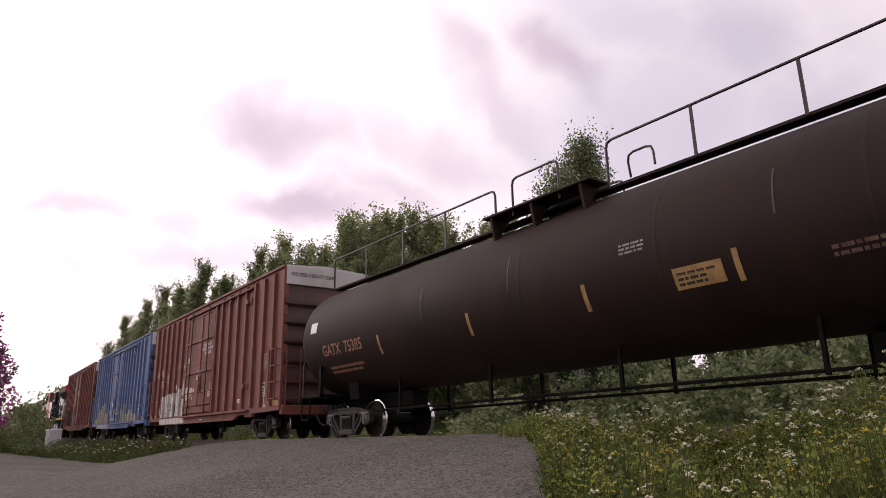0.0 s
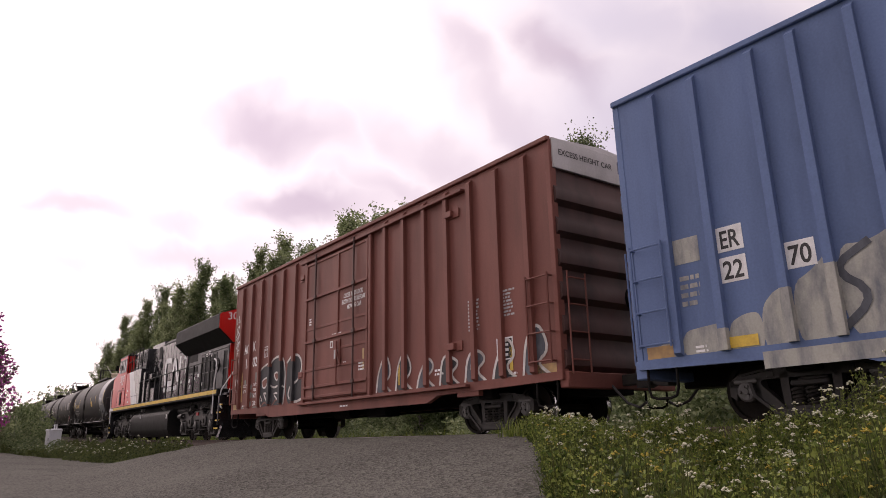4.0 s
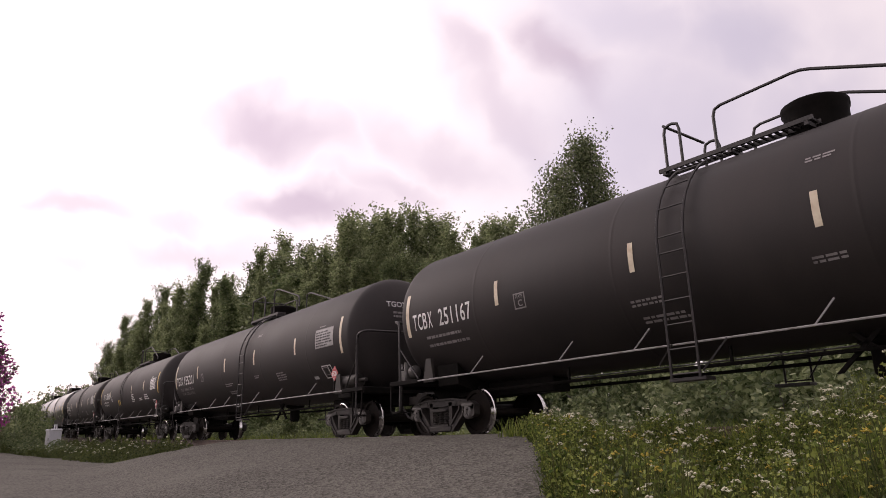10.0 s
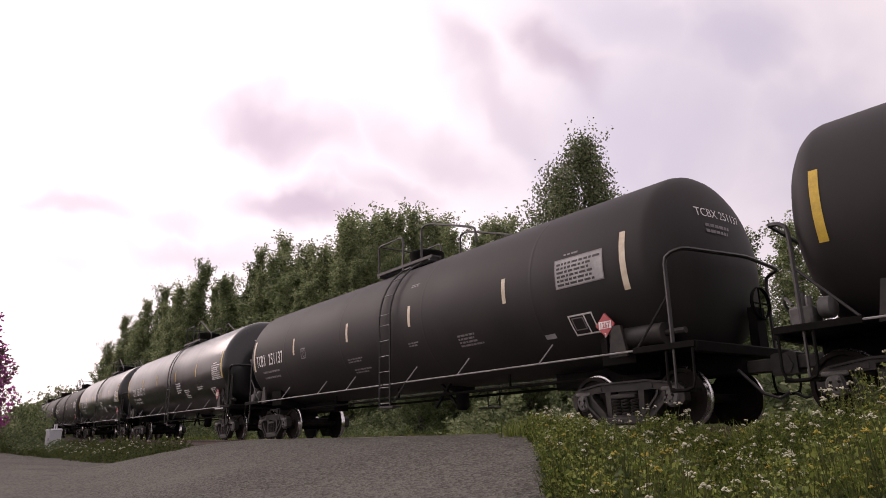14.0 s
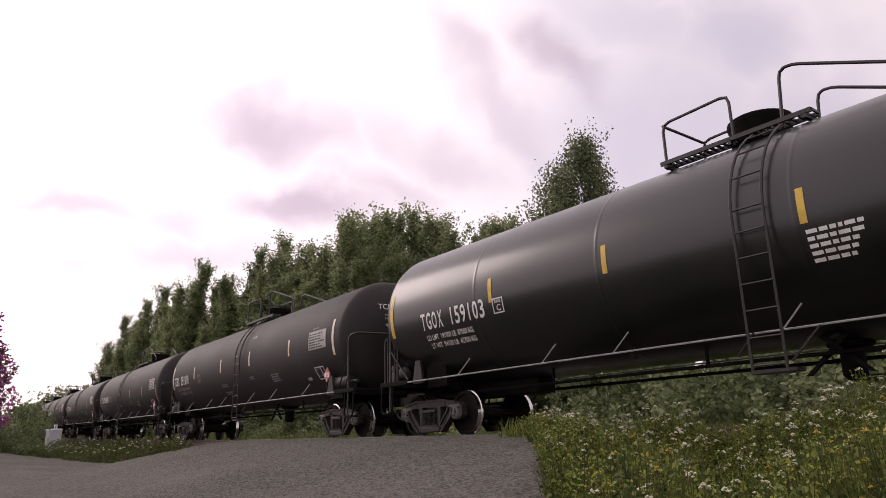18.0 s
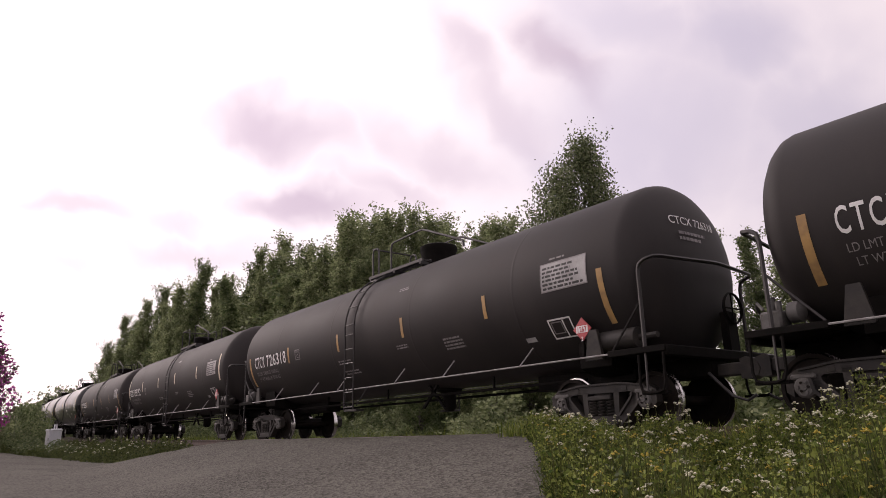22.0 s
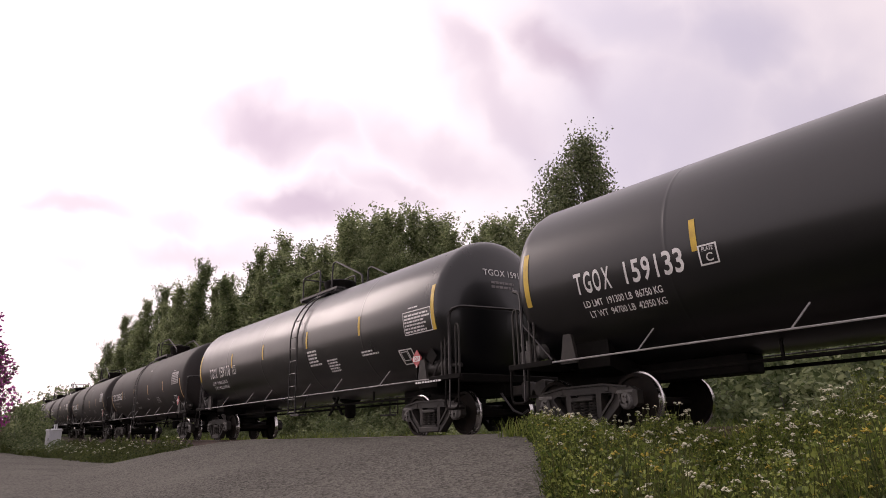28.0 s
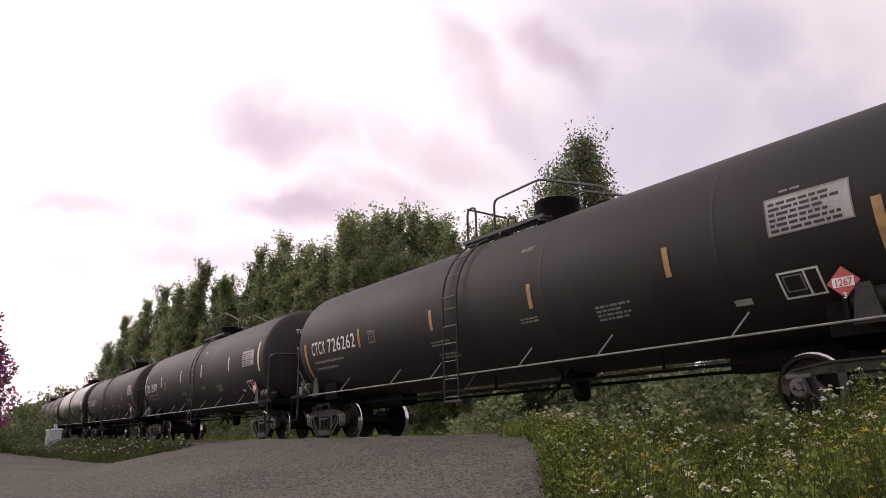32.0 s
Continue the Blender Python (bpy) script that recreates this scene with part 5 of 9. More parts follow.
def box_decals(car, kind):
    """Lettering, panels and graffiti of the boxcar's sides."""
    rng = random.Random({"red_a": 1, "blue": 2, "red_b": 3}[kind])
    white = "white"
    ribs = RIBS["blue" if kind == "blue" else "red"]

    def lay(name, vf, x, z, mat, wide=None, have=1.0, label="", lift=0.006, side=-1):
        g = Geo()
        f = -side
        on_side(g, *vf, x * f, z, wide, have, side, BOX_Y, lift)
        part(name, g.raw(name), mat, car, label)

    def rib_paint(k, z0, z1, mat):
        """Spray paint that also wrapped a side post."""
        part("rib_paint", Geo().box(ribs[k] - 0.064, ribs[k] + 0.064, -BOX_Y - 0.094, -BOX_Y - 0.002, z0, z1), mat, car)

    def words(name, text, x, z, wd, size, mat=white, label="", **kw):
        wl = lettering(text, size)
        lay(name, wl[:2], x, z, mat, wd, wl[2], label, **kw)

    for side in (-1, 1):
        L = dict(side=side)
        if kind != "blue":
            for text, x, z, wd in (("AO", -6.93, 2.82, 0.46), ("K", -6.18, 2.86, 0.24), ("15", -6.80, 2.34, 0.32), ("011" if kind == "red_a" else "024", -6.15, 2.34, 0.56)):
                words("reporting_mark", text, x, z, wd, 0.44, white, "painted car number", **L)
            for text, x, z, wd in (("LD LMT", -6.88, 1.70, 0.42), ("215700", -6.05, 1.70, 0.36), ("LT WT", -6.88, 1.52, 0.36), ("70300", -5.98, 1.53, 0.30)):
                words("weight_line", text, x, z, wd, 0.14, **L)
            lay("plate_box", ring(0.27, 0.34, 0.02), -5.18, 2.54, white, **L)
            words("plate_word", "PLATE", -5.15, 2.75, 0.2, 0.09, **L)
            words("plate_letter", "F", -5.09, 2.59, None, 0.16, **L)
            words("door_notice", "CLOSE AND LOCK", 0.22, 3.56, 1.02, 0.16, lift=0.075, **L)
            words("door_notice", "BOTH DOORS BEFORE", 0.14, 3.40, 1.22, 0.16, lift=0.075, **L)
            words("door_notice", "MOVING CAR", 0.42, 3.24, 0.74, 0.16, lift=0.075, **L)
            lay("small_print", bars(0.2, 0.22, 3, rng), -1.8, 3.1, white, lift=0.075, **L)
            lay("small_print", bars(0.7, 0.05, 1, rng), -0.4, 2.66, white, lift=0.075, **L)
            lay("small_print", bars(0.3, 0.24, 3, rng), 1.05, 1.6, white, lift=0.075, **L)
            lay("dial_ring", ring(0.16, 0.18, 0.03), -0.5, 2.32, white, lift=0.075, **L)
            lay("seal_plate", strip(0.2, 0.24, 1), -0.2, 2.0, "panel", lift=0.115, label="small pale seal plate", **L)
            lay("small_print", bars(0.18, 0.07, 1, rng), 0.25, 1.85, white, lift=0.075, **L)
            lay("sill_print", bars(0.5, 0.07, 1, rng), 0.0, 0.76, white, lift=0.02, **L)
            lay("reflector_strip", strip(0.09, 0.5, 1), 1.24, 1.62, "yellow_faded", lift=0.075, **L)
            lay("reflector_strip", strip(0.09, 0.46, 1), 2.75, 1.12, "yellow", **L)
            lay("reflector_strip", strip(0.09, 0.46, 1), 6.6, 1.12, "yellow", **L)
        else:
            for text, x, z in (("ER", -6.38, 2.36), ("22", -6.38, 1.92), ("70", -5.46, 1.93)):
                lay("number_patch", strip(0.40, 0.36, 1), x - 0.02, z, white, label="white number patch", **L)
                words("reporting_mark", text, x + 0.03, z + 0.05, 0.30, 0.36, "black_print", "black car number on a white patch", lift=0.010, **L)
            lay("number_patch", strip(0.42, 0.38, 1), -7.1, 2.33, "spray_grey", label="painted-out number patch", **L)
            words("door_notice", "CLOSE AND LOCK", 0.0, 3.58, 0.72, 0.13, "panel", lift=0.075, **L)
            words("door_notice", "DOORS BEFORE", 0.05, 3.45, 0.62, 0.13, "panel", lift=0.075, **L)
            words("door_notice", "MOVING CAR", 0.1, 3.32, 0.52, 0.13, "panel", lift=0.075, **L)
            lay("seal_plate", strip(0.2, 0.28, 1), -0.45, 1.92, white, lift=0.115, label="small white seal plate", **L)
            lay("small_print", bars(0.34, 0.5, 4, rng), -7.05, 1.7, "spray_grey", **L)
            lay("reflector_strip", strip(0.46, 0.13, 1), 0.08, 1.53, "yellow", lift=0.075, **L)
            for x, z in ((2.37, 1.03), (-6.42, 1.02), (-3.37, 1.02), (5.45, 1.03)):
                lay("reflector_strip", strip(0.44, 0.15, 1), x, z, "yellow", lift=0.016, **L)
        lay("dimension_print", bars(0.36, 0.66, 9, rng), 5.4, 2.0, "panel", **L)
        lay("dimension_print", bars(0.42, 0.54, 8, rng), 6.4, 2.15, "panel", **L)
        lay("stencil_box", strip(0.46, 0.42, 1), 6.25, 1.33, "black_print", label="black service stencil with a white frame", **L)
        lay("stencil_frame", ring(0.46, 0.42, 0.025), 6.25, 1.33, white, lift=0.009, **L)
        lay("stencil_print", bars(0.32, 0.28, 3, rng), 6.32, 1.40, white, lift=0.009, **L)
        lay("small_print", bars(0.4, 0.16, 2, rng), 4.2, 1.22, white, **L)
        lay("small_print", bars(0.28, 0.14, 2, rng), 6.55, 0.98, white, **L)
        lay("small_print", bars(0.26, 0.12, 2, rng), -6.92, 1.02, white, **L)
        lay("small_plate", strip(0.22, 0.10, 1), 5.42, 1.24, "panel", **L)
        lay("yellow_notice", strip(0.50, 0.18, 1), 7.3, 0.98, "yellow_faded", label="faded yellow notice plate", **L)
        lay("yellow_notice", strip(0.46, 0.18, 1), -7.74, 1.0, "yellow_faded", label="faded yellow notice plate", **L)

    def fill(pts, mat, lift=0.006, label="", line=0.0, name="graffiti", edge="spray_black"):
        vf = patch(pts)
        lay(name, vf, 0, 0, mat, lift=lift, label=label)
        if line:
            lay("graffiti_outline", stroke(vf[0] + [vf[0][0]], line), 0, 0, edge, lift=lift + 0.003)

    def dot(x, z, r, mat, lift=0.007):
        lay("spray_dot", blob(rng, 2 * r, 2.4 * r, 14, 0.12), x, z, mat, lift=lift)

    # graffiti and overspray of the road side
    if kind == "red_a":
        W = "white graffiti block with black outlines"
        fill([(-6.05, 0.9), (-6.03, 1.1), (-5.86, 1.22), (-5.70, 1.2), (-5.66, 0.88)], "spray_white", 0.005, W, 0.025)
        fill([(-5.64, 0.9), (-5.63, 1.94), (-5.3, 1.98), (-5.08, 1.92), (-5.0, 1.3), (-5.04, 0.9)], "spray_white", 0.008, W, 0.03)
        fill([(-5.09, 1.84), (-4.85, 2.0), (-4.57, 2.06), (-4.32, 1.97), (-4.14, 1.82), (-4.0, 1.5), (-3.98, 1.2), (-4.1, 0.9), (-5.08, 0.9), (-4.94, 1.15)], "spray_white", 0.011, W, 0.03)
        fill([(-4.2, 1.88), (-3.96, 2.02), (-3.79, 2.06), (-3.72, 1.77), (-3.64, 1.2), (-3.72, 0.9), (-4.06, 0.9), (-3.94, 1.2)], "spray_white", 0.008, W, 0.03)
        fill([(-3.68, 1.97), (-3.41, 2.06), (-3.27, 1.75), (-3.13, 1.1), (-3.3, 0.9), (-3.66, 0.9), (-3.57, 1.25)], "spray_white", 0.011, W, 0.03)
        fill([(-3.37, 2.04), (-3.29, 2.24), (-3.12, 2.32), (-2.96, 2.26), (-2.9, 2.03), (-2.94, 1.1), (-3.1, 1.07), (-3.2, 1.45)], "spray_white", 0.014, W, 0.025)
        fill([(-2.93, 1.58), (-2.65, 1.6), (-2.45, 1.5), (-2.40, 1.1), (-2.55, 0.9), (-3.12, 0.9), (-3.1, 1.05), (-2.95, 1.1)], "spray_white", 0.008, W, 0.03)
        fill([(-2.89, 2.1), (-2.64, 2.2), (-2.32, 2.16), (-2.33, 1.58), (-2.9, 1.58)], "spray_grey", 0.006, "grey graffiti fill")
        fill([(-2.70, 2.19), (-2.57, 2.36), (-2.42, 2.37), (-2.31, 2.26), (-2.32, 2.14)], "spray_white", 0.010, W, 0.025)
        fill([(-2.27, 2.17), (-2.13, 2.17), (-2.12, 1.3), (-2.12, 0.92), (-2.30, 0.92), (-2.34, 1.3)], "spray_white", 0.094, W)
        fill([(-2.02, 2.05), (-1.75, 2.14), (-1.48, 2.18), (-1.43, 1.9), (-1.47, 1.62), (-1.8, 1.54), (-2.03, 1.72)], "spray_white", 0.070, W, 0.02)
        fill([(-1.39, 2.1), (-1.29, 2.13), (-1.21, 1.94), (-1.28, 1.7), (-1.42, 1.57)], "spray_white", 0.070, W)
        lay("sill_paint", strip(3.9, 0.24, 1), -6.0, 0.69, "spray_white", lift=0.022, label="white paint on the sill")
        for k in range(8):
            lay("graffiti_outline", stroke([(-5.9 + 0.52 * k, 0.69), (-5.87 + 0.52 * k, 0.93)], 0.03), 0, 0, "spray_black", lift=0.026)
        for pts in ([(-5.25, 1.2), (-5.0, 1.12), (-5.0, 1.35), (-5.02, 1.6)], [(-4.75, 1.25), (-4.4, 1.3), (-4.1, 1.3)], [(-4.42, 1.42), (-4.36, 1.62), (-4.28, 1.4)], [(-3.66, 1.9), (-3.62, 1.45), (-3.56, 1.2)], [(-3.62, 1.85), (-3.56, 1.5), (-3.52, 1.2)]):
            lay("graffiti_outline", soft_line(pts, 0.045), 0, 0, "spray_black", lift=0.017)
        for k, z in ((2, 1.92), (3, 1.98), (4, 2.0), (5, 2.1)):
            rib_paint(k, 1.0, z, "spray_white")
        # black strips paint the shadow along the right edge of these posts
        for k, z0, z1 in ((2, 1.05, 1.9), (4, 1.1, 2.0), (5, 1.25, 1.65)):
            lay("shadow_stroke", strip(0.05, z1 - z0, 1), ribs[k] + 0.075, z0, "spray_black", lift=0.012)
        for x, z, r, lift in ((-3.6, 2.22, 0.1, 0.007), (-3.02, 2.40, 0.05, 0.007), (-2.63, 2.42, 0.05, 0.007), (-1.12, 1.9, 0.14, 0.07), (-0.84, 1.91, 0.09, 0.07), (-0.98, 1.64, 0.05, 0.07), (-6.15, 1.25, 0.12, 0.007), (-6.27, 1.46, 0.05, 0.007), (-5.91, 1.42, 0.05, 0.007), (-1.66, 1.4, 0.06, 0.07)):
            dot(x, z, r, "spray_white", lift)
        for x, z, lift in ((-5.12, 1.18, 0.016), (-3.11, 1.2, 0.018), (-1.75, 1.57, 0.078)):
            lay("reflector_strip", strip(0.10, 0.5, 1), x, z, "yellow", lift=lift)
        # torn, rusty bay beside the door
        for x, z, w, h, m in ((-2.55, 3.45, 0.3, 0.5, "spray_black"), (-2.5, 3.1, 0.4, 0.3, "spray_grey"), (-2.4, 2.8, 0.3, 0.4, "rust"), (-2.6, 2.65, 0.25, 0.4, "rust"), (-2.25, 2.95, 0.15, 0.7, "rust"), (-2.45, 3.0, 0.22, 0.16, "panel")):
            lay("torn_paint", blob(rng, w, h, 18, 0.5), x, z, m, label="torn and rusty paint", lift=0.006 + 0.0004 * int(z * 10 - 25))
        lay("faint_arrow", soft_line([(-3.75, 2.98), (-3.4, 3.12), (-3.2, 3.12)], 0.05), 0, 0, "panel")
    elif kind == "blue":
        G = "pale grey overspray along the foot"
        bays = [(-7.6, 1.15), (-7.1, 1.35), (-6.38, 1.36), (-5.9, 1.5), (-5.45, 1.75), (-4.85, 2.14), (-4.1, 2.2), (-3.34, 2.3), (-2.58, 1.6), (-2.2, 1.5)]
        for (x0, z0), (x1, z1) in zip(bays, bays[1:] + [(-1.76, 1.25)]):
            fill([(x0, 0.9), (x0, z0 * 0.99), ((x0 + x1) / 2, (z0 + z1) / 2 - rng.uniform(-0.12, 0.1)), (x1 + 0.005, z1 * rng.uniform(0.96, 1.05)), (x1 + 0.005, 0.9)], "spray_grey", 0.005, G, name="overspray")
        for k, z in ((1, 1.3), (2, 1.7), (3, 1.9), (4, 2.1), (5, 2.2), (6, 1.6), (8, 1.7), (9, 1.95), (10, 1.4), (11, 1.6), (12, 1.4), (13, 1.3)):
            rib_paint(k, 1.0, z, "spray_grey")
        for x0, x1, z0, z1 in ((1.32, 1.55, 0.93, 1.7), (1.70, 2.13, 0.92, 1.87), (2.3, 2.86, 0.95, 2.1), (3.02, 3.6, 0.93, 1.9), (3.72, 4.38, 0.93, 1.6), (4.52, 5.2, 0.93, 1.75), (5.38, 6.05, 0.93, 1.4)):
            fill([(x0, z0), (x0, z1 - 0.04), ((x0 + x1) / 2, z1 - 0.05), (x1, z1), (x1, z0)], "spray_grey", 0.005, "pale rectangular paint patch", name="overspray")
        lay("sill_paint", strip(4.2, 0.22, 1), -5.95, 0.70, "spray_grey", lift=0.022, label="pale paint on the sill")
        B = "sooty dark overspray"
        for k in range(9):
            x = 3.06 + 0.058 * k
            lay("overspray", soft_line([(x, 1.0 + 0.05 * (k % 3)), (x + 0.05 * (k % 2), 1.4), (x - 0.03, 1.75), (x + 0.04, 1.95 + 0.07 * k)], 0.10), 0, 0, "spray_soot", lift=0.0085 + 0.0005 * k, label=B)
        fill([(-4.1, 1.95), (-3.6, 2.3), (-3.1, 2.5), (-2.85, 2.5), (-2.95, 2.25), (-3.6, 2.1), (-4.0, 1.8)], "spray_soot", 0.009, B, name="overspray")
        fill([(-3.3, 1.3), (-3.35, 1.8), (-3.1, 2.3), (-2.95, 2.0), (-3.1, 1.5)], "spray_soot", 0.010, B, name="overspray")
        for pts, wd in (([(2.47, 1.78), (2.34, 1.6), (2.46, 1.46), (2.34, 1.3)], 0.055), ([(2.56, 1.4), (2.57, 1.7), (2.66, 1.52), (2.79, 1.78), (2.78, 1.4)], 0.055), ([(-4.45, 2.1), (-4.95, 1.83), (-4.46, 1.44), (-4.96, 1.03)], 0.10), ([(-4.3, 1.62), (-3.97, 2.04), (-3.99, 1.34), (-3.68, 1.62), (-3.65, 1.18)], 0.10), ([(3.1, 1.9), (3.25, 1.5), (3.4, 1.85), (3.5, 1.4)], 0.08), ([(4.6, 1.1), (4.75, 1.6), (4.95, 1.1), (5.1, 1.6)], 0.06)):
            lay("graffiti_outline", soft_line(pts, wd), 0, 0, "spray_soot", lift=0.014, label="blurred dark strokes")
        for x, z, r in ((-2.96, 2.93, 0.07), (-2.28, 3.1, 0.05), (-2.48, 2.71, 0.04), (-2.26, 2.72, 0.05)):
            dot(x, z, r, "panel")
        for x, z, w, h in ((0.7, 1.75, 0.5, 0.12), (0.8, 1.5, 0.5, 0.10), (-1.2, 1.6, 0.4, 0.3), (-0.8, 1.2, 0.8, 0.1), (0.3, 1.2, 1.2, 0.1)):
            lay("worn_paint", blob(rng, w, h, 18, 0.5), x, z, "spray_grey", lift=0.07, label="worn pale paint")
    else:
        D = "dark graffiti letter with a white outline"
        fill([(-5.61, 1.95), (-5.48, 2.12), (-5.19, 2.24), (-4.6, 2.32), (-4.62, 1.62), (-4.6, 1.0), (-4.57, 0.92), (-5.3, 0.92), (-5.41, 1.1), (-5.6, 1.65)], "spray_black", 0.006, D)
        fill([(-4.56, 2.3), (-4.2, 2.46), (-3.7, 2.42), (-3.5, 2.2), (-3.45, 0.92), (-4.5, 0.92), (-4.6, 1.5)], "spray_black", 0.006, D)
        fill([(-3.4, 2.25), (-3.0, 2.4), (-2.4, 2.3), (-2.25, 1.8), (-2.3, 0.95), (-3.4, 0.92)], "spray_black", 0.006, D)
        fill([(-5.28, 1.78), (-5.1, 1.85), (-4.82, 1.9), (-4.89, 1.59), (-5.17, 1.57)], "spray_red", 0.010, "dull red fill", 0.05, edge="spray_white")
        fill([(-4.35, 1.95), (-4.1, 2.0), (-3.9, 1.9), (-4.1, 1.7)], "spray_red", 0.010, "dull red fill", 0.05, edge="spray_white")
        for pts, wd in (([(-5.41, 1.1), (-5.26, 1.0), (-5.05, 1.15), (-4.8, 1.05), (-4.55, 1.15)], 0.05), ([(-4.4, 1.0), (-4.1, 1.2), (-3.8, 1.05)], 0.05)):
            lay("graffiti", soft_line(pts, wd), 0, 0, "spray_red", lift=0.010)
        for pts, wd in (([(-5.26, 0.92), (-5.38, 1.15), (-5.55, 1.6), (-5.64, 1.9), (-5.5, 2.12), (-5.19, 2.25), (-4.8, 2.32), (-4.6, 2.36), (-4.64, 1.65), (-4.55, 1.05)], 0.06), ([(-4.6, 2.3), (-4.4, 2.42), (-4.0, 2.48), (-3.6, 2.35), (-3.48, 1.9), (-3.5, 1.4), (-3.6, 0.95)], 0.07),
                        ([(-4.64, 1.65), (-4.3, 1.52), (-3.9, 1.6), (-3.5, 1.5)], 0.06), ([(-5.36, 1.35), (-5.19, 1.18), (-5.3, 1.2)], 0.05), ([(-5.09, 1.41), (-4.76, 1.39), (-4.66, 1.14), (-4.5, 0.95), (-4.75, 0.92)], 0.06), ([(-5.09, 1.41), (-4.8, 1.1), (-4.55, 0.97)], 0.06),
                        ([(-4.3, 1.35), (-4.0, 1.38), (-3.9, 1.1), (-4.25, 1.3)], 0.05), ([(-3.4, 2.2), (-3.0, 2.42), (-2.5, 2.35), (-2.3, 2.0), (-2.6, 1.6), (-3.1, 1.55), (-3.3, 1.2), (-2.8, 1.0), (-2.3, 1.1)], 0.07)):
            lay("graffiti_outline", soft_line(pts, wd), 0, 0, "spray_white", lift=0.013, label="white graffiti strokes")
        for pts in ([(-7.80, 3.5), (-7.45, 3.95), (-7.82, 3.75), (-7.5, 3.6)], [(-7.78, 3.4), (-7.42, 3.65), (-7.8, 3.2), (-7.45, 3.35)], [(-7.76, 3.1), (-7.4, 3.4), (-7.7, 2.98), (-7.42, 3.05)], [(-7.76, 4.2), (-7.74, 3.95)], [(-7.62, 4.26), (-7.6, 3.98)], [(-7.42, 4.3), (-7.47, 4.0)], [(-7.66, 2.85), (-7.58, 2.98), (-7.54, 2.82)], [(-7.42, 2.95), (-7.36, 2.85), (-7.46, 2.75), (-7.38, 2.7)], [(-7.6, 2.62), (-7.5, 2.74), (-7.48, 2.6)],
                    [(-7.62, 1.8), (-7.64, 2.05), (-7.5, 2.1)], [(-7.5, 1.85), (-7.45, 2.05), (-7.38, 1.85), (-7.32, 2.05)], [(-7.3, 1.9), (-7.26, 2.15)], [(-7.2, 2.15), (-7.28, 1.98), (-7.1, 1.75)], [(-7.62, 1.64), (-7.5, 1.7), (-7.42, 1.62), (-7.55, 1.58)]):
            lay("graffiti_tag", soft_line(pts, 0.03), 0, 0, white, lift=0.008, label="thin white tag strokes")
        words("graffiti_tag", "AYO", -5.95, 1.32, 0.36, 0.22, lift=0.014)
        words("graffiti_tag", "2014", -6.0, 1.08, 0.44, 0.2, lift=0.014)
        fill([(-6.02, 1.04), (-5.63, 1.06), (-5.4, 0.92), (-5.8, 0.9), (-6.01, 0.9)], "spray_green", 0.009, "grey-green paint blot")
        for x, z, r in ((-6.74, 1.87, 0.07), (-6.19, 1.68, 0.07), (-6.55, 1.1, 0.06), (-6.21, 1.14, 0.07), (-5.75, 1.98, 0.13), (-6.9, 0.98, 0.08), (-6.2, 1.42, 0.08), (-6.02, 1.4, 0.06), (-6.6, 1.6, 0.05)):
            dot(x, z, r, "spray_green")
        for k, z, m in ((3, 2.2, "spray_black"), (4, 2.3, "spray_black"), (5, 2.2, "spray_black")):
            rib_paint(k, 1.05, z, m)
        for k in range(7):
            x = 1.8 + 0.86 * k
            pts = [(x, 0.95), (x + 0.1, 1.5 + 0.2 * math.sin(k * 2.3)), (x + 0.45, 1.75 + 0.2 * math.cos(k)), (x + 0.7, 1.4), (x + 0.35, 1.2), (x + 0.72, 0.95)]
            fill(pts, "spray_black" if k % 2 else "spray_soot", 0.006, D)
            lay("graffiti_outline", soft_line(pts, 0.06), 0, 0, "spray_white", lift=0.012, label="white graffiti strokes")
        lay("reflector_strip", strip(0.09, 0.98, 1), -7.06, 1.23, "yellow_faded", lift=0.008)


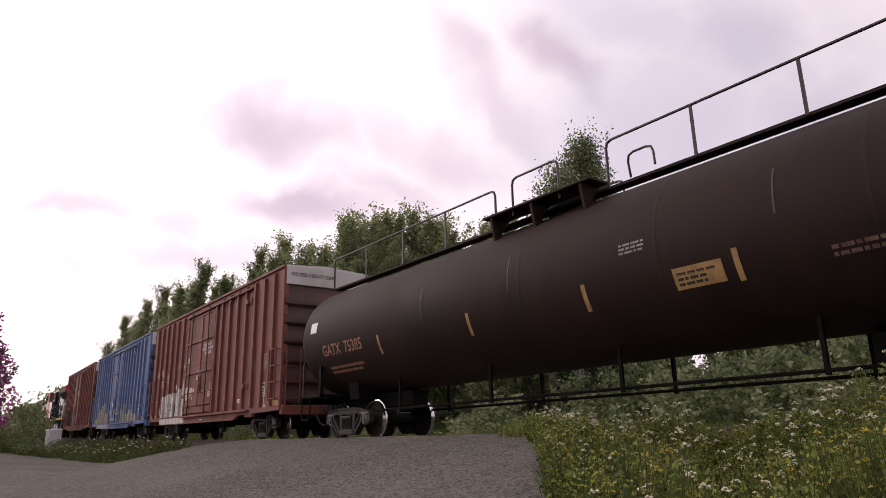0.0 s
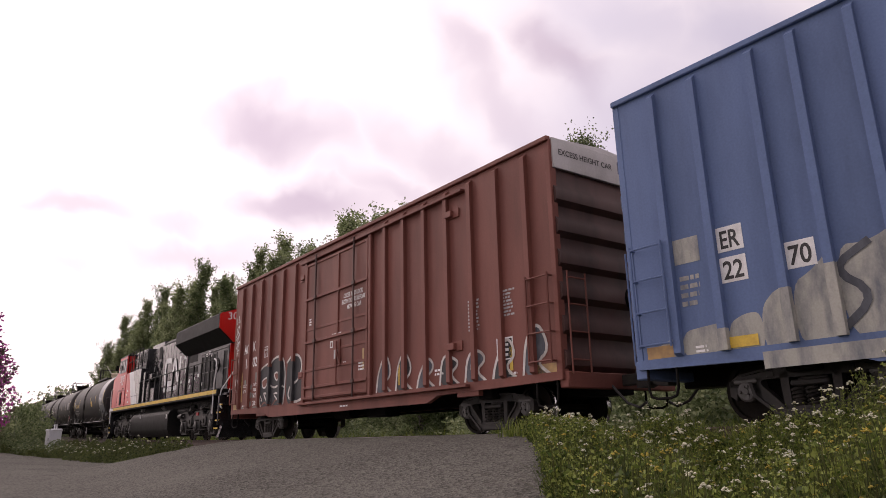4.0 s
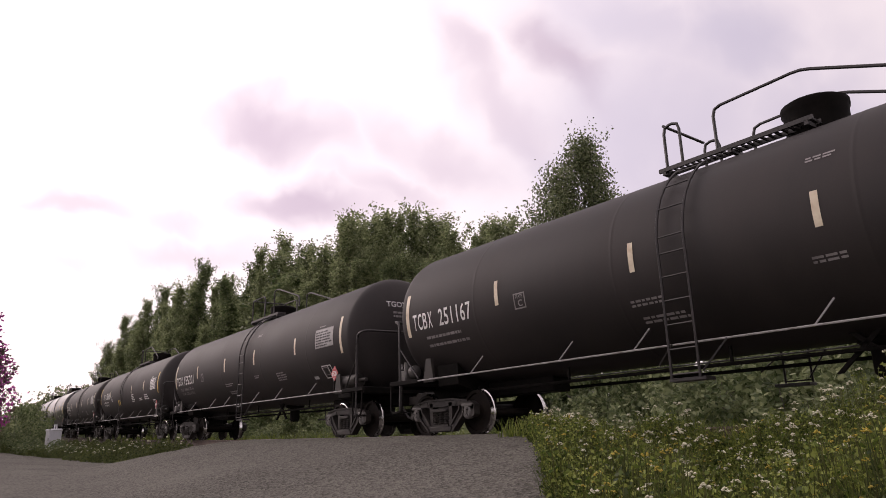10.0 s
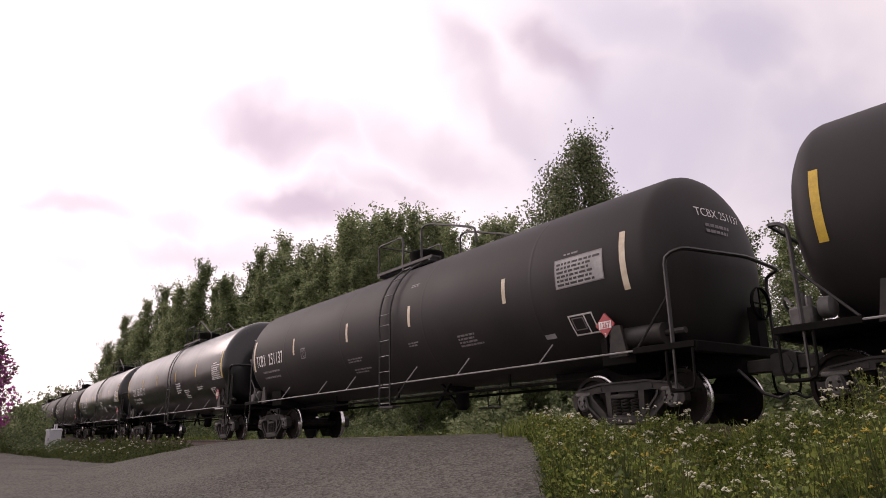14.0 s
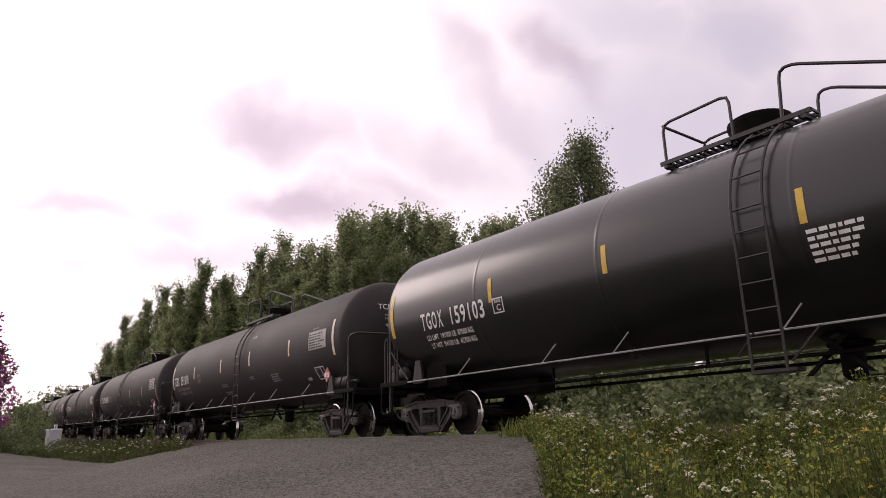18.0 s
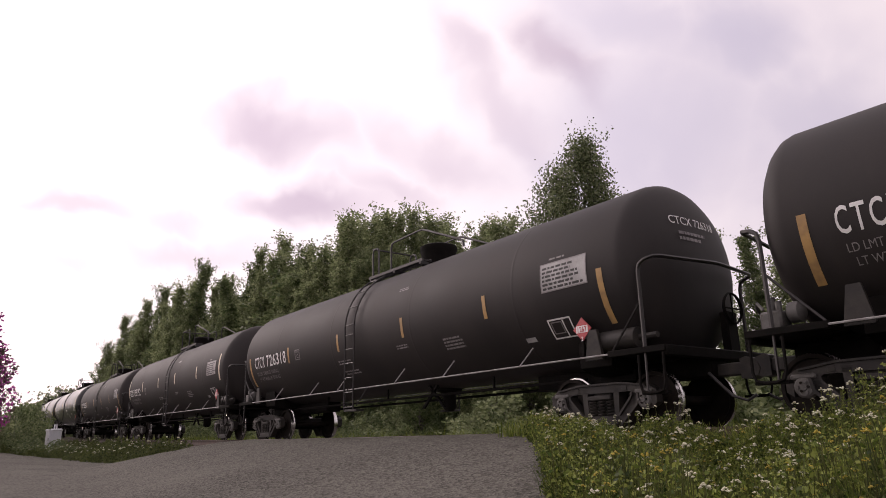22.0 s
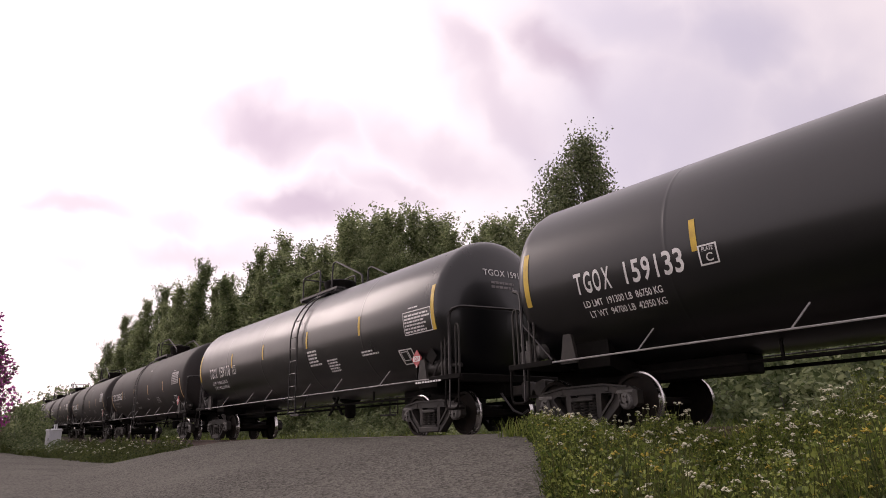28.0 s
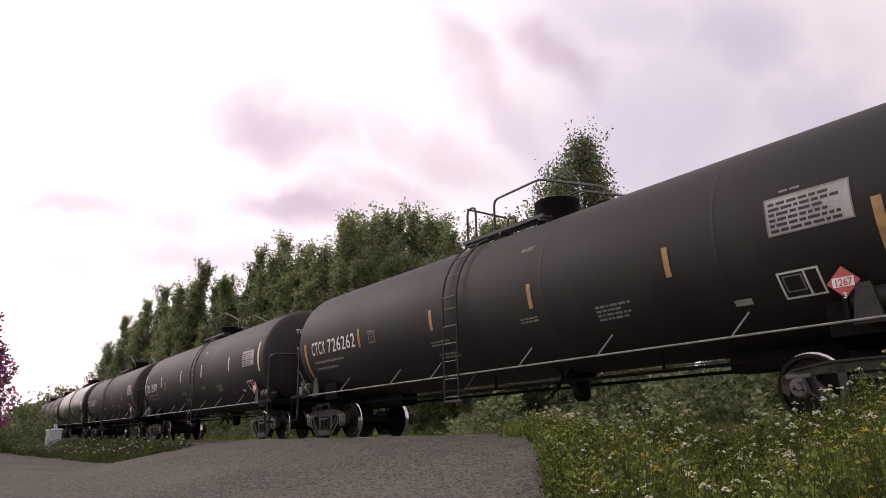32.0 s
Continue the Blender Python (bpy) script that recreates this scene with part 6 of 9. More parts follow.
def boxcar(kind):
    car = thing("boxcar", {"red_a": "oxide red boxcar with white graffiti at its foot", "blue": "faded blue boxcar with patches of grey overspray", "red_b": "oxide red boxcar covered in graffiti at its foot"}[kind], "boxcar", "boxcars of the train")
    mat = "box_blue" if kind == "blue" else "box_red"
    paintwork = "blue" if kind == "blue" else "red"
    d0, d1, rod_a, rod_b = DOOR[paintwork]
    K = lambda *a: ("box", mat, *a)
    y = BOX_Y
    for side in (-1, 1):
        part("side_wall", shared(K("wall", side), lambda: Geo().box(-BOX_L, BOX_L, side * y - 0.04 if side > 0 else -y, side * y if side > 0 else -y + 0.04, BOX_Z0, BOX_Z1, 0.008).mesh("side_wall")), mat, car)
        post = shared(K("post", side), lambda: Geo().prism_x([(side * y, BOX_Z0 + 0.12), (side * (y + 0.09), BOX_Z0 + 0.18), (side * (y + 0.09), BOX_Z1 - 0.18), (side * y, BOX_Z1 - 0.10)], -0.06, 0.06).mesh("side_post"))
        for x in RIBS[paintwork]:
            part("side_post", post, mat, car, at=(x, 0, 0))
        part("side_sill", shared(K("sill", side), lambda: Geo().prism([(-BOX_L, 0.86), (-BOX_L, 1.0), (BOX_L, 1.0), (BOX_L, 0.86), (4.3, 0.80), (3.9, 0.66), (-4.6, 0.66), (-5.0, 0.80)], side * (y + 0.015), side * (y - 0.10)).mesh("side_sill")), mat, car)
        part("eave", shared(K("eave", side), lambda: Geo().box(-BOX_L - 0.02, BOX_L + 0.02, min(side * (y - 0.05), side * (y + 0.06)), max(side * (y - 0.05), side * (y + 0.06)), BOX_Z1 - 0.04, BOX_Z1 + 0.06, 0.015).mesh("eave")), mat, car, "thin roof edge rail")
        # plug door with its frame, lock rods and rails
        dr = part("door", shared(K("door", side), lambda: Geo().box(d0, d1, min(side * y, side * (y + 0.065)), max(side * y, side * (y + 0.065)), 1.02, 4.92, 0.015).mesh("door")), mat, car)
        for z, deep, left, right in ((1.09, 0.10, 0, 1), (1.36, 0.12, 0, 1), (1.83, 0.085, 0, 1), (2.28, 0.08, 0.5, 1), (2.62, 0.115, 0, 1), (2.98, 0.08, 0, 1), (3.86, 0.115, 0, 1), (4.88, 0.09, 0, 1)):
            part("door_brace", shared(K("brace", side, deep, left), lambda: Geo().box(d0 + (d1 - d0) * left, d1, min(side * (y + 0.06), side * (y + deep)), max(side * (y + 0.06), side * (y + deep)), -0.035, 0.035, 0.006).mesh("door_brace")), mat, dr, at=(0, 0, z))
        for x, z0, z1 in ((d0 + 0.04, 1.05, 4.9), (d1 - 0.04, 1.05, 4.9), (-0.08, 2.62, 4.88)):
            part("door_stile", shared(K("stile", side, z0), lambda: Geo().box(-0.04, 0.04, min(side * (y + 0.06), side * (y + 0.10)), max(side * (y + 0.06), side * (y + 0.10)), z0, z1, 0.006).mesh("door_stile")), mat, dr, at=(x, 0, 0))
        part("lock_box", shared(K("lbox", side), lambda: Geo().box(-0.24, 0.10, min(side * (y + 0.06), side * (y + 0.11)), max(side * (y + 0.06), side * (y + 0.11)), 1.86, 2.5, 0.012).rod((-0.02, side * (y + 0.14), 1.3), (-0.02, side * (y + 0.14), 2.45), 0.022, 6).rod((-0.02, side * (y + 0.14), 2.2), (0.22, side * (y + 0.15), 1.8), 0.02, 6).mesh("lock_box")), mat, dr)
        for x in (rod_a, rod_b):
            for z in (1.36, 2.62, 3.86):
                part("rod_bracket", shared(K("rbr", side), lambda: Geo().box(-0.07, 0.07, min(side * (y + 0.10), side * (y + 0.155)), max(side * (y + 0.10), side * (y + 0.155)), -0.05, 0.05, 0.01).mesh("rod_bracket")), "box_end_blue" if kind == "blue" else "box_end", dr, at=(x, 0, z))
        for x in (rod_a, rod_b):
            part("lock_rod", shared(K("rod", side), lambda: Geo().rod((0, side * (y + 0.125), 0.98), (0, side * (y + 0.125), 5.1), 0.026, 6).mesh("lock_rod")), "box_end_blue" if kind == "blue" else "box_end", dr, at=(x, 0, 0))
        for x in (d0 - 0.07, d1 + 0.07):
            part("door_frame", shared(K("dframe", side), lambda: Geo().box(-0.06, 0.06, min(side * y, side * (y + 0.09)), max(side * y, side * (y + 0.09)), 0.95, 5.10, 0.01).mesh("door_frame")), mat, car, at=(x, 0, 0))
        for z, d in ((0.93, 0.13), (5.02, 0.12)):
            part("door_track", shared(K("dtrack", side, d), lambda: Geo().box(d0 - 0.35, 5.4 if z < 2 else 5.4, min(side * y, side * (y + d)), max(side * y, side * (y + d)), z - 0.03, z + 0.03, 0.008).mesh("door_track")), mat, car)
        for x, z in ((d0 - 0.25, 4.6), (4.9, 4.6), (4.9, 1.75), (d0 - 0.2, 1.75)):
            part("door_stop", shared(K("stop", side), lambda: Geo().box(-0.3, 0.3, min(side * y, side * (y + 0.03)), max(side * y, side * (y + 0.03)), -0.10, 0.10, 0.006).box(-0.12, 0.12, min(side * y, side * (y + 0.11)), max(side * y, side * (y + 0.11)), -0.07, 0.07, 0.01).mesh("door_stop")), mat, car, at=(x, 0, z))
        for d in (-1, 1):
            def ladder(side=side, d=d):
                g = Geo()
                for x in (d * 7.24, d * 7.80):
                    g.rod((x, side * (y + 0.12), 1.15), (x, side * (y + 0.12), 2.75), 0.02, 5)
                for k in range(4):
                    z = 1.2 + 0.5 * k
                    g.rod((d * 7.24, side * (y + 0.12), z), (d * 7.80, side * (y + 0.12), z), 0.017, 5)
                    for x in (d * 7.24, d * 7.80):
                        g.rod((x, side * (y + 0.12), z), (x, side * y, z), 0.017, 5)
                return g.mesh("ladder")
            part("ladder", shared(K("lad", side, d), ladder), mat, car)
            part("step", shared(K("step", side, d), lambda: hoop([(d * 7.28, side * (y - 0.02), 0.9), (d * 7.28, side * y, 0.42), (d * 7.78, side * y, 0.42), (d * 7.78, side * (y - 0.02), 0.9)], 0.022).mesh("step")), "frame", car)
            part("jack_pad", shared(K("pad", side, d), lambda: Geo().box(d * 5.3 - 0.35, d * 5.3 + 0.35, min(side * y, side * (y - 0.12)), max(side * y, side * (y - 0.12)), 0.72, 0.88, 0.01).mesh("jack_pad")), mat, car)
    def roof():
        g = Geo().prism_x([(-y - 0.03, BOX_Z1), (-y - 0.03, BOX_Z1 + 0.04), (0, BOX_Z1 + 0.16), (y + 0.03, BOX_Z1 + 0.04), (y + 0.03, BOX_Z1)], -BOX_L, BOX_L)
        for k in range(-9, 10):
            g.prism_x([(-y - 0.02, BOX_Z1 + 0.03), (-y - 0.02, BOX_Z1 + 0.07), (0, BOX_Z1 + 0.19), (y + 0.02, BOX_Z1 + 0.07), (y + 0.02, BOX_Z1 + 0.03)], k * 0.8 - 0.04, k * 0.8 + 0.04)
        return g.mesh("roof")
    part("roof", shared(K("roof"), roof), "roof_white", car, "dusty pale ribbed roof")
    for d in (-1, 1):
        def end_wall(d=d):
            g = Geo()
            z = 1.0
            prof = [(d * (BOX_L - 0.02), 0.86)]
            while z < 4.55:
                prof += [(d * (BOX_L - 0.02), z), (d * (BOX_L + 0.075), z + 0.10), (d * (BOX_L + 0.075), z + 0.30), (d * (BOX_L - 0.02), z + 0.42)]
                z += 0.60
            prof += [(d * (BOX_L - 0.02), BOX_Z1 - 0.05), (d * (BOX_L - 0.12), BOX_Z1 - 0.05), (d * (BOX_L - 0.12), 0.86)]
            g.prism(prof, -y + 0.05, y - 0.05)
            return g.mesh("end_wall")
        # the end's shade is in its darker paint, beside the grime
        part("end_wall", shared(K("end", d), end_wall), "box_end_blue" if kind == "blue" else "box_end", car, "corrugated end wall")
        part("end_board", shared(K("eboard", d), lambda: Geo().box(min(d * (BOX_L - 0.02), d * (BOX_L + 0.05)), max(d * (BOX_L - 0.02), d * (BOX_L + 0.05)), -y + 0.06, y - 0.06, 4.72, BOX_Z1 + 0.04, 0.01).mesh("end_board")), "roof_white", car, "pale band across the top of the end")
        wl = lettering("EXCESS HEIGHT CAR", 0.2)
        g = Geo().add([(d * (BOX_L + 0.056), d * (a / wl[2] * 1.5 - 1.3), 5.0 + b * 0.8) for a, b in wl[0]], wl[1])
        part("height_words", g.raw("height_words"), "black_print", car)
        for yy in (-1.3, 1.3):
            part("corner_post", shared(K("corner"), lambda: Geo().box(-0.06, 0.06, -0.08, 0.08, 0.86, BOX_Z1, 0.01).mesh("corner_post")), mat, car, at=(d * (BOX_L - 0.04), yy * 1.1, 0))
        part("end_sill", shared(K("esill", d), lambda: Geo().box(min(d * 7.8, d * 8.02), max(d * 7.8, d * 8.02), -1.46, 1.46, 0.72, 1.0, 0.02).mesh("end_sill")), mat, car)

        def end_ladder(d=d):
            g = Geo()
            for yy in (-1.38, -0.92):
                g.rod((d * 8.06, yy, 0.95), (d * 8.06, yy, 2.75), 0.018, 5)
            for k in range(4):
                g.rod((d * 8.06, -1.38, 1.2 + 0.48 * k), (d * 8.06, -0.92, 1.2 + 0.48 * k), 0.016, 5)
            return g.mesh("end_ladder")
        part("end_ladder", shared(K("elad", d), end_ladder), mat, car)
        part("center_sill", shared(K("csill", d), lambda: Geo().box(min(d * 0.0, d * 8.0), max(d * 0.0, d * 8.0), -0.25, 0.25, 0.62, 0.92, 0.02).box(d * 5.6 - 0.2, d * 5.6 + 0.2, -1.3, 1.3, 0.66, 0.88, 0.02).mesh("center_sill")), "frame", car)
        bogie(car, d * 5.6)
        coupler(car, d * 7.85, d)
    part("brake_wheel", shared("bwbox", lambda: Geo().lathe([(8.06, 0.26), (8.09, 0.28), (8.12, 0.26)], "x", 20, (0, 0.4, 2.4), closed=True).rod((8.09, 0.14, 2.4), (8.09, 0.66, 2.4), 0.014, 5).rod((8.09, 0.4, 2.14), (8.09, 0.4, 2.66), 0.014, 5).rod((7.95, 0.4, 2.4), (8.10, 0.4, 2.4), 0.03, 8).mesh("brake_wheel")), "frame", car)
    part("floor", shared("bxfloor", lambda: Geo().box(-7.4, 7.4, -1.45, 1.45, 0.90, 1.0).mesh("floor")), "frame", car)
    part("underframe_brake_gear", shared("bxbrk", lambda: Geo().rod((-1.6, -0.7, 0.66), (-0.7, -0.7, 0.66), 0.17, 12).box(0.4, 1.3, -0.95, -0.5, 0.48, 0.8, 0.03).rod((-5, 0.5, 0.6), (5, 0.5, 0.6), 0.03, 6).rod((-4, -0.5, 0.6), (4, -0.5, 0.6), 0.025, 6).mesh("underframe_brake_gear")), "frame", car)
    box_decals(car, kind)
    return car


def old_tank_car():
    """The long old tank car with a roof walk from end to end."""
    car = thing("tank_car", "weathered brown-black tank car with a full-length roof walk", "tank car", "tank cars of the train")
    H, R, Z = 9.55, 1.55, 2.72
    part("tank_shell", shell_geo(H, R, Z, 0.62, (-6.2, -3.1, 0.0, 3.1, 6.2)).mesh("tank_shell"), "tank_old", car)
    for d in (-1, 1):
        bogie(car, d * 7.25)
        coupler(car, d * 9.25, d)
        part("stub_sill", Geo().box(min(d * 5.4, d * 9.4), max(d * 5.4, d * 9.4), -0.24, 0.24, 0.74, 1.14, 0.02), "frame", car)
        out = [((R + 0.01) * math.cos(radians(235 + 7 * k)), Z + (R + 0.01) * math.sin(radians(235 + 7 * k))) for k in range(11)] + [(0.85, 1.0), (0.6, 0.9), (-0.6, 0.9), (-0.85, 1.0)]
        part("saddle", Geo().prism_x(out, d * 7.0, d * 7.5), "frame", car)
        part("end_platform", Geo().box(min(d * 8.2, d * 9.45), max(d * 8.2, d * 9.45), -1.4, 1.4, 1.10, 1.18, 0.01).box(min(d * 9.35, d * 9.5), max(d * 9.35, d * 9.5), -1.42, 1.42, 0.95, 1.2, 0.02), "frame", car)
        part("end_handrail", hoop([(d * 9.2, -1.4, 1.15), (d * 9.2, -1.4, 2.2), (d * 9.35, 0, 2.25), (d * 9.2, 1.4, 2.2), (d * 9.2, 1.4, 1.15)], 0.026), "black_pipe", car)
        for side in (-1, 1):
            part("sill_bracket", Geo().box(min(d * 8.2, d * 8.32), max(d * 8.2, d * 8.32), min(side * 1.30, side * 1.38), max(side * 1.30, side * 1.38), 1.1, 1.95), "frame", car)
            part("end_step", hoop([(d * 8.7, side * 1.42, 1.1), (d * 8.7, side * 1.45, 0.5), (d * 9.2, side * 1.45, 0.5), (d * 9.2, side * 1.42, 1.1)], 0.022), "frame", car)
    walk_bits = Geo()
    for yy in (-0.62, 0.36):
        walk_bits.box(-8.9, 8.9, yy, yy + 0.26, 4.28, 4.33)
    part("roof_walk", walk_bits, "tank_old", car, "black steel walkway along the tank top")
    for side in (-0.62, 0.62):
        for a, b in ((-8.9, -1.55), (1.6, 8.9)) if side < 0 else ():
            part("walk_railing", hoop([(a, side, 4.3), (a, side, 5.22), (b, side, 5.22), (b, side, 4.3)], 0.028), "black_pipe", car)
            for k in range(1, 4):
                x = a + (b - a) * k / 4
                part("railing_post", Geo().box(x - 0.025, x + 0.025, side - 0.015, side + 0.015, 4.3, 5.22), "black_pipe", car)
        part("dome_railing", hoop([(-0.6, side * 1.6, 4.3), (-0.6, side * 1.6, 5.1), (0.7, side * 1.6, 5.1), (0.7, side * 1.6, 4.3)], 0.026), "black_pipe", car)
        for x in (-1.2, 0.0, 1.3):
            part("platform_bracket", Geo().prism_x([(side * 0.9, 4.4), (side * 1.75, 4.4), (side * 1.75, 4.32), (side * 1.6, 3.85), (side * 1.5, 3.85), (side * 1.15, 4.25)], x - 0.03, x + 0.03), "tank_old", car)
        part("dome_platform", Geo().box(-1.45, 1.55, min(side * 0.9, side * 1.8), max(side * 0.9, side * 1.8), 4.40, 4.45, 0.01), "tank_old", car)
    part("hatch_housing", Geo().lathe([(4.1, 0.42), (4.62, 0.42), (4.66, 0.46), (4.72, 0.46), (4.75, 0.4)], "z", 20), "frame", car)
    part("grab_rail", hoop([(2.1, -0.62, 4.35), (2.15, -0.75, 4.75), (2.7, -0.75, 4.75), (2.75, -0.8, 4.35)], 0.022), "black_pipe", car)
    for side in (-1, 1):
        part("running_pipe", Geo().rod((-6.4, side * 0.75, 0.66), (6.4, side * 0.75, 0.66), 0.03, 6), "frame", car)
        for k in range(4):
            part("pipe_hanger", Geo().box(-0.03, 0.03, side * 0.72, side * 0.78, 0.60, 1.4), "frame", car, at=(-5.2 + 3.4 * k, 0, 0))
        f = -side
        W = dict(r=R, zc=Z)

        def lay(name, vf, x, z, mat, wide=None, have=1.0, label=""):
            g = Geo()
            on_tank(g, *vf, x * f, z, wide, have, side, **W)
            part(name, g.raw(name), mat, car, label)
        rng = random.Random(77)
        for x in (-5.1, -1.65, 1.5, 4.3):
            lay("reflector_strip", strip(0.09, 0.48), x, 1.94, "yellow_faded")
        wl = lettering("GATX  75385", 0.42)
        lay("reporting_mark", wl[:2], -7.9, 2.16, "orange_letter", 2.05, wl[2], "faded orange car number")
        lay("small_print", bars(1.9, 0.28, 2, rng), -7.8, 1.7, "orange_letter")
        lay("yellow_notice", strip(0.82, 0.34, 3), 3.3, 1.98, "yellow_faded", label="yellow emergency notice panel")
        lay("notice_print", bars(0.7, 0.24, 3, rng), 3.36, 2.03, "black_print")
        lay("small_print", bars(0.5, 0.2, 3, rng), 2.4, 2.7, "white_dim")
        lay("small_print", bars(1.0, 0.2, 2, rng), 5.6, 2.0, "rust")
        lay("patch", strip(0.36, 0.30, 3), -8.55, 2.85, "white", label="white placard plate")
        for x, z in ((-3.2, 2.5), (-0.3, 2.6), (5.0, 2.7)):
            lay("seam", strip(0.03, 0.7, 5), x, z, "black_print")
    return car
# ---------------------------------------------------------------- locomotive; lengths run from the nose, 0, to the rear, 20.7
LOCO_MID = 10.2


def loco_bogie(car, x):
    b = part("bogie", shared("lb", lambda: Geo().box(-2.6, 2.6, -0.55, 0.55, 0.55, 0.85, 0.03).box(-0.5, 0.5, -0.7, 0.7, 0.7, 1.2, 0.04).mesh("bogie")), "loco_cast", car, at=(x, 0, 0))
    for side in (-1, 1):
        def frame_geo(side=side):
            y0, y1 = side * 0.96, side * 1.14
            g = Geo()
            upper = [(-2.75, 0.80), (-2.70, 1.12), (-2.35, 1.18), (-1.55, 1.16), (-1.25, 1.02), (-0.75, 1.02), (-0.45, 1.16), (0.45, 1.16), (0.75, 1.02), (1.25, 1.02), (1.55, 1.16), (2.35, 1.18), (2.70, 1.12), (2.75, 0.80)]
            lower = [(2.40, 0.74), (1.96, 0.84), (1.52, 0.74), (1.30, 0.52), (0.68, 0.52), (0.44, 0.74), (0.0, 0.84), (-0.44, 0.74), (-0.68, 0.52), (-1.30, 0.52), (-1.52, 0.74), (-1.96, 0.84), (-2.40, 0.74)]
            g.prism(upper + lower, y0, y1)
            g.prism([(-2.6, 1.10), (-1.5, 1.10), (-1.2, 0.96), (-0.8, 0.96), (-0.4, 1.10), (0.4, 1.10), (0.8, 0.96), (1.2, 0.96), (1.5, 1.10), (2.6, 1.10), (2.6, 1.14), (1.5, 1.14), (1.2, 1.0), (0.8, 1.0), (0.4, 1.14), (-0.4, 1.14), (-0.8, 1.0), (-1.2, 1.0), (-1.5, 1.14), (-2.6, 1.14)], y1, y1 + side * 0.04)
            for k in (-0.99, 0.99):
                g.box(k - 0.26, k + 0.26, min(y1, y1 + side * 0.07), max(y1, y1 + side * 0.07), 0.56, 0.92, 0.03)
                g.rod((k, y1, 0.74), (k, y1 + side * 0.11, 0.74), 0.09, 12)
            for k in (-1.96, 0, 1.96):
                for d in (-1, 1):
                    g.prism([(k + d * 0.27, 0.80), (k + d * 0.40, 0.80), (k + d * 0.37, 0.26), (k + d * 0.28, 0.26)], y0, y1 + side * 0.03)
                g.box(k - 0.42, k + 0.42, min(y0, y1), max(y0, y1), 0.22, 0.29, 0.015)
            return g.mesh("side_frame")
        part("side_frame", shared(("lsf", side), frame_geo), "loco_cast", b, "dusty cast steel side frame")
        for k in (-1.96, 0.0, 1.96):
            part("axle_box", shared(("lab", side), lambda: Geo().box(-0.24, 0.24, min(side * 0.95, side * 1.2), max(side * 0.95, side * 1.2), 0.32, 0.76, 0.05).lathe([(side * 1.18, 0.20), (side * 1.26, 0.20), (side * 1.28, 0.15), (side * 1.265, 0.13), (side * 1.29, 0.08)], "y", 18, (0, 0, 0.55)).mesh("axle_box")), "loco_cast", b, at=(k, 0, 0))
        for k in (-2.42, -1.52, -0.46, 0.46, 1.52, 2.42):
            def coil(side=side):
                pts = [(0.075 * math.cos(a * 1.05), side * 1.12 + 0.06 * math.sin(a * 1.05), 0.30 + 0.44 * a / 38) for a in range(39)]
                return Geo().pipe(pts, 0.022, 4).mesh("coil_spring")
            part("coil_spring", shared(("lcoil", side), coil), "loco_cast", b, at=(k, 0, 0))
        for k in (-1.0, 0.55, 1.9):
            part("sand_bracket", shared(("lsand", side), lambda: Geo().box(-0.16, 0.16, min(side * 0.95, side * 1.22), max(side * 0.95, side * 1.22), 1.18, 1.34, 0.02).rod((0.1, side * 1.15, 1.2), (0.34, side * 1.16, 0.7), 0.025, 6).rod((-0.3, side * 1.12, 1.3), (0.4, side * 1.12, 1.4), 0.035, 6).mesh("sand_bracket")), "loco_cast", b, at=(k, 0, 0))
        for k in (-2.7, 2.7):
            part("brake_cylinder", shared(("lbc", side), lambda: Geo().rod((-0.26, side * 1.2, 1.0), (0.26, side * 1.2, 1.0), 0.11, 12).rod((0.26, side * 1.2, 1.0), (0.5, side * 1.2, 0.98), 0.03, 6).mesh("brake_cylinder")), "loco_cast", b, at=(k * 0.86, 0, 0))
        part("brake_rigging", shared(("lbr", side), lambda: Geo().pipe([(-2.6, side * 1.17, 1.12), (-1.6, side * 1.19, 1.22), (-0.3, side * 1.18, 1.2), (1.0, side * 1.19, 1.26), (2.5, side * 1.17, 1.15)], 0.022, 5).pipe([(-2.4, side * 1.17, 0.46), (-1.2, side * 1.2, 0.42), (1.2, side * 1.2, 0.42), (2.4, side * 1.17, 0.46)], 0.02, 5).mesh("brake_rigging")), "frame", b)

    def wheel_mesh():
        g = Geo()
        r = 0.533
        for side in (-1, 1):
            y = side * 0.72
            g.lathe([(y - side * 0.03, 0.08), (y - side * 0.03, 0.24), (y, r - 0.10), (y - side * 0.04, r - 0.06), (y - side * 0.04, r + 0.024), (y - side * 0.012, r + 0.024), (y, r - 0.004), (y + side * 0.09, r - 0.012), (y + side * 0.09, r - 0.07), (y + side * 0.04, r - 0.08), (y + side * 0.03, 0.18), (y + side * 0.06, 0.10)], "y", 30)
        g.rod((0, -1.1, 0), (0, 1.1, 0), 0.10, 12)
        me = g.mesh("wheelset")
        me.materials.append(M["wheel"])
        me.materials.append(M["tread"])
        me.polygons.foreach_set("material_index", [1 if all(0.505 < math.hypot(me.vertices[i].co.x, me.vertices[i].co.z) for i in p.vertices) and len(p.vertices) == 4 else 0 for p in me.polygons])
        return me
    for dx in (-1.96, 0.0, 1.96):
        w = part("wheelset", shared("lwheel", wheel_mesh), "wheel", b, at=(dx, 0, 0.533))
        WHEELS.append((w, (dx, 0.533)))
    return b


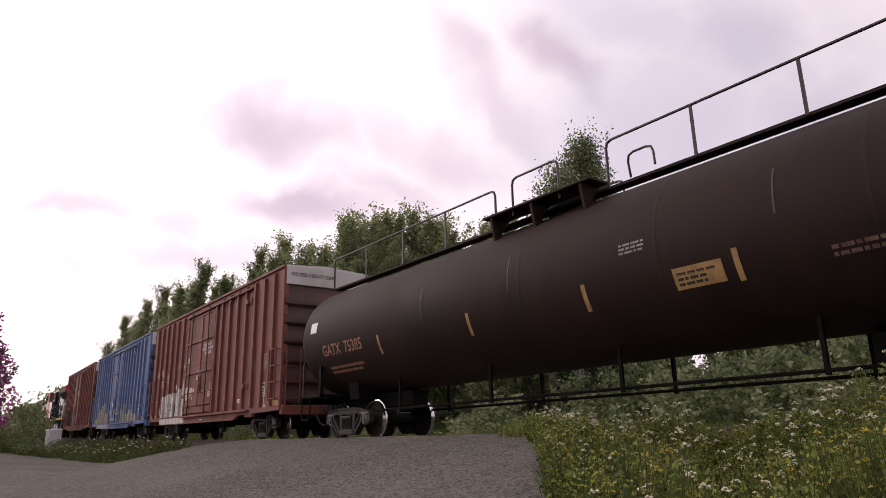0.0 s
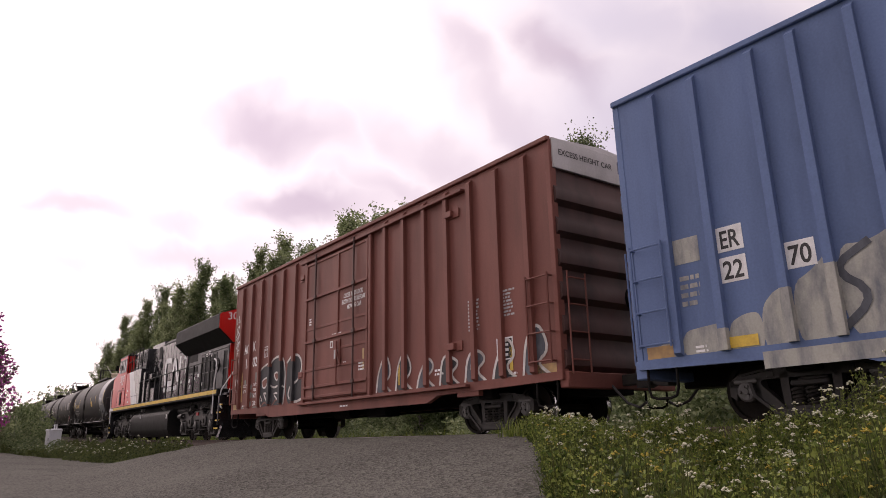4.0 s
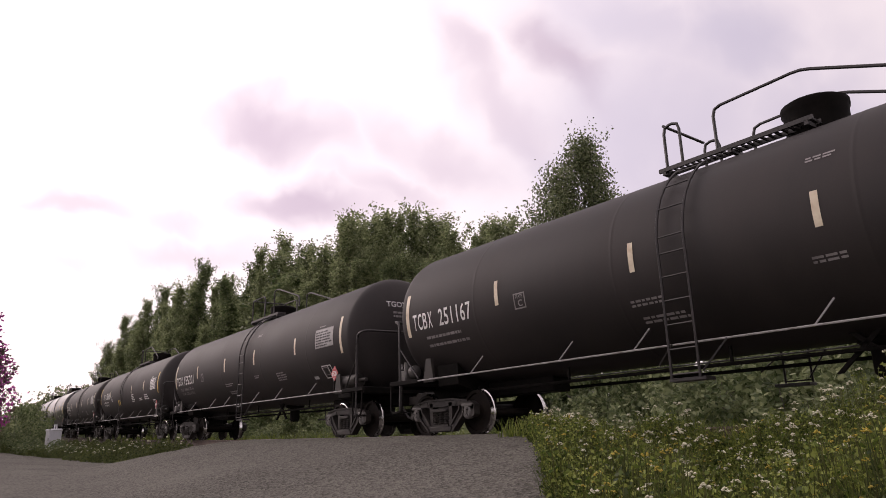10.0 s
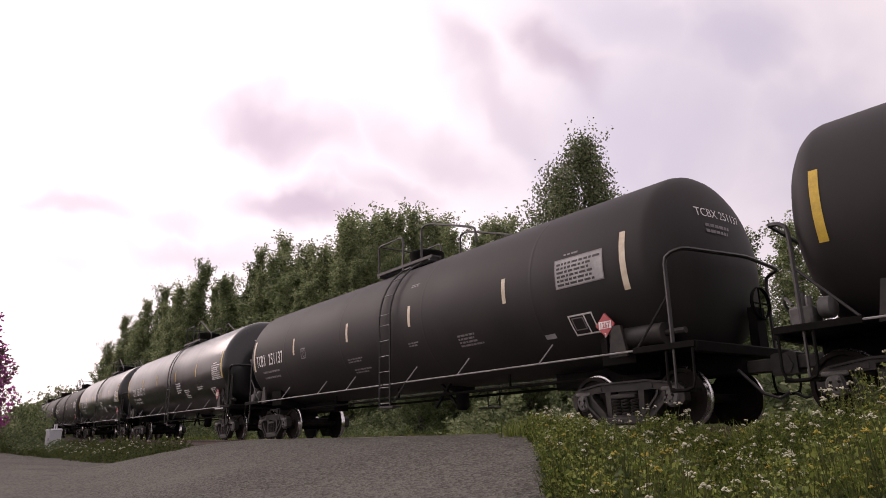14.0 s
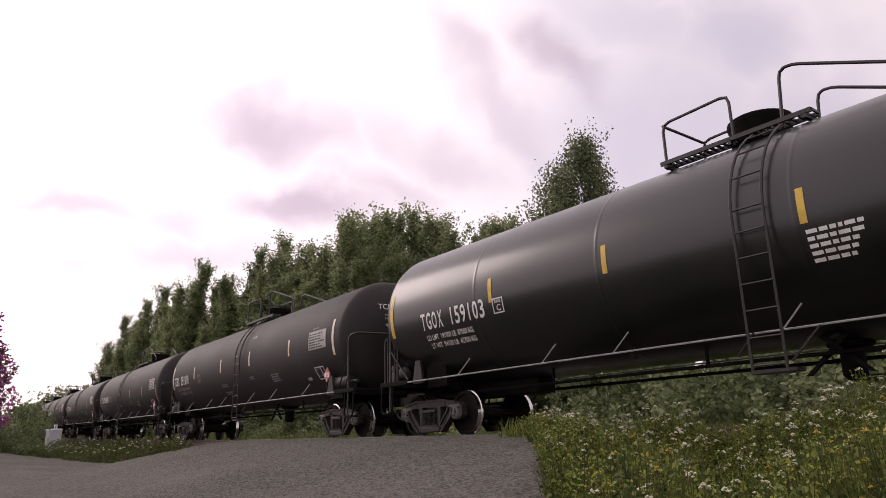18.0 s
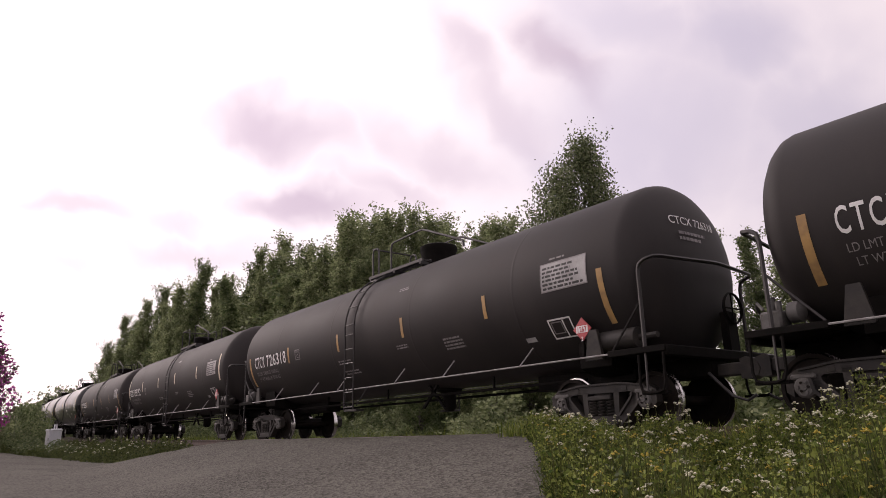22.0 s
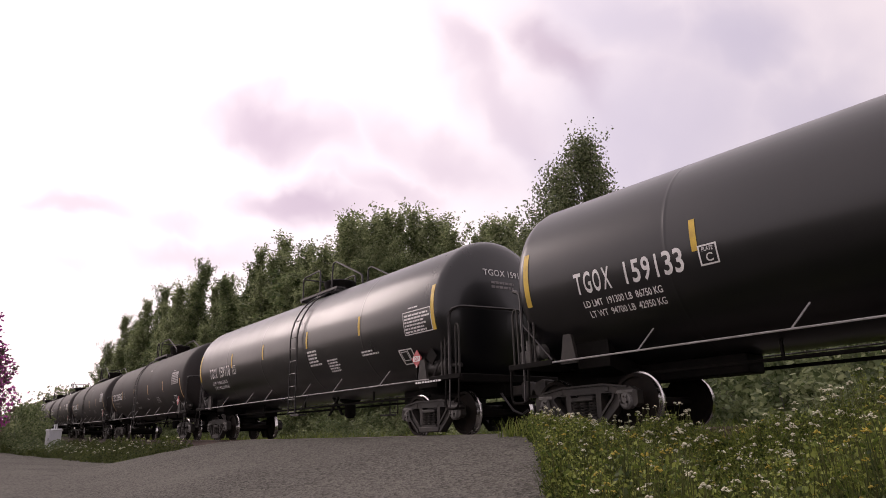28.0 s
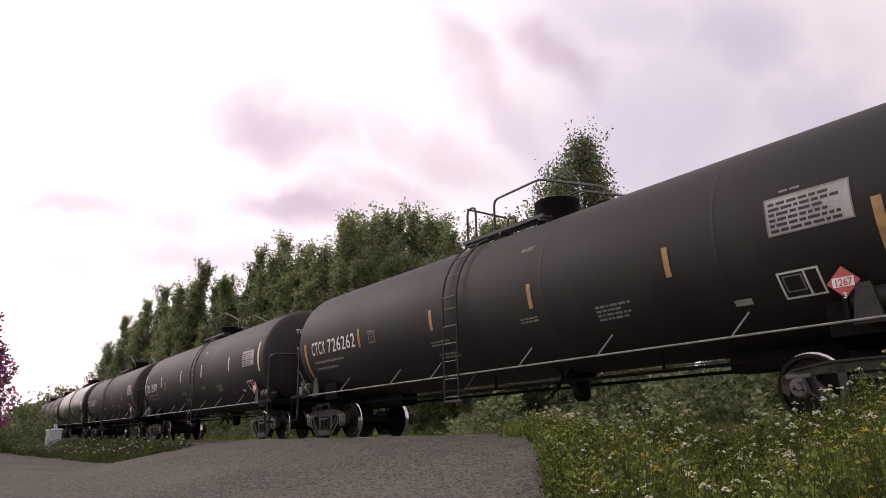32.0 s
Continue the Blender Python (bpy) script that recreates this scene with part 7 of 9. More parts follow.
def locomotive():
    car = thing("locomotive", "red, black and white diesel freight locomotive with a yellow sill stripe", "locomotive")
    o = LOCO_MID

    def P(name, geo, mat, label="", parent=None):
        """A part whose geometry is drawn in lengths from the nose."""
        geo.v = [(x - o, y, z) for x, y, z in geo.v]
        return part(name, geo, mat, parent or car, label)

    def flat(name, vf, x, z, mat, side, y, lift=0.004, wide=None, have=1.0, label="", parent=None):
        """Paint or print laid on a side; x is measured from the nose along either side."""
        g = Geo()
        k = (wide / have) if wide else 1.0
        g.add([(x + a * k, side * (y + lift), z + b) for a, b in vf[0]], vf[1]) if side < 0 else g.add([(x + (have - a if wide else -a + max(p[0] for p in vf[0])) * k, side * (y + lift), z + b) for a, b in vf[0]], vf[1])
        g.v = [(p[0] - o, p[1], p[2]) for p in g.v]
        return part(name, g.raw(name), mat, parent or car, label)

    rng = random.Random(5)
    # frame, walkways, pilots
    P("underframe", Geo().box(-0.2, 20.9, -1.50, 1.50, 1.60, 1.86, 0.02).box(0.5, 20.2, -0.9, 0.9, 1.10, 1.62, 0.03), "loco_dark")
    for side in (-1, 1):
        for k in range(20):
            a = 0.05 + 1.04 * k
            white = k == 0
            g = Geo().box(a, a + 1.0, min(side * 1.50, side * 1.512), max(side * 1.50, side * 1.512), 1.68, 1.82)
            P("sill_stripe", g, "loco_white" if white else "yellow", "white reflective sill stripe" if white else "yellow reflective sill stripe")
    for a, d in ((-0.2, -1), (20.9, 1)):
        P("pilot", Geo().box(min(a, a + d * 0.12), max(a, a + d * 0.12), -1.45, 1.45, 0.55, 1.62, 0.03).prism_x([(-1.45, 0.12), (1.45, 0.12), (1.3, 0.62), (-1.3, 0.62)], a + d * 0.05, a + d * 0.32), "loco_black")
        P("end_platform", Geo().box(min(a, a + d * 0.66), max(a, a + d * 0.66), -1.35, 1.35, 1.60, 1.68, 0.01), "loco_black")
        for side in (-1, 1):
            for k in range(4):
                x0, x1 = sorted((a - d * (0.45 - 0.13 * k), a - d * (0.45 - 0.13 * k) + d * 0.46))
                z = (0.42, 0.70, 0.98, 1.25)[k]
                st = P("step", Geo().box(x0, x1, min(side * 1.04, side * 1.40), max(side * 1.04, side * 1.40), z, z + 0.035, 0.006), "loco_black", "black step with a yellow edge")
                P("step_edge", Geo().box(x0, x1, min(side * 1.40, side * 1.416), max(side * 1.40, side * 1.416), z - 0.005, z + 0.045), "yellow", parent=st)
            P("step_wall", Geo().prism([(a - d * 0.55, 0.36), (a + d * 0.05, 0.36), (a + d * 0.40, 1.3), (a + d * 0.40, 1.62), (a - d * 0.55, 1.62)], side * 1.0, side * 1.03), "loco_black")
            P("step_wall", Geo().box(min(a - d * 0.58, a - d * 0.55), max(a - d * 0.58, a - d * 0.55), min(side * 1.0, side * 1.44), max(side * 1.0, side * 1.44), 0.40, 1.62), "loco_black")
            P("grab_rail", hoop([(a - d * 0.62, side * 1.48, 2.99), (a - d * 0.32, side * 1.50, 2.93), (a - d * 0.25, side * 1.50, 2.6), (a - d * 0.42, side * 1.50, 2.06), (a - d * 0.52, side * 1.48, 0.97)], 0.026), "loco_white", "white painted grab rail")
            P("grab_rail", hoop([(a + d * 0.27, side * 1.38, 1.14), (a + d * 0.08, side * 1.40, 1.29), (a + d * 0.08, side * 1.40, 1.77), (a + d * 0.55, side * 1.05, 2.55), (a + d * 0.58, side * 1.0, 2.76), (a + d * 0.7, side * 0.95, 2.79)], 0.026), "loco_white", "white painted grab rail")
            P("grab_rail", hoop([(a + d * 0.3, side * 1.2, 1.55), (a + d * 0.45, side * 1.2, 1.8), (a + d * 0.62, side * 1.2, 1.84), (a + d * 0.6, side * 1.2, 1.69), (a + d * 0.42, side * 1.2, 1.6)], 0.022), "loco_white", "white painted grab rail")
            for yy in (0.95, 0.72):
                P("rail_post", Geo().rod((a + d * 0.62, side * yy, 1.66), (a + d * 0.62, side * yy, 2.78), 0.022, 6), "loco_white", "white handrail post")
            P("end_handrail", Geo().rod((a + d * 0.62, side * 0.98, 2.78), (a + d * 0.62, side * 0.25, 2.78), 0.022, 6), "loco_white", "white painted grab rail")
        cp = P("coupler", Geo().box(min(a, a + d * 0.5), max(a, a + d * 0.5), -0.1, 0.1, 0.78, 0.98, 0.02).box(min(a + d * 0.45, a + d * 0.75), max(a + d * 0.45, a + d * 0.75), -0.17, 0.17, 0.74, 1.02, 0.05), "loco_cast")
        P("air_hoses", Geo().pipe([(a + d * 0.1, -0.5, 1.0), (a + d * 0.3, -0.52, 0.7), (a + d * 0.5, -0.4, 0.5)], 0.025, 6).pipe([(a + d * 0.1, 0.5, 1.0), (a + d * 0.3, 0.52, 0.7), (a + d * 0.5, 0.4, 0.5)], 0.025, 6), "loco_dark")
    # nose and cab
    P("nose", Geo().prism([(0.0, 1.86), (0.0, 3.45), (0.12, 3.55), (1.30, 3.92), (1.55, 3.92), (1.55, 1.86)], -1.42, 1.42), "loco_red")
    cab = P("cab", Geo().prism([(1.50, 1.86), (1.50, 3.92), (1.34, 3.92), (1.66, 4.66), (3.72, 4.70), (3.72, 1.86)], -1.44, 1.44), "loco_red")
    P("cab_roof", Geo().prism_x([(-1.46, 4.67), (-1.38, 4.76), (0, 4.84), (1.38, 4.76), (1.46, 4.67)], 1.45, 3.80), "loco_dark", parent=cab)
    for side in (-1, 1):
        for a, b in ((1.74, 2.10), (2.24, 2.62), (2.68, 3.06), (3.16, 3.58)):
            top = 4.50
            g = Geo()
            for x0, x1, z0, z1 in ((a - 0.03, b + 0.03, 3.80, 3.84), (a - 0.03, b + 0.03, top - 0.02, top + 0.02), (a - 0.03, a + 0.01, 3.80, top), (b - 0.01, b + 0.03, 3.80, top)):
                g.box(x0, x1, min(side * 1.44, side * 1.462), max(side * 1.44, side * 1.462), z0, z1)
            fr = P("window_frame", g, "rail_pipe", "thin silver window frame", parent=cab)
            P("window_pane", Geo().box(a, b, min(side * 1.44, side * 1.449), max(side * 1.44, side * 1.449), 3.83, top - 0.01), "glass", parent=cab)
        for x, vs, fs in cells("3097", 1.22, 0.56, 0.0):
            wd = max(v[0] for v in vs)
            flat("road_number", (vs, fs), 2.12 + (x if side < 0 else 1.22 - x - wd), 3.24, "loco_white", side, 1.44, 0.005, wd, wd, "white road number digit")
        wl = lettering("EF-644a", 0.15, 0.0)
        flat("class_print", wl[:2], 2.52, 3.08, "loco_white", side, 1.44, 0.005, 0.50, wl[2])
        for x0, x1, z0, z1 in ((1.58, 3.70, 2.74, 2.755), (1.58, 1.60, 1.92, 2.74), (3.68, 3.70, 1.92, 2.74), (2.9, 3.3, 2.86, 2.90)):
            P("access_seam", Geo().box(x0, x1, min(side * 1.44, side * 1.448), max(side * 1.44, side * 1.448), z0, z1), "loco_dark", parent=cab)
        for x, z in ((4.3, 2.62), (4.55, 2.0), (5.6, 1.92), (4.08, 2.42)):
            flat("notice_plate", strip(0.2, 0.09, 1), x, z, "loco_white", side, 1.425, label="small white notice plate")
        P("vent_grille", Geo().box(2.34, 2.84, min(side * 1.44, side * 1.455), max(side * 1.44, side * 1.455), 2.02, 2.68, 0.004), "loco_dark", "black louvred vent in the cab side", parent=cab)
        for k in range(6):
            P("louvre", Geo().box(2.38, 2.80, min(side * 1.455, side * 1.468), max(side * 1.455, side * 1.468), 1.96 + 0.1 * k, 2.12 + 0.1 * k), "loco_dark", parent=cab)
        P("cab_panel", Geo().box(1.7, 3.3, min(side * 1.44, side * 1.449), max(side * 1.44, side * 1.449), 2.80, 2.815), "loco_dark", parent=cab)
        P("mirror", Geo().box(1.60, 1.66, min(side * 1.5, side * 1.66), max(side * 1.5, side * 1.66), 4.0, 4.3, 0.01), "loco_dark", parent=cab)
    for k in (-0.75, 0.75):
        P("windshield", Geo().add([(1.345, k - 0.55, 3.97), (1.345, k + 0.55, 3.97), (1.605, k + 0.55, 4.50), (1.605, k - 0.55, 4.50), (1.38, k - 0.55, 3.97), (1.38, k + 0.55, 3.97), (1.64, k + 0.55, 4.50), (1.64, k - 0.55, 4.50)], [(0, 1, 2, 3), (7, 6, 5, 4), (0, 4, 5, 1), (1, 5, 6, 2), (2, 6, 7, 3), (3, 7, 4, 0)]), "glass", parent=cab)
    P("horn", Geo().lathe([(2.3, 0.03), (2.7, 0.05), (2.85, 0.10)], "x", 10, (0, 0.3, 4.85)).lathe([(2.3, 0.03), (2.6, 0.05), (2.72, 0.09)], "x", 10, (0, 0.1, 4.85)).rod((2.4, 0.2, 4.7), (2.4, 0.2, 4.86), 0.03, 6), "loco_dark")
    # cabinet behind the cab, painted red, white and black on the slant
    eq = P("equipment_cabinet", Geo().box(3.70, 7.42, -1.42, 1.42, 1.86, 3.68, 0.02), "loco_black")
    P("upper_cabinet", Geo().box(3.70, 7.35, -1.16, 1.16, 3.66, 4.74, 0.03), "loco_black", parent=eq)
    for side in (-1, 1):
        y = 1.42
        g = Geo().add([(3.72, side * (y + 0.003), 1.88), (5.52, side * (y + 0.003), 1.88), (4.42, side * (y + 0.003), 3.66), (3.72, side * (y + 0.003), 3.66)], [(0, 1, 2, 3)])
        P("red_paint", g, "loco_red", "red paint ending on a slant", parent=eq)
        g = Geo().add([(5.52, side * (y + 0.003), 1.88), (6.96, side * (y + 0.003), 1.88), (5.50, side * (y + 0.003), 3.66), (4.42, side * (y + 0.003), 3.66)], [(0, 1, 2, 3)])
        P("white_stripe", g, "loco_white", "broad white slanting stripe", parent=eq)
        yy = 1.16
        g = Geo().add([(3.72, side * (yy + 0.003), 3.70), (4.30, side * (yy + 0.003), 3.70), (3.95, side * (yy + 0.003), 4.70), (3.72, side * (yy + 0.003), 4.70)], [(0, 1, 2, 3)])
        P("red_paint", g, "loco_red", "shaded red paint", parent=eq)
        g = Geo().add([(4.40, side * (yy + 0.003), 3.70), (5.35, side * (yy + 0.003), 3.70), (5.20, side * (yy + 0.003), 3.90), (4.9, side * (yy + 0.003), 3.95)], [(0, 1, 2, 3)])
        P("white_stripe", g, "loco_white", "slanting white stripe", parent=eq)
        for a in (5.75, 6.6):
            g = Geo()
            for x0, x1, z0, z1 in ((a, a + 0.55, 3.95, 3.99), (a, a + 0.55, 4.58, 4.62), (a, a + 0.04, 3.95, 4.62), (a + 0.51, a + 0.55, 3.95, 4.62)):
                g.box(x0, x1, min(side * yy, side * (yy + 0.02)), max(side * yy, side * (yy + 0.02)), z0, z1)
            P("vent_frame", g, "rail_pipe", parent=eq)
            for k in range(6):
                P("louvre", Geo().box(a + 0.04, a + 0.51, min(side * yy, side * (yy + 0.03)), max(side * yy, side * (yy + 0.03)), 4.0 + 0.095 * k, 4.045 + 0.095 * k), "loco_dark", parent=eq)
        P("panel_seam", Geo().box(3.75, 7.3, min(side * y, side * (y + 0.008)), max(side * y, side * (y + 0.008)), 2.30, 2.315), "loco_dark", parent=eq)
    for side in (-1, 1):
        P("upper_handrail", hoop([(3.78, side * 1.38, 3.68), (3.8, side * 1.38, 4.76), (7.2, side * 1.38, 4.78), (7.3, side * 1.38, 3.68)], 0.022), "loco_dark", "black handrail on the cabinet top")
        P("upper_handrail", Geo().rod((3.8, side * 1.38, 4.25), (7.25, side * 1.38, 4.28), 0.018, 6), "loco_dark")
        for x in (4.75, 5.6, 6.45, 7.28):
            P("rail_post", Geo().box(x - 0.05, x + 0.05, min(side * 1.36, side * 1.40), max(side * 1.36, side * 1.40), 3.68, 4.78, 0.006), "loco_dark", "flat black handrail post")
        for a, b in ((4.0, 5.2), (5.3, 6.3), (6.35, 7.3)):
            P("cabinet_door", Geo().box(a, b, min(side * 1.16, side * 1.172), max(side * 1.16, side * 1.172), 3.70, 3.90, 0.004), "loco_grey", "small grey cabinet door", parent=eq)
    # alternator bay with its boxes and pipes
    bay = P("alternator_bay", Geo().box(7.35, 9.95, -0.92, 0.92, 1.86, 4.86, 0.02), "loco_black")
    for side in (-1, 1):
        for x0, x1, z0, z1, d in ((7.45, 8.05, 1.88, 3.45, 0.42), (8.15, 8.75, 1.88, 2.9, 0.36), (8.85, 9.75, 1.88, 2.55, 0.30), (8.2, 9.0, 2.95, 3.3, 0.30)):
            P("equipment_box", Geo().box(x0, x1, min(side * 0.92, side * (0.92 + d)), max(side * 0.92, side * (0.92 + d)), z0, z1, 0.02), "loco_black", parent=bay)
        P("intake_screen", Geo().box(8.95, 9.55, min(side * 0.92, side * 0.935), max(side * 0.92, side * 0.935), 4.0, 4.62, 0.004), "loco_dark", "dark intake screen", parent=bay)
        for x, z in ((7.75, 3.6), (8.3, 3.75), (8.7, 3.5), (9.75, 3.0)):
            P("conduit", hoop([(x, side * 0.93, z - 0.7), (x, side * 1.0, z - 0.6), (x + 0.04, side * 1.0, z + 0.35), (x + 0.04, side * 0.93, z + 0.45)], 0.025), "loco_dark", parent=bay)
        P("conduit", Geo().pipe([(9.85, side * 1.0, 1.9), (9.85, side * 1.0, 3.2), (9.9, side * 0.98, 4.4)], 0.035, 6), "loco_black", parent=bay)
        for x, z in ((8.5, 3.42), (9.1, 3.1), (9.4, 3.55)):
            P("gauge_box", Geo().box(x, x + 0.22, min(side * 0.92, side * 1.02), max(side * 0.92, side * 1.02), z, z + 0.26, 0.01), "loco_grey", parent=bay)
    # engine hood with its doors
    hood = P("engine_hood", Geo().prism_x([(-0.95, 1.86), (-0.95, 4.66), (-0.82, 4.80), (0.82, 4.80), (0.95, 4.66), (0.95, 1.86)], 9.95, 13.05), "loco_dark")
    tall = P("exhaust_section", Geo().prism_x([(-0.98, 1.86), (-0.98, 4.82), (-0.85, 4.95), (0.85, 4.95), (0.98, 4.82), (0.98, 1.86)], 13.05, 14.75), "loco_dark")
    rear = P("radiator_hood", Geo().box(14.7, 20.35, -0.95, 0.95, 1.86, 3.75, 0.02), "loco_grey")
    for side in (-1, 1):
        for k in range(6):
            a = 9.99 + 0.51 * k
            P("hood_door", Geo().box(a + 0.018, a + 0.492, min(side * 0.95, side * 0.967), max(side * 0.95, side * 0.967), 1.95, 4.58, 0.006), "loco_black", parent=hood)
        for k, (a, b, z0, z1) in enumerate(((13.08, 13.6, 1.95, 3.9), (13.62, 14.15, 1.95, 3.9), (14.17, 14.7, 1.95, 3.9), (13.1, 13.9, 3.95, 4.75), (13.92, 14.7, 3.95, 4.75))):
            P("hood_door", Geo().box(a + 0.01, b - 0.01, min(side * 0.98, side * 0.997), max(side * 0.98, side * 0.997), z0, z1, 0.006), "loco_black", parent=tall)
        for x, z, w, h in ((13.75, 3.4, 0.10, 0.12), (13.6, 3.15, 0.08, 0.14), (14.42, 2.9, 0.06, 0.7), (13.8, 2.5, 0.12, 0.10), (14.15, 3.55, 0.16, 0.14)):
            flat("notice_plate", strip(w, h, 1), x, z, "loco_white", side, 0.997, label="small white notice plate", parent=tall)
        # doors of the rear hood: solid ones first, then screened openings with grey surrounds
        y = 0.95
        P("cooling_slot", Geo().box(14.85, 16.1, min(side * y, side * (y + 0.01)), max(side * y, side * (y + 0.01)), 3.30, 3.62, 0.004), "loco_dark", "black open slot", parent=rear)
        P("cooling_slot", Geo().box(14.85, 16.2, min(side * y, side * (y + 0.01)), max(side * y, side * (y + 0.01)), 2.85, 3.08, 0.004), "loco_dark", "black open slot", parent=rear)
        for a in (14.85, 15.5, 16.12):
            P("hood_door", Geo().box(a, a + 0.6, min(side * y, side * (y + 0.018)), max(side * y, side * (y + 0.018)), 1.95, 2.75, 0.006), "loco_black", parent=rear)
        for x, z in ((15.0, 2.45), (15.7, 2.5), (15.1, 2.2), (16.3, 2.6), (17.4, 3.35), (17.75, 3.42), (18.1, 3.3), (16.9, 2.2)):
            flat("notice_plate", strip(rng.uniform(0.14, 0.24), 0.14, 1), x, z, "loco_white", side, y, 0.021, label="small white notice plate", parent=rear)
        for a, b in ((16.8, 17.28), (17.33, 17.85), (17.9, 18.35), (18.4, 18.9), (19.75, 20.25)):
            g = Geo()
            for x0, x1, z0, z1 in ((a, b, 1.98, 2.03), (a, b, 3.38, 3.42), (a, a + 0.035, 1.98, 3.42), (b - 0.035, b, 1.98, 3.42), (a, b, 2.68, 2.72)):
                g.box(x0, x1, min(side * y, side * (y + 0.03)), max(side * y, side * (y + 0.03)), z0, z1)
            P("screen_frame", g, "loco_grey", "worn grey door frame", parent=rear)
            P("screen", Geo().box(a + 0.036, b - 0.036, min(side * y, side * (y + 0.008)), max(side * y, side * (y + 0.008)), 2.05, 3.36), "loco_dark", "black wire screen", parent=rear)
        P("brake_locker", Geo().box(18.95, 19.7, min(side * y, side * (y + 0.02)), max(side * y, side * (y + 0.02)), 1.98, 3.42, 0.01), "loco_grey", "worn grey brake locker", parent=rear)
        if side < 0:
            P("brake_wheel", Geo().lathe([(side * (y + 0.10), 0.28), (side * (y + 0.13), 0.31), (side * (y + 0.16), 0.28)], "y", 24, (19.3, 0, 2.85), closed=True).rod((19.3, side * y, 2.85), (19.3, side * (y + 0.15), 2.85), 0.05, 8).rod((19.02, side * (y + 0.13), 2.85), (19.58, side * (y + 0.13), 2.85), 0.02, 5).rod((19.3, side * (y + 0.13), 2.57), (19.3, side * (y + 0.13), 3.13), 0.02, 5), "loco_dark", "spoked hand brake wheel", parent=rear)
        P("hood_rail", Geo().rod((16.7, side * 0.98, 3.5), (20.3, side * 0.98, 3.5), 0.02, 5), "rail_pipe", parent=rear)
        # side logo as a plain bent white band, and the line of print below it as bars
        path = [(11.96, 3.68), (11.41, 3.74), (10.98, 3.75), (10.8, 3.61), (10.79, 3.17), (10.79, 2.84), (10.92, 2.68), (11.24, 2.62), (11.8, 2.61), (12.09, 2.62), (12.25, 2.73), (12.3, 3.09), (12.35, 3.45), (12.47, 3.63), (12.63, 3.59), (12.76, 3.38), (12.96, 2.97), (13.09, 2.75), (13.24, 2.69), (13.36, 2.79), (13.43, 3.05), (13.48, 3.77)]
        vs, fs = soft_line(path, 0.25)
        g = Geo().add([(x if side < 0 else 23.9 - x, side * (0.999 if side else 0), z) for x, z in vs], fs)
        P("side_emblem", g, "loco_white", "white bent band emblem", parent=hood)
        flat("side_print", bars(2.85, 0.36, 1, rng), 10.6, 2.26, "loco_white", side, 0.975, 0.006, label="line of white print", parent=hood)
        # handrail and its posts
        P("handrail", hoop([(7.45, side * 1.46, 2.88), (7.6, side * 1.46, 2.95), (20.45, side * 1.46, 2.98), (20.72, side * 1.46, 2.9)], 0.022), "loco_dark")
        for k in range(12):
            x = 7.7 + 1.09 * k
            P("rail_post", Geo().box(x - 0.055, x + 0.055, min(side * 1.44, side * 1.49), max(side * 1.44, side * 1.49), 1.86, 2.97, 0.008), "loco_dark", "flat black handrail post")
    # radiator wings
    wing = P("radiator_wing", Geo().prism_x([(-0.94, 3.60), (-1.50, 4.14), (-1.50, 4.66), (-1.40, 4.74), (1.40, 4.74), (1.50, 4.66), (1.50, 4.14), (0.94, 3.60)], 14.45, 20.62), "loco_dark", "overhanging sooty radiator wing")
    P("radiator_top", Geo().box(14.9, 17.2, -1.2, 1.2, 4.74, 4.80, 0.01).box(17.4, 20.3, -1.2, 1.2, 4.74, 4.82, 0.01), "loco_dark", parent=wing)
    P("wing_end", Geo().prism_x([(-0.92, 3.62), (-1.49, 4.15), (-1.49, 4.66), (-1.39, 4.73), (0, 4.88), (1.39, 4.73), (1.49, 4.66), (1.49, 4.15), (0.92, 3.62)], 20.62, 20.66), "loco_red", "red rear face of the wing", parent=wing)
    for side in (-1, 1):
        P("wing_louvre", Geo().prism_x([(side * 0.96, 3.60), (side * 1.52, 4.13), (side * 1.53, 4.18), (side * 0.98, 3.66)], 14.42, 14.48), "loco_dark", parent=wing)
    P("wing_cap", Geo().prism_x([(-1.44, 4.70), (-0.5, 5.06), (0.5, 5.06), (1.44, 4.70)], 20.0, 20.60), "loco_dark", "dark peaked cap of the wing", parent=wing)
    P("wing_end_top", Geo().prism_x([(-1.46, 4.69), (-0.5, 5.03), (0.5, 5.03), (1.46, 4.69)], 20.61, 20.655), "loco_red", parent=wing)
    wl = lettering("3097", 0.40, 0.0)
    P("road_number", Geo().add([(20.668, a / wl[2] * 0.80 - 1.2, 4.46 + b + 0.10 * a / wl[2]) for a, b in wl[0]], wl[1]), "loco_white", "white road number", parent=wing)
    P("emblem_plate", Geo().box(20.66, 20.70, -0.12, 1.02, 4.22, 4.86, 0.01), "loco_red", "raised red plate", parent=wing)
    vs, fs = stroke([(0.38, 4.74), (0.08, 4.74), (0.0, 4.68), (0.0, 4.42), (0.08, 4.36), (0.36, 4.36), (0.45, 4.42), (0.48, 4.66), (0.56, 4.74), (0.64, 4.66), (0.78, 4.40), (0.86, 4.36), (0.92, 4.42), (0.94, 4.76)], 0.09)
    P("rear_emblem", Geo().add([(20.708, a, b) for a, b in vs], fs), "loco_white", "white bent band emblem", parent=wing)
    rw = P("rear_wall", Geo().box(20.35, 20.42, -0.95, 0.06, 1.86, 4.30, 0.01), "loco_red", "red rear hood wall")
    P("rear_recess", Geo().box(20.36, 20.40, 0.06, 0.95, 1.86, 4.30, 0.01), "loco_red", parent=rw)
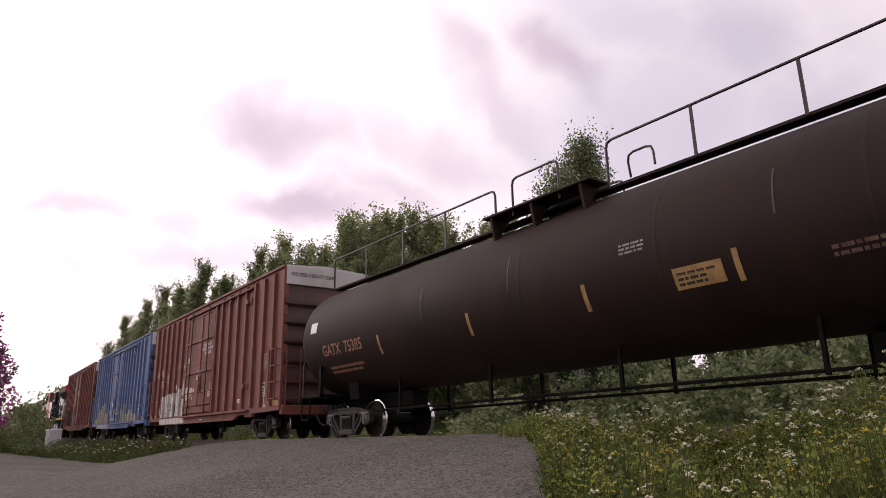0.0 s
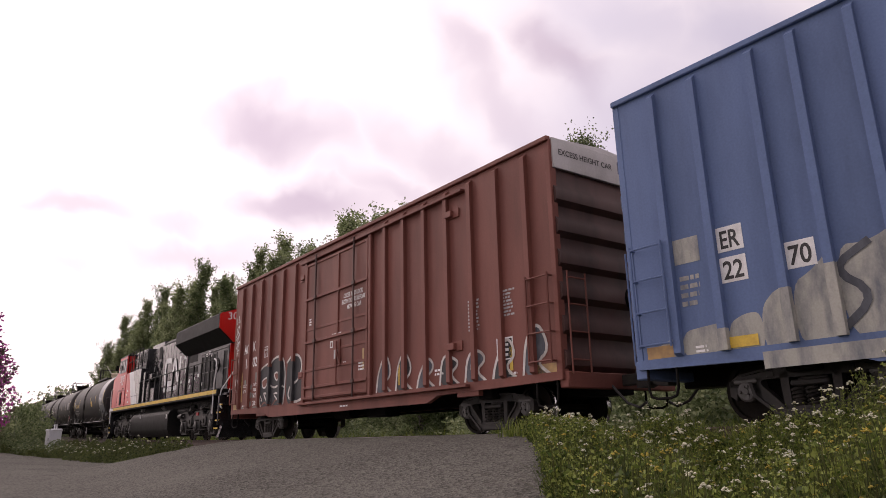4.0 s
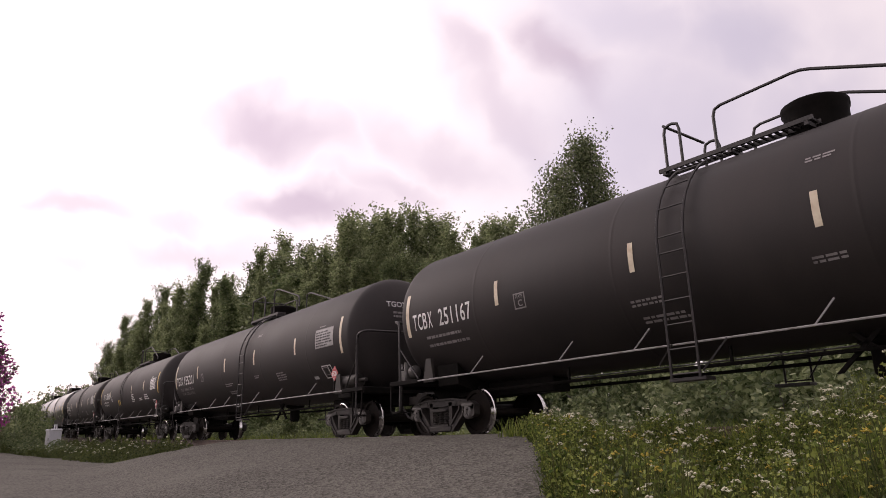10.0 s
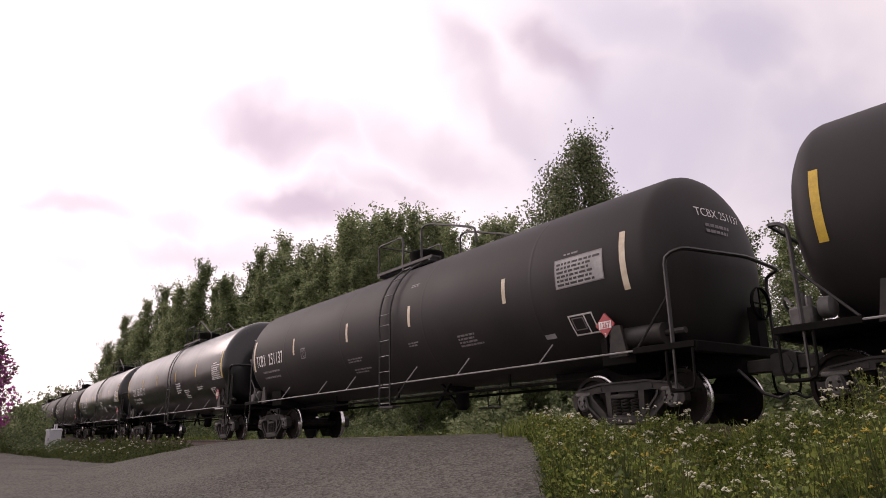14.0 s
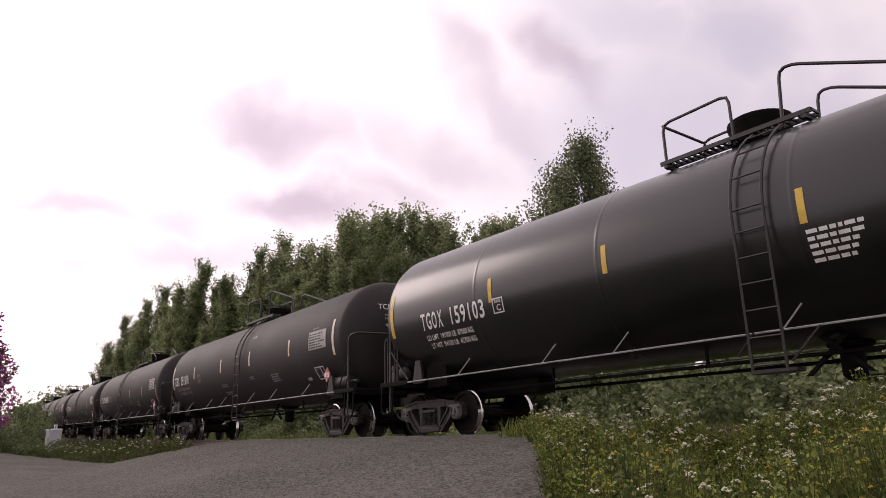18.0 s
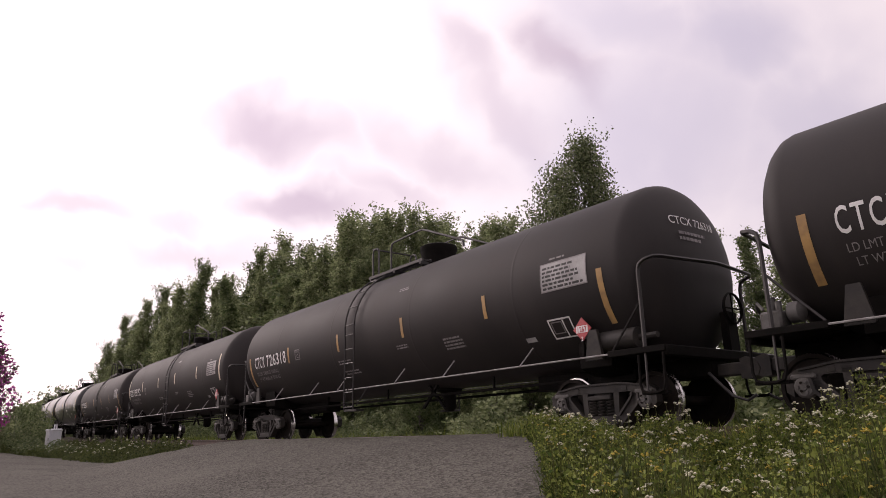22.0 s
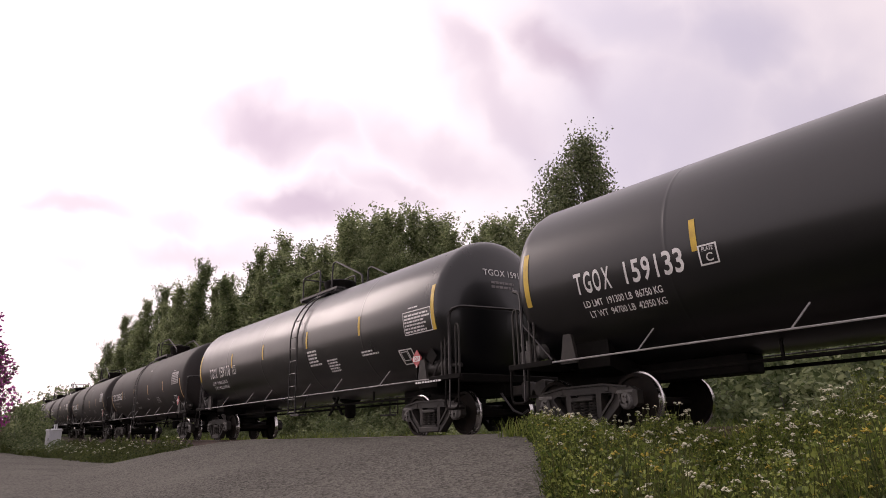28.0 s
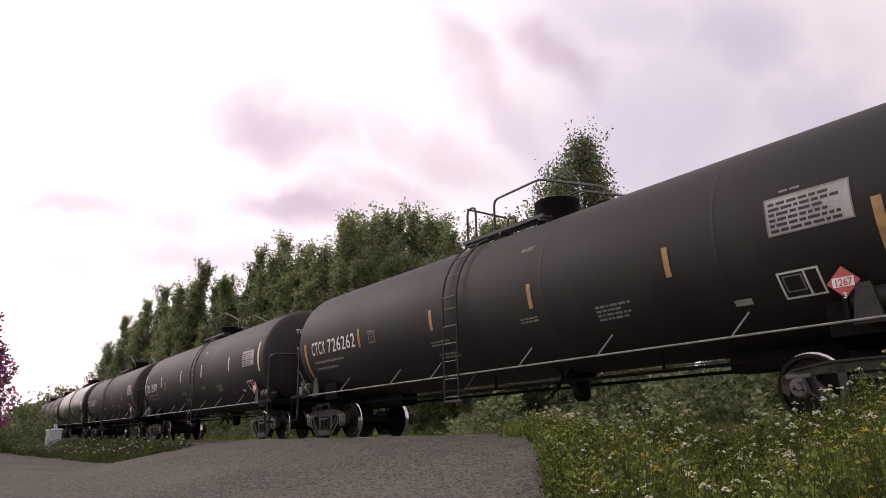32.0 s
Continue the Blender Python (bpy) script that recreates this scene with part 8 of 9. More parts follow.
    P("louvre_panel", Geo().box(20.42, 20.43, -0.72, 0.0, 3.62, 4.02), "loco_dark", "black louvre panel", parent=rw)
    for k in range(5):
        P("louvre", Geo().box(20.43, 20.445, -0.70, -0.02, 3.66 + 0.075 * k, 3.69 + 0.075 * k), "loco_dark", parent=rw)
    P("louvre_panel", Geo().box(20.40, 20.41, 0.3, 0.85, 3.3, 3.75), "loco_dark", "black louvre panel", parent=rw)
    P("wall_post", Geo().box(20.40, 20.50, 0.02, 0.12, 1.86, 4.25, 0.01), "loco_red", parent=rw)
    P("corner_trim", Geo().box(20.20, 20.36, -0.975, -0.95, 1.9, 3.55, 0.004), "loco_grey", "grey corner panel", parent=rw)
    for yy, z0, z1 in ((-0.22, 2.55, 3.25), (0.55, 2.2, 3.2)):
        P("grab_rail", hoop([(20.42, yy, z0), (20.50, yy, z0), (20.50, yy, z1), (20.42, yy, z1)], 0.016), "loco_white", "white painted grab rail", parent=rw)
    for z in (2.0, 3.3):
        P("wall_seam", Geo().box(20.42, 20.426, -0.94, 0.0, z, z + 0.012), "loco_dark", parent=rw)
    P("lamp_housing", Geo().lathe([(20.42, 0.30), (20.56, 0.30), (20.58, 0.24)], "x", 20, (0, 0.42, 4.12)), "loco_dark", "black oval headlight housing")
    for k in (-0.14, 0.14):
        hl = P("headlight", Geo().lathe([(20.56, 0.115), (20.61, 0.115), (20.615, 0.10)], "x", 16, (0, k + 0.42, 4.12)), "loco_grey")
        P("lens", Geo().lathe([(20.612, 0.10), (20.625, 0.05)], "x", 16, (0, k + 0.42, 4.12)), "lamp_lens", parent=hl)
    P("bell_bracket", Geo().box(20.7, 20.78, -0.30, -0.20, 1.68, 2.45, 0.01).box(20.7, 20.78, 0.28, 0.38, 1.68, 2.2, 0.01), "loco_red", "red bell bracket")
    P("bell", Geo().lathe([(20.62, 0.05), (20.66, 0.14), (20.78, 0.19), (20.92, 0.20), (20.98, 0.23), (20.985, 0.2)], "x", 18, (0, 0.05, 2.22)), "rail_pipe", "round bell with a dull shine")
    # fuel tank and what hangs between the bogies
    ft = P("fuel_tank", Geo().prism_x([(-1.10, 0.16), (-1.34, 0.30), (-1.42, 0.52), (-1.42, 1.10), (-1.39, 1.20), (-1.32, 1.29), (-1.20, 1.35), (1.20, 1.35), (1.32, 1.29), (1.39, 1.20), (1.42, 1.10), (1.42, 0.52), (1.34, 0.30), (1.10, 0.16)], 6.02, 13.72), "loco_dark", "long black fuel tank")
    for side in (-1, 1):
        P("sight_gauge", Geo().box(8.2, 8.26, min(side * 1.42, side * 1.45), max(side * 1.42, side * 1.45), 1.08, 1.24), "loco_white", parent=ft)
        P("filler", Geo().rod((11.9, side * 1.1, 1.36), (11.9, side * 1.25, 1.52), 0.08, 10), "rail_pipe", parent=ft)
        P("bell", Geo().lathe([(0.0, 0.03), (0.05, 0.08), (0.14, 0.10), (0.18, 0.13)], "z", 14, (7.6, side * 1.2, 1.38)), "rail_pipe", parent=ft)
        P("tank_print", Geo().box(13.4, 13.5, min(side * 1.42, side * 1.428), max(side * 1.42, side * 1.428), 0.95, 1.15), "loco_white", parent=ft)
        P("air_reservoir", Geo().rod((13.9, side * 0.9, 1.25), (16.2, side * 0.9, 1.25), 0.17, 12), "loco_dark")
        P("air_pipe", Geo().pipe([(13.8, side * 1.25, 1.45), (15.0, side * 1.28, 1.50), (16.8, side * 1.25, 1.42), (18.2, side * 1.28, 1.5), (20.0, side * 1.2, 1.45)], 0.024, 5), "frame")
        P("air_pipe", Geo().pipe([(0.4, side * 1.25, 1.45), (2.0, side * 1.28, 1.5), (4.0, side * 1.25, 1.42), (5.8, side * 1.25, 1.5)], 0.024, 5), "frame")
        for x in (16.55, 18.7, 3.9):
            P("cable_loop", Geo().pipe([(x - 0.5, side * 1.3, 1.5), (x - 0.3, side * 1.34, 1.28), (x, side * 1.34, 1.22), (x + 0.3, side * 1.34, 1.28), (x + 0.5, side * 1.3, 1.5)], 0.022, 5), "loco_dark")
        P("red_marker", Geo().box(17.35, 17.55, min(side * 1.15, side * 1.19), max(side * 1.15, side * 1.19), 0.98, 1.10, 0.005), "red_lens", "red painted marker on the bogie")
    for x in (2.95, 17.46):
        loco_bogie(car, x - o)
    return car
# ---------------------------------------------------------------- the train, from its head; places are for the clip's start
TRAIN = []          # (car, place at 0 s, half the distance of its bogies)
PITCH, FIRST = 18.506, -109.868 + 8.3
SHIFT = (-0.57, -0.14, -0.03, -0.03, 0.17, 0.03, -0.17, -0.08, -0.05, 0.05, 0.30, 0.27, 0.18, 0.07, 0.03, 0.12)

TANKS = [
    ("UTLX 647567", "utl", "u", "tank", "black tank car with a faded grey band and yellow lettering"),
    ("TCBX 251167", "matte", "b", "tank", "matte black tank car with white lettering"),
    ("TGOX 155201", "matte", "a", "tank", "matte black tank car with white lettering"),
    ("TILX 255839", "til", "b", "tank", "matte black tank car with a yellow notice panel"),
    ("TCBX 251137", "matte", "a", "tank", "dusty matte black tank car with pale strips"),
    ("TGOX 159183", "gloss", "g", "tank_gloss", "glossy black tank car with bright yellow strips"),
    ("TGOX 159103", "gloss", "g", "tank_gloss", "glossy black tank car with bright yellow strips"),
    ("TCBX 251010", "matte", "a", "tank", "matte black tank car with white lettering"),
    ("CTCX 726345", "ctc", "b", "tank", "dusty matte black tank car with faded yellow strips"),
    ("CTCX 726318", "ctc", "b", "tank", "dusty matte black tank car with faded yellow strips"),
    ("TGOX 155152", "matte", "a", "tank", "matte black tank car with white lettering"),
    ("CTCX 726333", "ctc", "a", "tank", "dusty matte black tank car with faded yellow strips"),
    ("TGOX 159133", "gloss", "g", "tank_gloss", "glossy black tank car with bright yellow strips"),
    ("TGOX 159170", "gloss", "g", "tank_gloss", "glossy black tank car with bright yellow strips"),
    ("CTCX 726325", "ctc", "b", "tank", "dusty matte black tank car with faded yellow strips"),
    ("CTCX 726262", "ctc", "b", "tank", "dusty matte black tank car with faded yellow strips"),
]


def build_train():
    TRAIN.append((old_tank_car(), OLD_S, 7.25))
    for make, s in ((lambda: boxcar("red_a"), -27.68), (lambda: boxcar("blue"), -44.73), (lambda: boxcar("red_b"), -62.1)):
        TRAIN.append((make(), s, 5.6))
    TRAIN.append((locomotive(), -92.5 + 10.2, 7.25))
    for k, (words, style, top, mat, label) in enumerate(TANKS):
        TRAIN.append((tank_car(words, style, top, label, k, mat), FIRST - PITCH * k + SHIFT[k], 7.0))
    first = len(TRAIN) - len(TANKS)
    # the rest of the train, never seen near by
    for k in range(len(TANKS), 29):
        src = TRAIN[first + (1, 7, 8, 5, 10)[k % 5]][0]
        c = copy_thing(src, Matrix())
        for o in c.children_recursive:
            if o.name.startswith("wheelset"):
                WHEELS.append((o, (o.matrix_basis.translation.x, 0.457)))
        TRAIN.append((c, FIRST - PITCH * k, 7.0))


build_train()
# ---------------------------------------------------------------- trees, shrubs, grass, flowers


def mesh_of(name, verts, faces, material):
    """A mesh from arrays; all faces have the same number of corners."""
    verts, faces = np.asarray(verts, dtype=np.float32), np.asarray(faces, dtype=np.int32)
    me = bpy.data.meshes.new(name)
    me.vertices.add(len(verts))
    me.vertices.foreach_set("co", verts.ravel())
    n = faces.shape[1]
    me.loops.add(faces.size)
    me.loops.foreach_set("vertex_index", faces.ravel())
    me.polygons.add(len(faces))
    me.polygons.foreach_set("loop_start", np.arange(0, faces.size, n, dtype=np.int32))
    me.polygons.foreach_set("loop_total", np.full(len(faces), n, dtype=np.int32))
    me.update(calc_edges=True)
    me.materials.append(M[material])
    return me


def leaf_cards(centres, size, rng, droop=0.0):
    """Small four-cornered leaves turned every way."""
    n = len(centres)
    a = rng.normal(size=(n, 3))
    a[:, 2] -= droop
    a /= np.linalg.norm(a, axis=1)[:, None]
    b = np.cross(a, rng.normal(size=(n, 3)))
    b /= np.linalg.norm(b, axis=1)[:, None] + 1e-9
    s = size * rng.uniform(0.6, 1.35, (n, 1))
    v = np.stack([centres - a * s * 0.6, centres + b * s * 0.36, centres + a * s * 0.6, centres - b * s * 0.36], 1).reshape(-1, 3)
    return v, np.arange(4 * n).reshape(-1, 4)


def tree_meshes(height, width, seed, base=0.2, branches=60, twigs=5, leaves=11000, leaf=0.2, material="leaf", ragged=0.35, aside=0.0, limbs=True, cone=False, skew=0.0, taper=0.55):
    """Trunk, rising branches with side twigs, and leaves gathered along the twigs, so that sky shows between them."""
    rng = np.random.default_rng(seed)
    trunk = Geo()
    bend = rng.normal(0, 0.012 * height, (7, 2))
    pts = [(bend[k][0] * k / 6 + aside * (k / 6) ** 1.5, bend[k][1] * k / 6, height * 0.93 * k / 6 - 0.4) for k in range(7)]
    r0 = 0.0105 * height
    for k in range(6):
        trunk.rod(pts[k], pts[k + 1], r0 * (1 - k / 6.5), 7, r0 * (1 - (k + 1) / 6.5), caps=False)

    def on_trunk(h):
        u = max(0.0, min(5.999, (h * height + 0.4) / (height * 0.93) * 6))
        i = int(u)
        return np.array(pts[i]) * (1 - u + i) + np.array(pts[i + 1]) * (u - i)

    starts, ends = [], []
    for k in range(branches):
        t = (k + rng.random()) / branches
        h = base + (0.985 - base) * t
        env = width * (math.sin(math.pi * (0.13 + 0.80 * t ** 0.85)) ** 0.85) * (1 + ragged * float(np.clip(rng.normal(), -1.5, 1.2)) * 0.5)
        if cone:
            env = width * min(1.0, 0.6 + 5 * t) * (1 - t) ** taper * rng.uniform(0.7, 1.12)
        env = max(0.2, env)
        ang = 2.4 * k + rng.normal(0, 0.5)
        env *= 1 - skew * math.cos(ang)
        rise = rng.uniform(0.5, 1.0) + 1.1 * t
        foot = on_trunk(max(0.05, h - env * rise / height))
        tip = on_trunk(h) + np.array([math.cos(ang) * env, math.sin(ang) * env, 0])
        tip[2] = height * h
        if limbs:
            trunk.rod(foot, foot * 0.4 + tip * 0.6, r0 * 0.26 * (1.15 - t), 4, r0 * 0.10, caps=False)
            trunk.rod(foot * 0.4 + tip * 0.6, tip, r0 * 0.10, 3, r0 * 0.03, caps=False)
        starts.append(foot + (tip - foot) * 0.45)
        ends.append(tip)
        for _ in range(twigs):
            u = rng.uniform(0.3, 1.0)
            p = foot + (tip - foot) * u
            d = np.clip(rng.normal(size=3), -1.4, 1.4) * np.array([0.42, 0.42, 0.45]) * min(env, 1.6) * 0.5 + np.array([0, 0, 0.12 * env])
            starts.append(p)
            ends.append(p + d)
            if limbs and _ == 0:
                trunk.rod(p, p + d, r0 * 0.06, 3, r0 * 0.02, caps=False)
    # the leading shoots
    for k in range(6):
        h = rng.uniform(0.80, 0.93)
        p = on_trunk(h)
        starts.append(p)
        ends.append(p + np.array([rng.normal(0, 0.22 * width), rng.normal(0, 0.22 * width), (1.0 - h) * height * rng.uniform(0.75, 1.08)]))
    starts, ends = np.array(starts), np.array(ends)
    w = np.linalg.norm(ends - starts, axis=1) * rng.uniform(0.4, 1.6, len(starts))
    pick = rng.choice(len(starts), leaves, p=w / w.sum())
    u = rng.uniform(0, 1.05, (leaves, 1))
    spread = 0.045 * width * (0.6 + rng.random((leaves, 1))) + 0.05
    c = starts[pick] * (1 - u) + ends[pick] * u + np.clip(rng.normal(size=(leaves, 3)), -1.8, 1.8) * spread
    v, f = leaf_cards(c, leaf, rng, 0.25)
    me = mesh_of("crown", v, f, material)
    tm = trunk.mesh("trunk")
    tm.materials.append(M["bark"])
    return tm, me


TREE_KINDS = [
    tree_meshes(20, 2.9, 1, 0.10, 140, 7, 26000, 0.19, cone=True, taper=0.62),
    tree_meshes(20, 2.5, 2, 0.10, 130, 7, 23000, 0.18, cone=True, skew=0.2, taper=0.66),
    tree_meshes(20, 3.5, 3, 0.10, 150, 7, 28000, 0.19, cone=True, taper=0.58),
    tree_meshes(20, 3.0, 4, 0.10, 120, 7, 20000, 0.19, cone=True, skew=0.25, taper=0.6),
    tree_meshes(20, 2.7, 5, 0.08, 130, 7, 24000, 0.19, "leaf_dark", cone=True, taper=0.7),
]
FILL = [tree_meshes(20, 3.9, 6 + k, 0.03, 70, 4, 5200, 0.42, ("leaf", "leaf_dark")[k], limbs=False) for k in range(2)]
LONE = tree_meshes(18.2, 4.6, 15, 0.42, 180, 8, 50000, 0.14, "leaf_lone", cone=True, aside=1.0, skew=0.30, taper=0.66)
MAUVE = tree_meshes(9.0, 2.4, 21, 0.02, 70, 6, 14000, 0.2, "leaf_mauve")
SHRUBS = [tree_meshes(2.6, 1.2, 31 + k, 0.02, 26, 5, 1700, 0.13, ("leaf_dark", "leaf", "leaf_dark")[k]) for k in range(3)]


def plant(kind, meshes, label, x, y, scale, wide, turn, group, category="tree"):
    ob = thing(kind, label, category, group)
    ob.matrix_basis = Matrix.LocRotScale((x, y, ground_z(x, y) - 0.05), Euler((0, 0, turn)), (wide, wide, scale))
    for nm, me in zip(("trunk", "crown"), meshes):
        part(nm, me, "leaf", ob)
    return ob


WOOD_LABEL = ("tall green aspen in the wood behind the railway", "slender green aspen in the wood behind the railway", "broad green birch in the wood behind the railway", "ragged green poplar in the wood behind the railway", "dark green tree in the wood behind the railway")
WOOD_FAR = ((-134.6, 33, 22.1), (-135.2, 35, 21.5), (-113.8, 31, 21.6), (-123.3, 36, 26.0), (-114.5, 36, 23.6), (-99.2, 33, 22.8), (-90.4, 31, 23.5), (-84.2, 31, 19.4), (-79.7, 31, 19.0), (-88.6, 36, 19.3))
WOOD_MID = ((-83.6, 35, 22.1), (-71.2, 31, 21.3), (-72.6, 33, 21.3), (-73.6, 35, 23.8), (-70.5, 35, 20.9), (-64.4, 33, 20.5), (-57.0, 31, 18.9), (-62.2, 35, 19.3))
WOOD_NEAR = ((-57.4, 33, 21.4), (-52.3, 31, 20.4), (-56.5, 35, 21.5), (-54.2, 35, 21.4), (-49.1, 33, 20.3), (-47.2, 33, 19.6), (-47.8, 35, 20.6), (-45.8, 35, 19.4), (-44.0, 35, 18.5), (-37.8, 31, 15.6), (-40.1, 35, 16.3), (-39.9, 36, 17.4), (-35.3, 33, 16.1), (-33.8, 33, 15.4), (-32.6, 33, 14.9))
WOOD_LOW = ((-20.1, 30, 10.8), (-17.7, 31, 10.4), (-15.5, 30, 9.9), (-13.6, 30, 10), (-11.8, 31, 9.8), (-9.8, 30, 10.5), (-5, 31, 11), (0, 32, 11), (6, 31, 12))


def build_wood():
    rng = random.Random(7)
    for row in (WOOD_FAR, WOOD_MID, WOOD_NEAR, WOOD_LOW):
        for x, y, h in row + tuple((x + rng.uniform(-2, 2), y - rng.uniform(2, 4), h * rng.uniform(0.66, 0.85)) for x, y, h in (row if row is not WOOD_LOW else ())) + tuple((x + rng.uniform(-3, 3), y + rng.uniform(2, 5), h * rng.uniform(0.80, 0.92)) for x, y, h in (row if row is not WOOD_LOW else ())):
            k = rng.choice((0, 1, 1, 2, 3, 4))
            w = (h / 20) * rng.uniform(1.0, 1.25)
            plant("tree", TREE_KINDS[k], WOOD_LABEL[k], x, y, h / 20, w, rng.uniform(0, 6.3), "trees of the wood")
    # second growth that fills the wood from below
    for k in range(76):
        x = -128 + 140 * (k + rng.random()) / 76
        top = 15.5 if x < -34 else 8.0
        if -34 < x < -30:
            top = 9.5
        h = top * rng.uniform(0.75, 1.0) * (1.12 if x < -60 else 1)
        kk = rng.choice((0, 1, 1))
        plant("tree", FILL[kk], ("young green aspen in the depth of the wood", "young dark green tree in the depth of the wood")[kk], x, rng.uniform(31, 44), h / 20, h / 20 * 1.5, rng.uniform(0, 6.3), "trees of the wood")
    plant("tree", LONE, "lone tall aspen with open branches above the wood", -25.5, 29.5, 1.0, 1.0, 0.9, "trees of the wood")
    plant("tree", MAUVE, "leafy shrubby tree tinged mauve beside the lot", -54.7, 4.55, 1.0, 0.9, 0.4, "")
    for k in range(110):
        x = -75 + 95 * (k + rng.random()) / 110
        y = track(x)[1] + rng.uniform(7.5, 18)
        plant("shrub", SHRUBS[k % 3], "dark green willow shrub in the grass behind the railway", x, y, rng.uniform(0.5, 1.15), rng.uniform(0.8, 1.5), rng.uniform(0, 6.3), "shrubs behind the railway", "shrub")
    for k in range(46):
        x = -24 + 34 * (k + rng.random()) / 46
        plant("shrub", SHRUBS[k % 3], "tall dark green willow shrub at the edge of the wood", x, track(x)[1] + rng.uniform(10, 18), rng.uniform(1.1, 1.8), rng.uniform(1.1, 1.8), rng.uniform(0, 6.3), "shrubs behind the railway", "shrub")
    for k in range(9):
        plant("shrub", SHRUBS[k % 3], "green shrub in the grass beside the lot", -58 - 5 * k + rng.uniform(-2, 2), 6.5 + 0.5 * k + rng.uniform(-1, 1), rng.uniform(0.5, 0.9), rng.uniform(0.8, 1.3), rng.uniform(0, 6.3), "shrubs beside the lot", "shrub")
    for x, y, h, w in ((-57.5, 6.3, 1.25, 1.2), (-60.5, 8.1, 1.3, 1.1), (-63.5, 9.6, 1.3, 1.2), (-54.0, 5.6, 0.9, 1.0), (-67.0, 9.4, 1.5, 1.4), (-72.0, 10.8, 1.6, 1.5), (-78.0, 11.6, 1.6, 1.5), (-84.0, 12.4, 1.7, 1.5), (-52.3, 7.1, 0.55, 0.9), (-49.0, 7.6, 0.42, 0.8), (-45.6, 8.4, 0.40, 0.7), (-58.6, 10.4, 0.5, 0.7)):
        plant("shrub", SHRUBS[int(h * 20) % 3], "green shrub in the grass beside the lot", x, y, h, w, x, "shrubs beside the lot", "shrub")
    # distant wood along the horizon
    r = np.random.default_rng(5)
    cs = []
    for k in range(480):
        x = r.uniform(-460, -150)
        y = 26 + (-150 - x) * 0.10 + r.uniform(0, 40)
        top = r.uniform(5, 9.5) * (1.25 if r.random() < 0.1 else 1)
        c = np.array([x, y, -2.0])
        cs.append(c + np.clip(r.normal(size=(190, 3)), -1.5, 1.5) * np.array([2.0, 2.0, 0]) + np.stack([np.zeros(190), np.zeros(190), top * r.uniform(0, 1, 190) ** 0.8], 1))
    v, f = leaf_cards(np.concatenate(cs), 0.65, r)
    thing("distant_wood", "distant dark green wood along the line", "wood", kind="stuff", data=mesh_of("distant_wood", v, f, "leaf_lone"))


build_wood()


def blades(name, label, pts, h, w, material, seed, lean=0.35):
    """Bent blades of grass, each of two pieces, rooted on the ground."""
    r = np.random.default_rng(seed)
    n = len(pts)
    base = np.array([(x, y, ground_z(x, y) - 0.03) for x, y in pts])
    h = np.asarray(h)[:, None]
    ang = r.uniform(0, 2 * math.pi, n)
    side = np.stack([np.cos(ang), np.sin(ang), np.zeros(n)], 1) * (w * r.uniform(0.6, 1.4, (n, 1)))
    tip = np.stack([r.normal(0, lean, n), r.normal(0, lean, n), np.ones(n)], 1) * h
    mid = tip * np.array([0.35, 0.35, 0.58])
    v = np.stack([base - side, base + side, base + mid - side * 0.75, base + mid + side * 0.75, base + tip - side * 0.1, base + tip + side * 0.1], 1).reshape(-1, 3)
    i = np.arange(n)[:, None] * 6
    f = np.concatenate([i + np.array([[0, 1, 3, 2]]), i + np.array([[2, 3, 5, 4]])], 1).reshape(-1, 4)
    return thing(name, label, "grass", kind="stuff", data=mesh_of(name, v, f, material))


def scatter(n, x0, x1, y0, y1, keep, seed):
    r = random.Random(seed)
    out = []
    while len(out) < n:
        x, y = r.uniform(x0, x1), r.uniform(y0, y1)
        if keep(x, y):
            out.append((x, y))
    return out


def side_of(x, y):
    return y - track(x)[1]


def in_meadow(x, y):
    """The flowery bank between the road, the camera and the track."""
    return side_of(x, y) < -1.75 and x > -9.98 - 1.109 * (side_of(x, y) + 0.75) + 0.30 * noise.noise((x * 1.5, y * 1.5, 4)) and math.hypot(x, y) > 3.4


def in_left(x, y):
    return -15 < side_of(x, y) < -2.0 and not on_road(x, y) and (x < -24.2 + 0.5 * noise.noise((x, y, 1)))


BANK_TOP = ((-9.0, 0.40), (-8.3, 0.44), (-7.7, 0.34), (-7.0, 0.36), (-6.4, 0.50), (-5.8, 0.56), (-5.45, 0.48), (-5.2, 0.27), (-4.85, 0.24), (-4.5, 0.40), (-3.9, 0.57), (-3.5, 0.70), (-3.0, 0.92), (-1.0, 1.2))


def tuft(x, y):
    """How tall the bank's growth stands: it rises toward the ramp's far end, with a trampled gap, and taller away from the ballast."""
    top = lerp_table(x * 8.5 / max(y, 3.0), BANK_TOP)
    return (top + 0.09 * max(0.0, 8.5 - y)) * (1 + 0.22 * noise.noise((x * 1.6, y * 1.6, 0)))


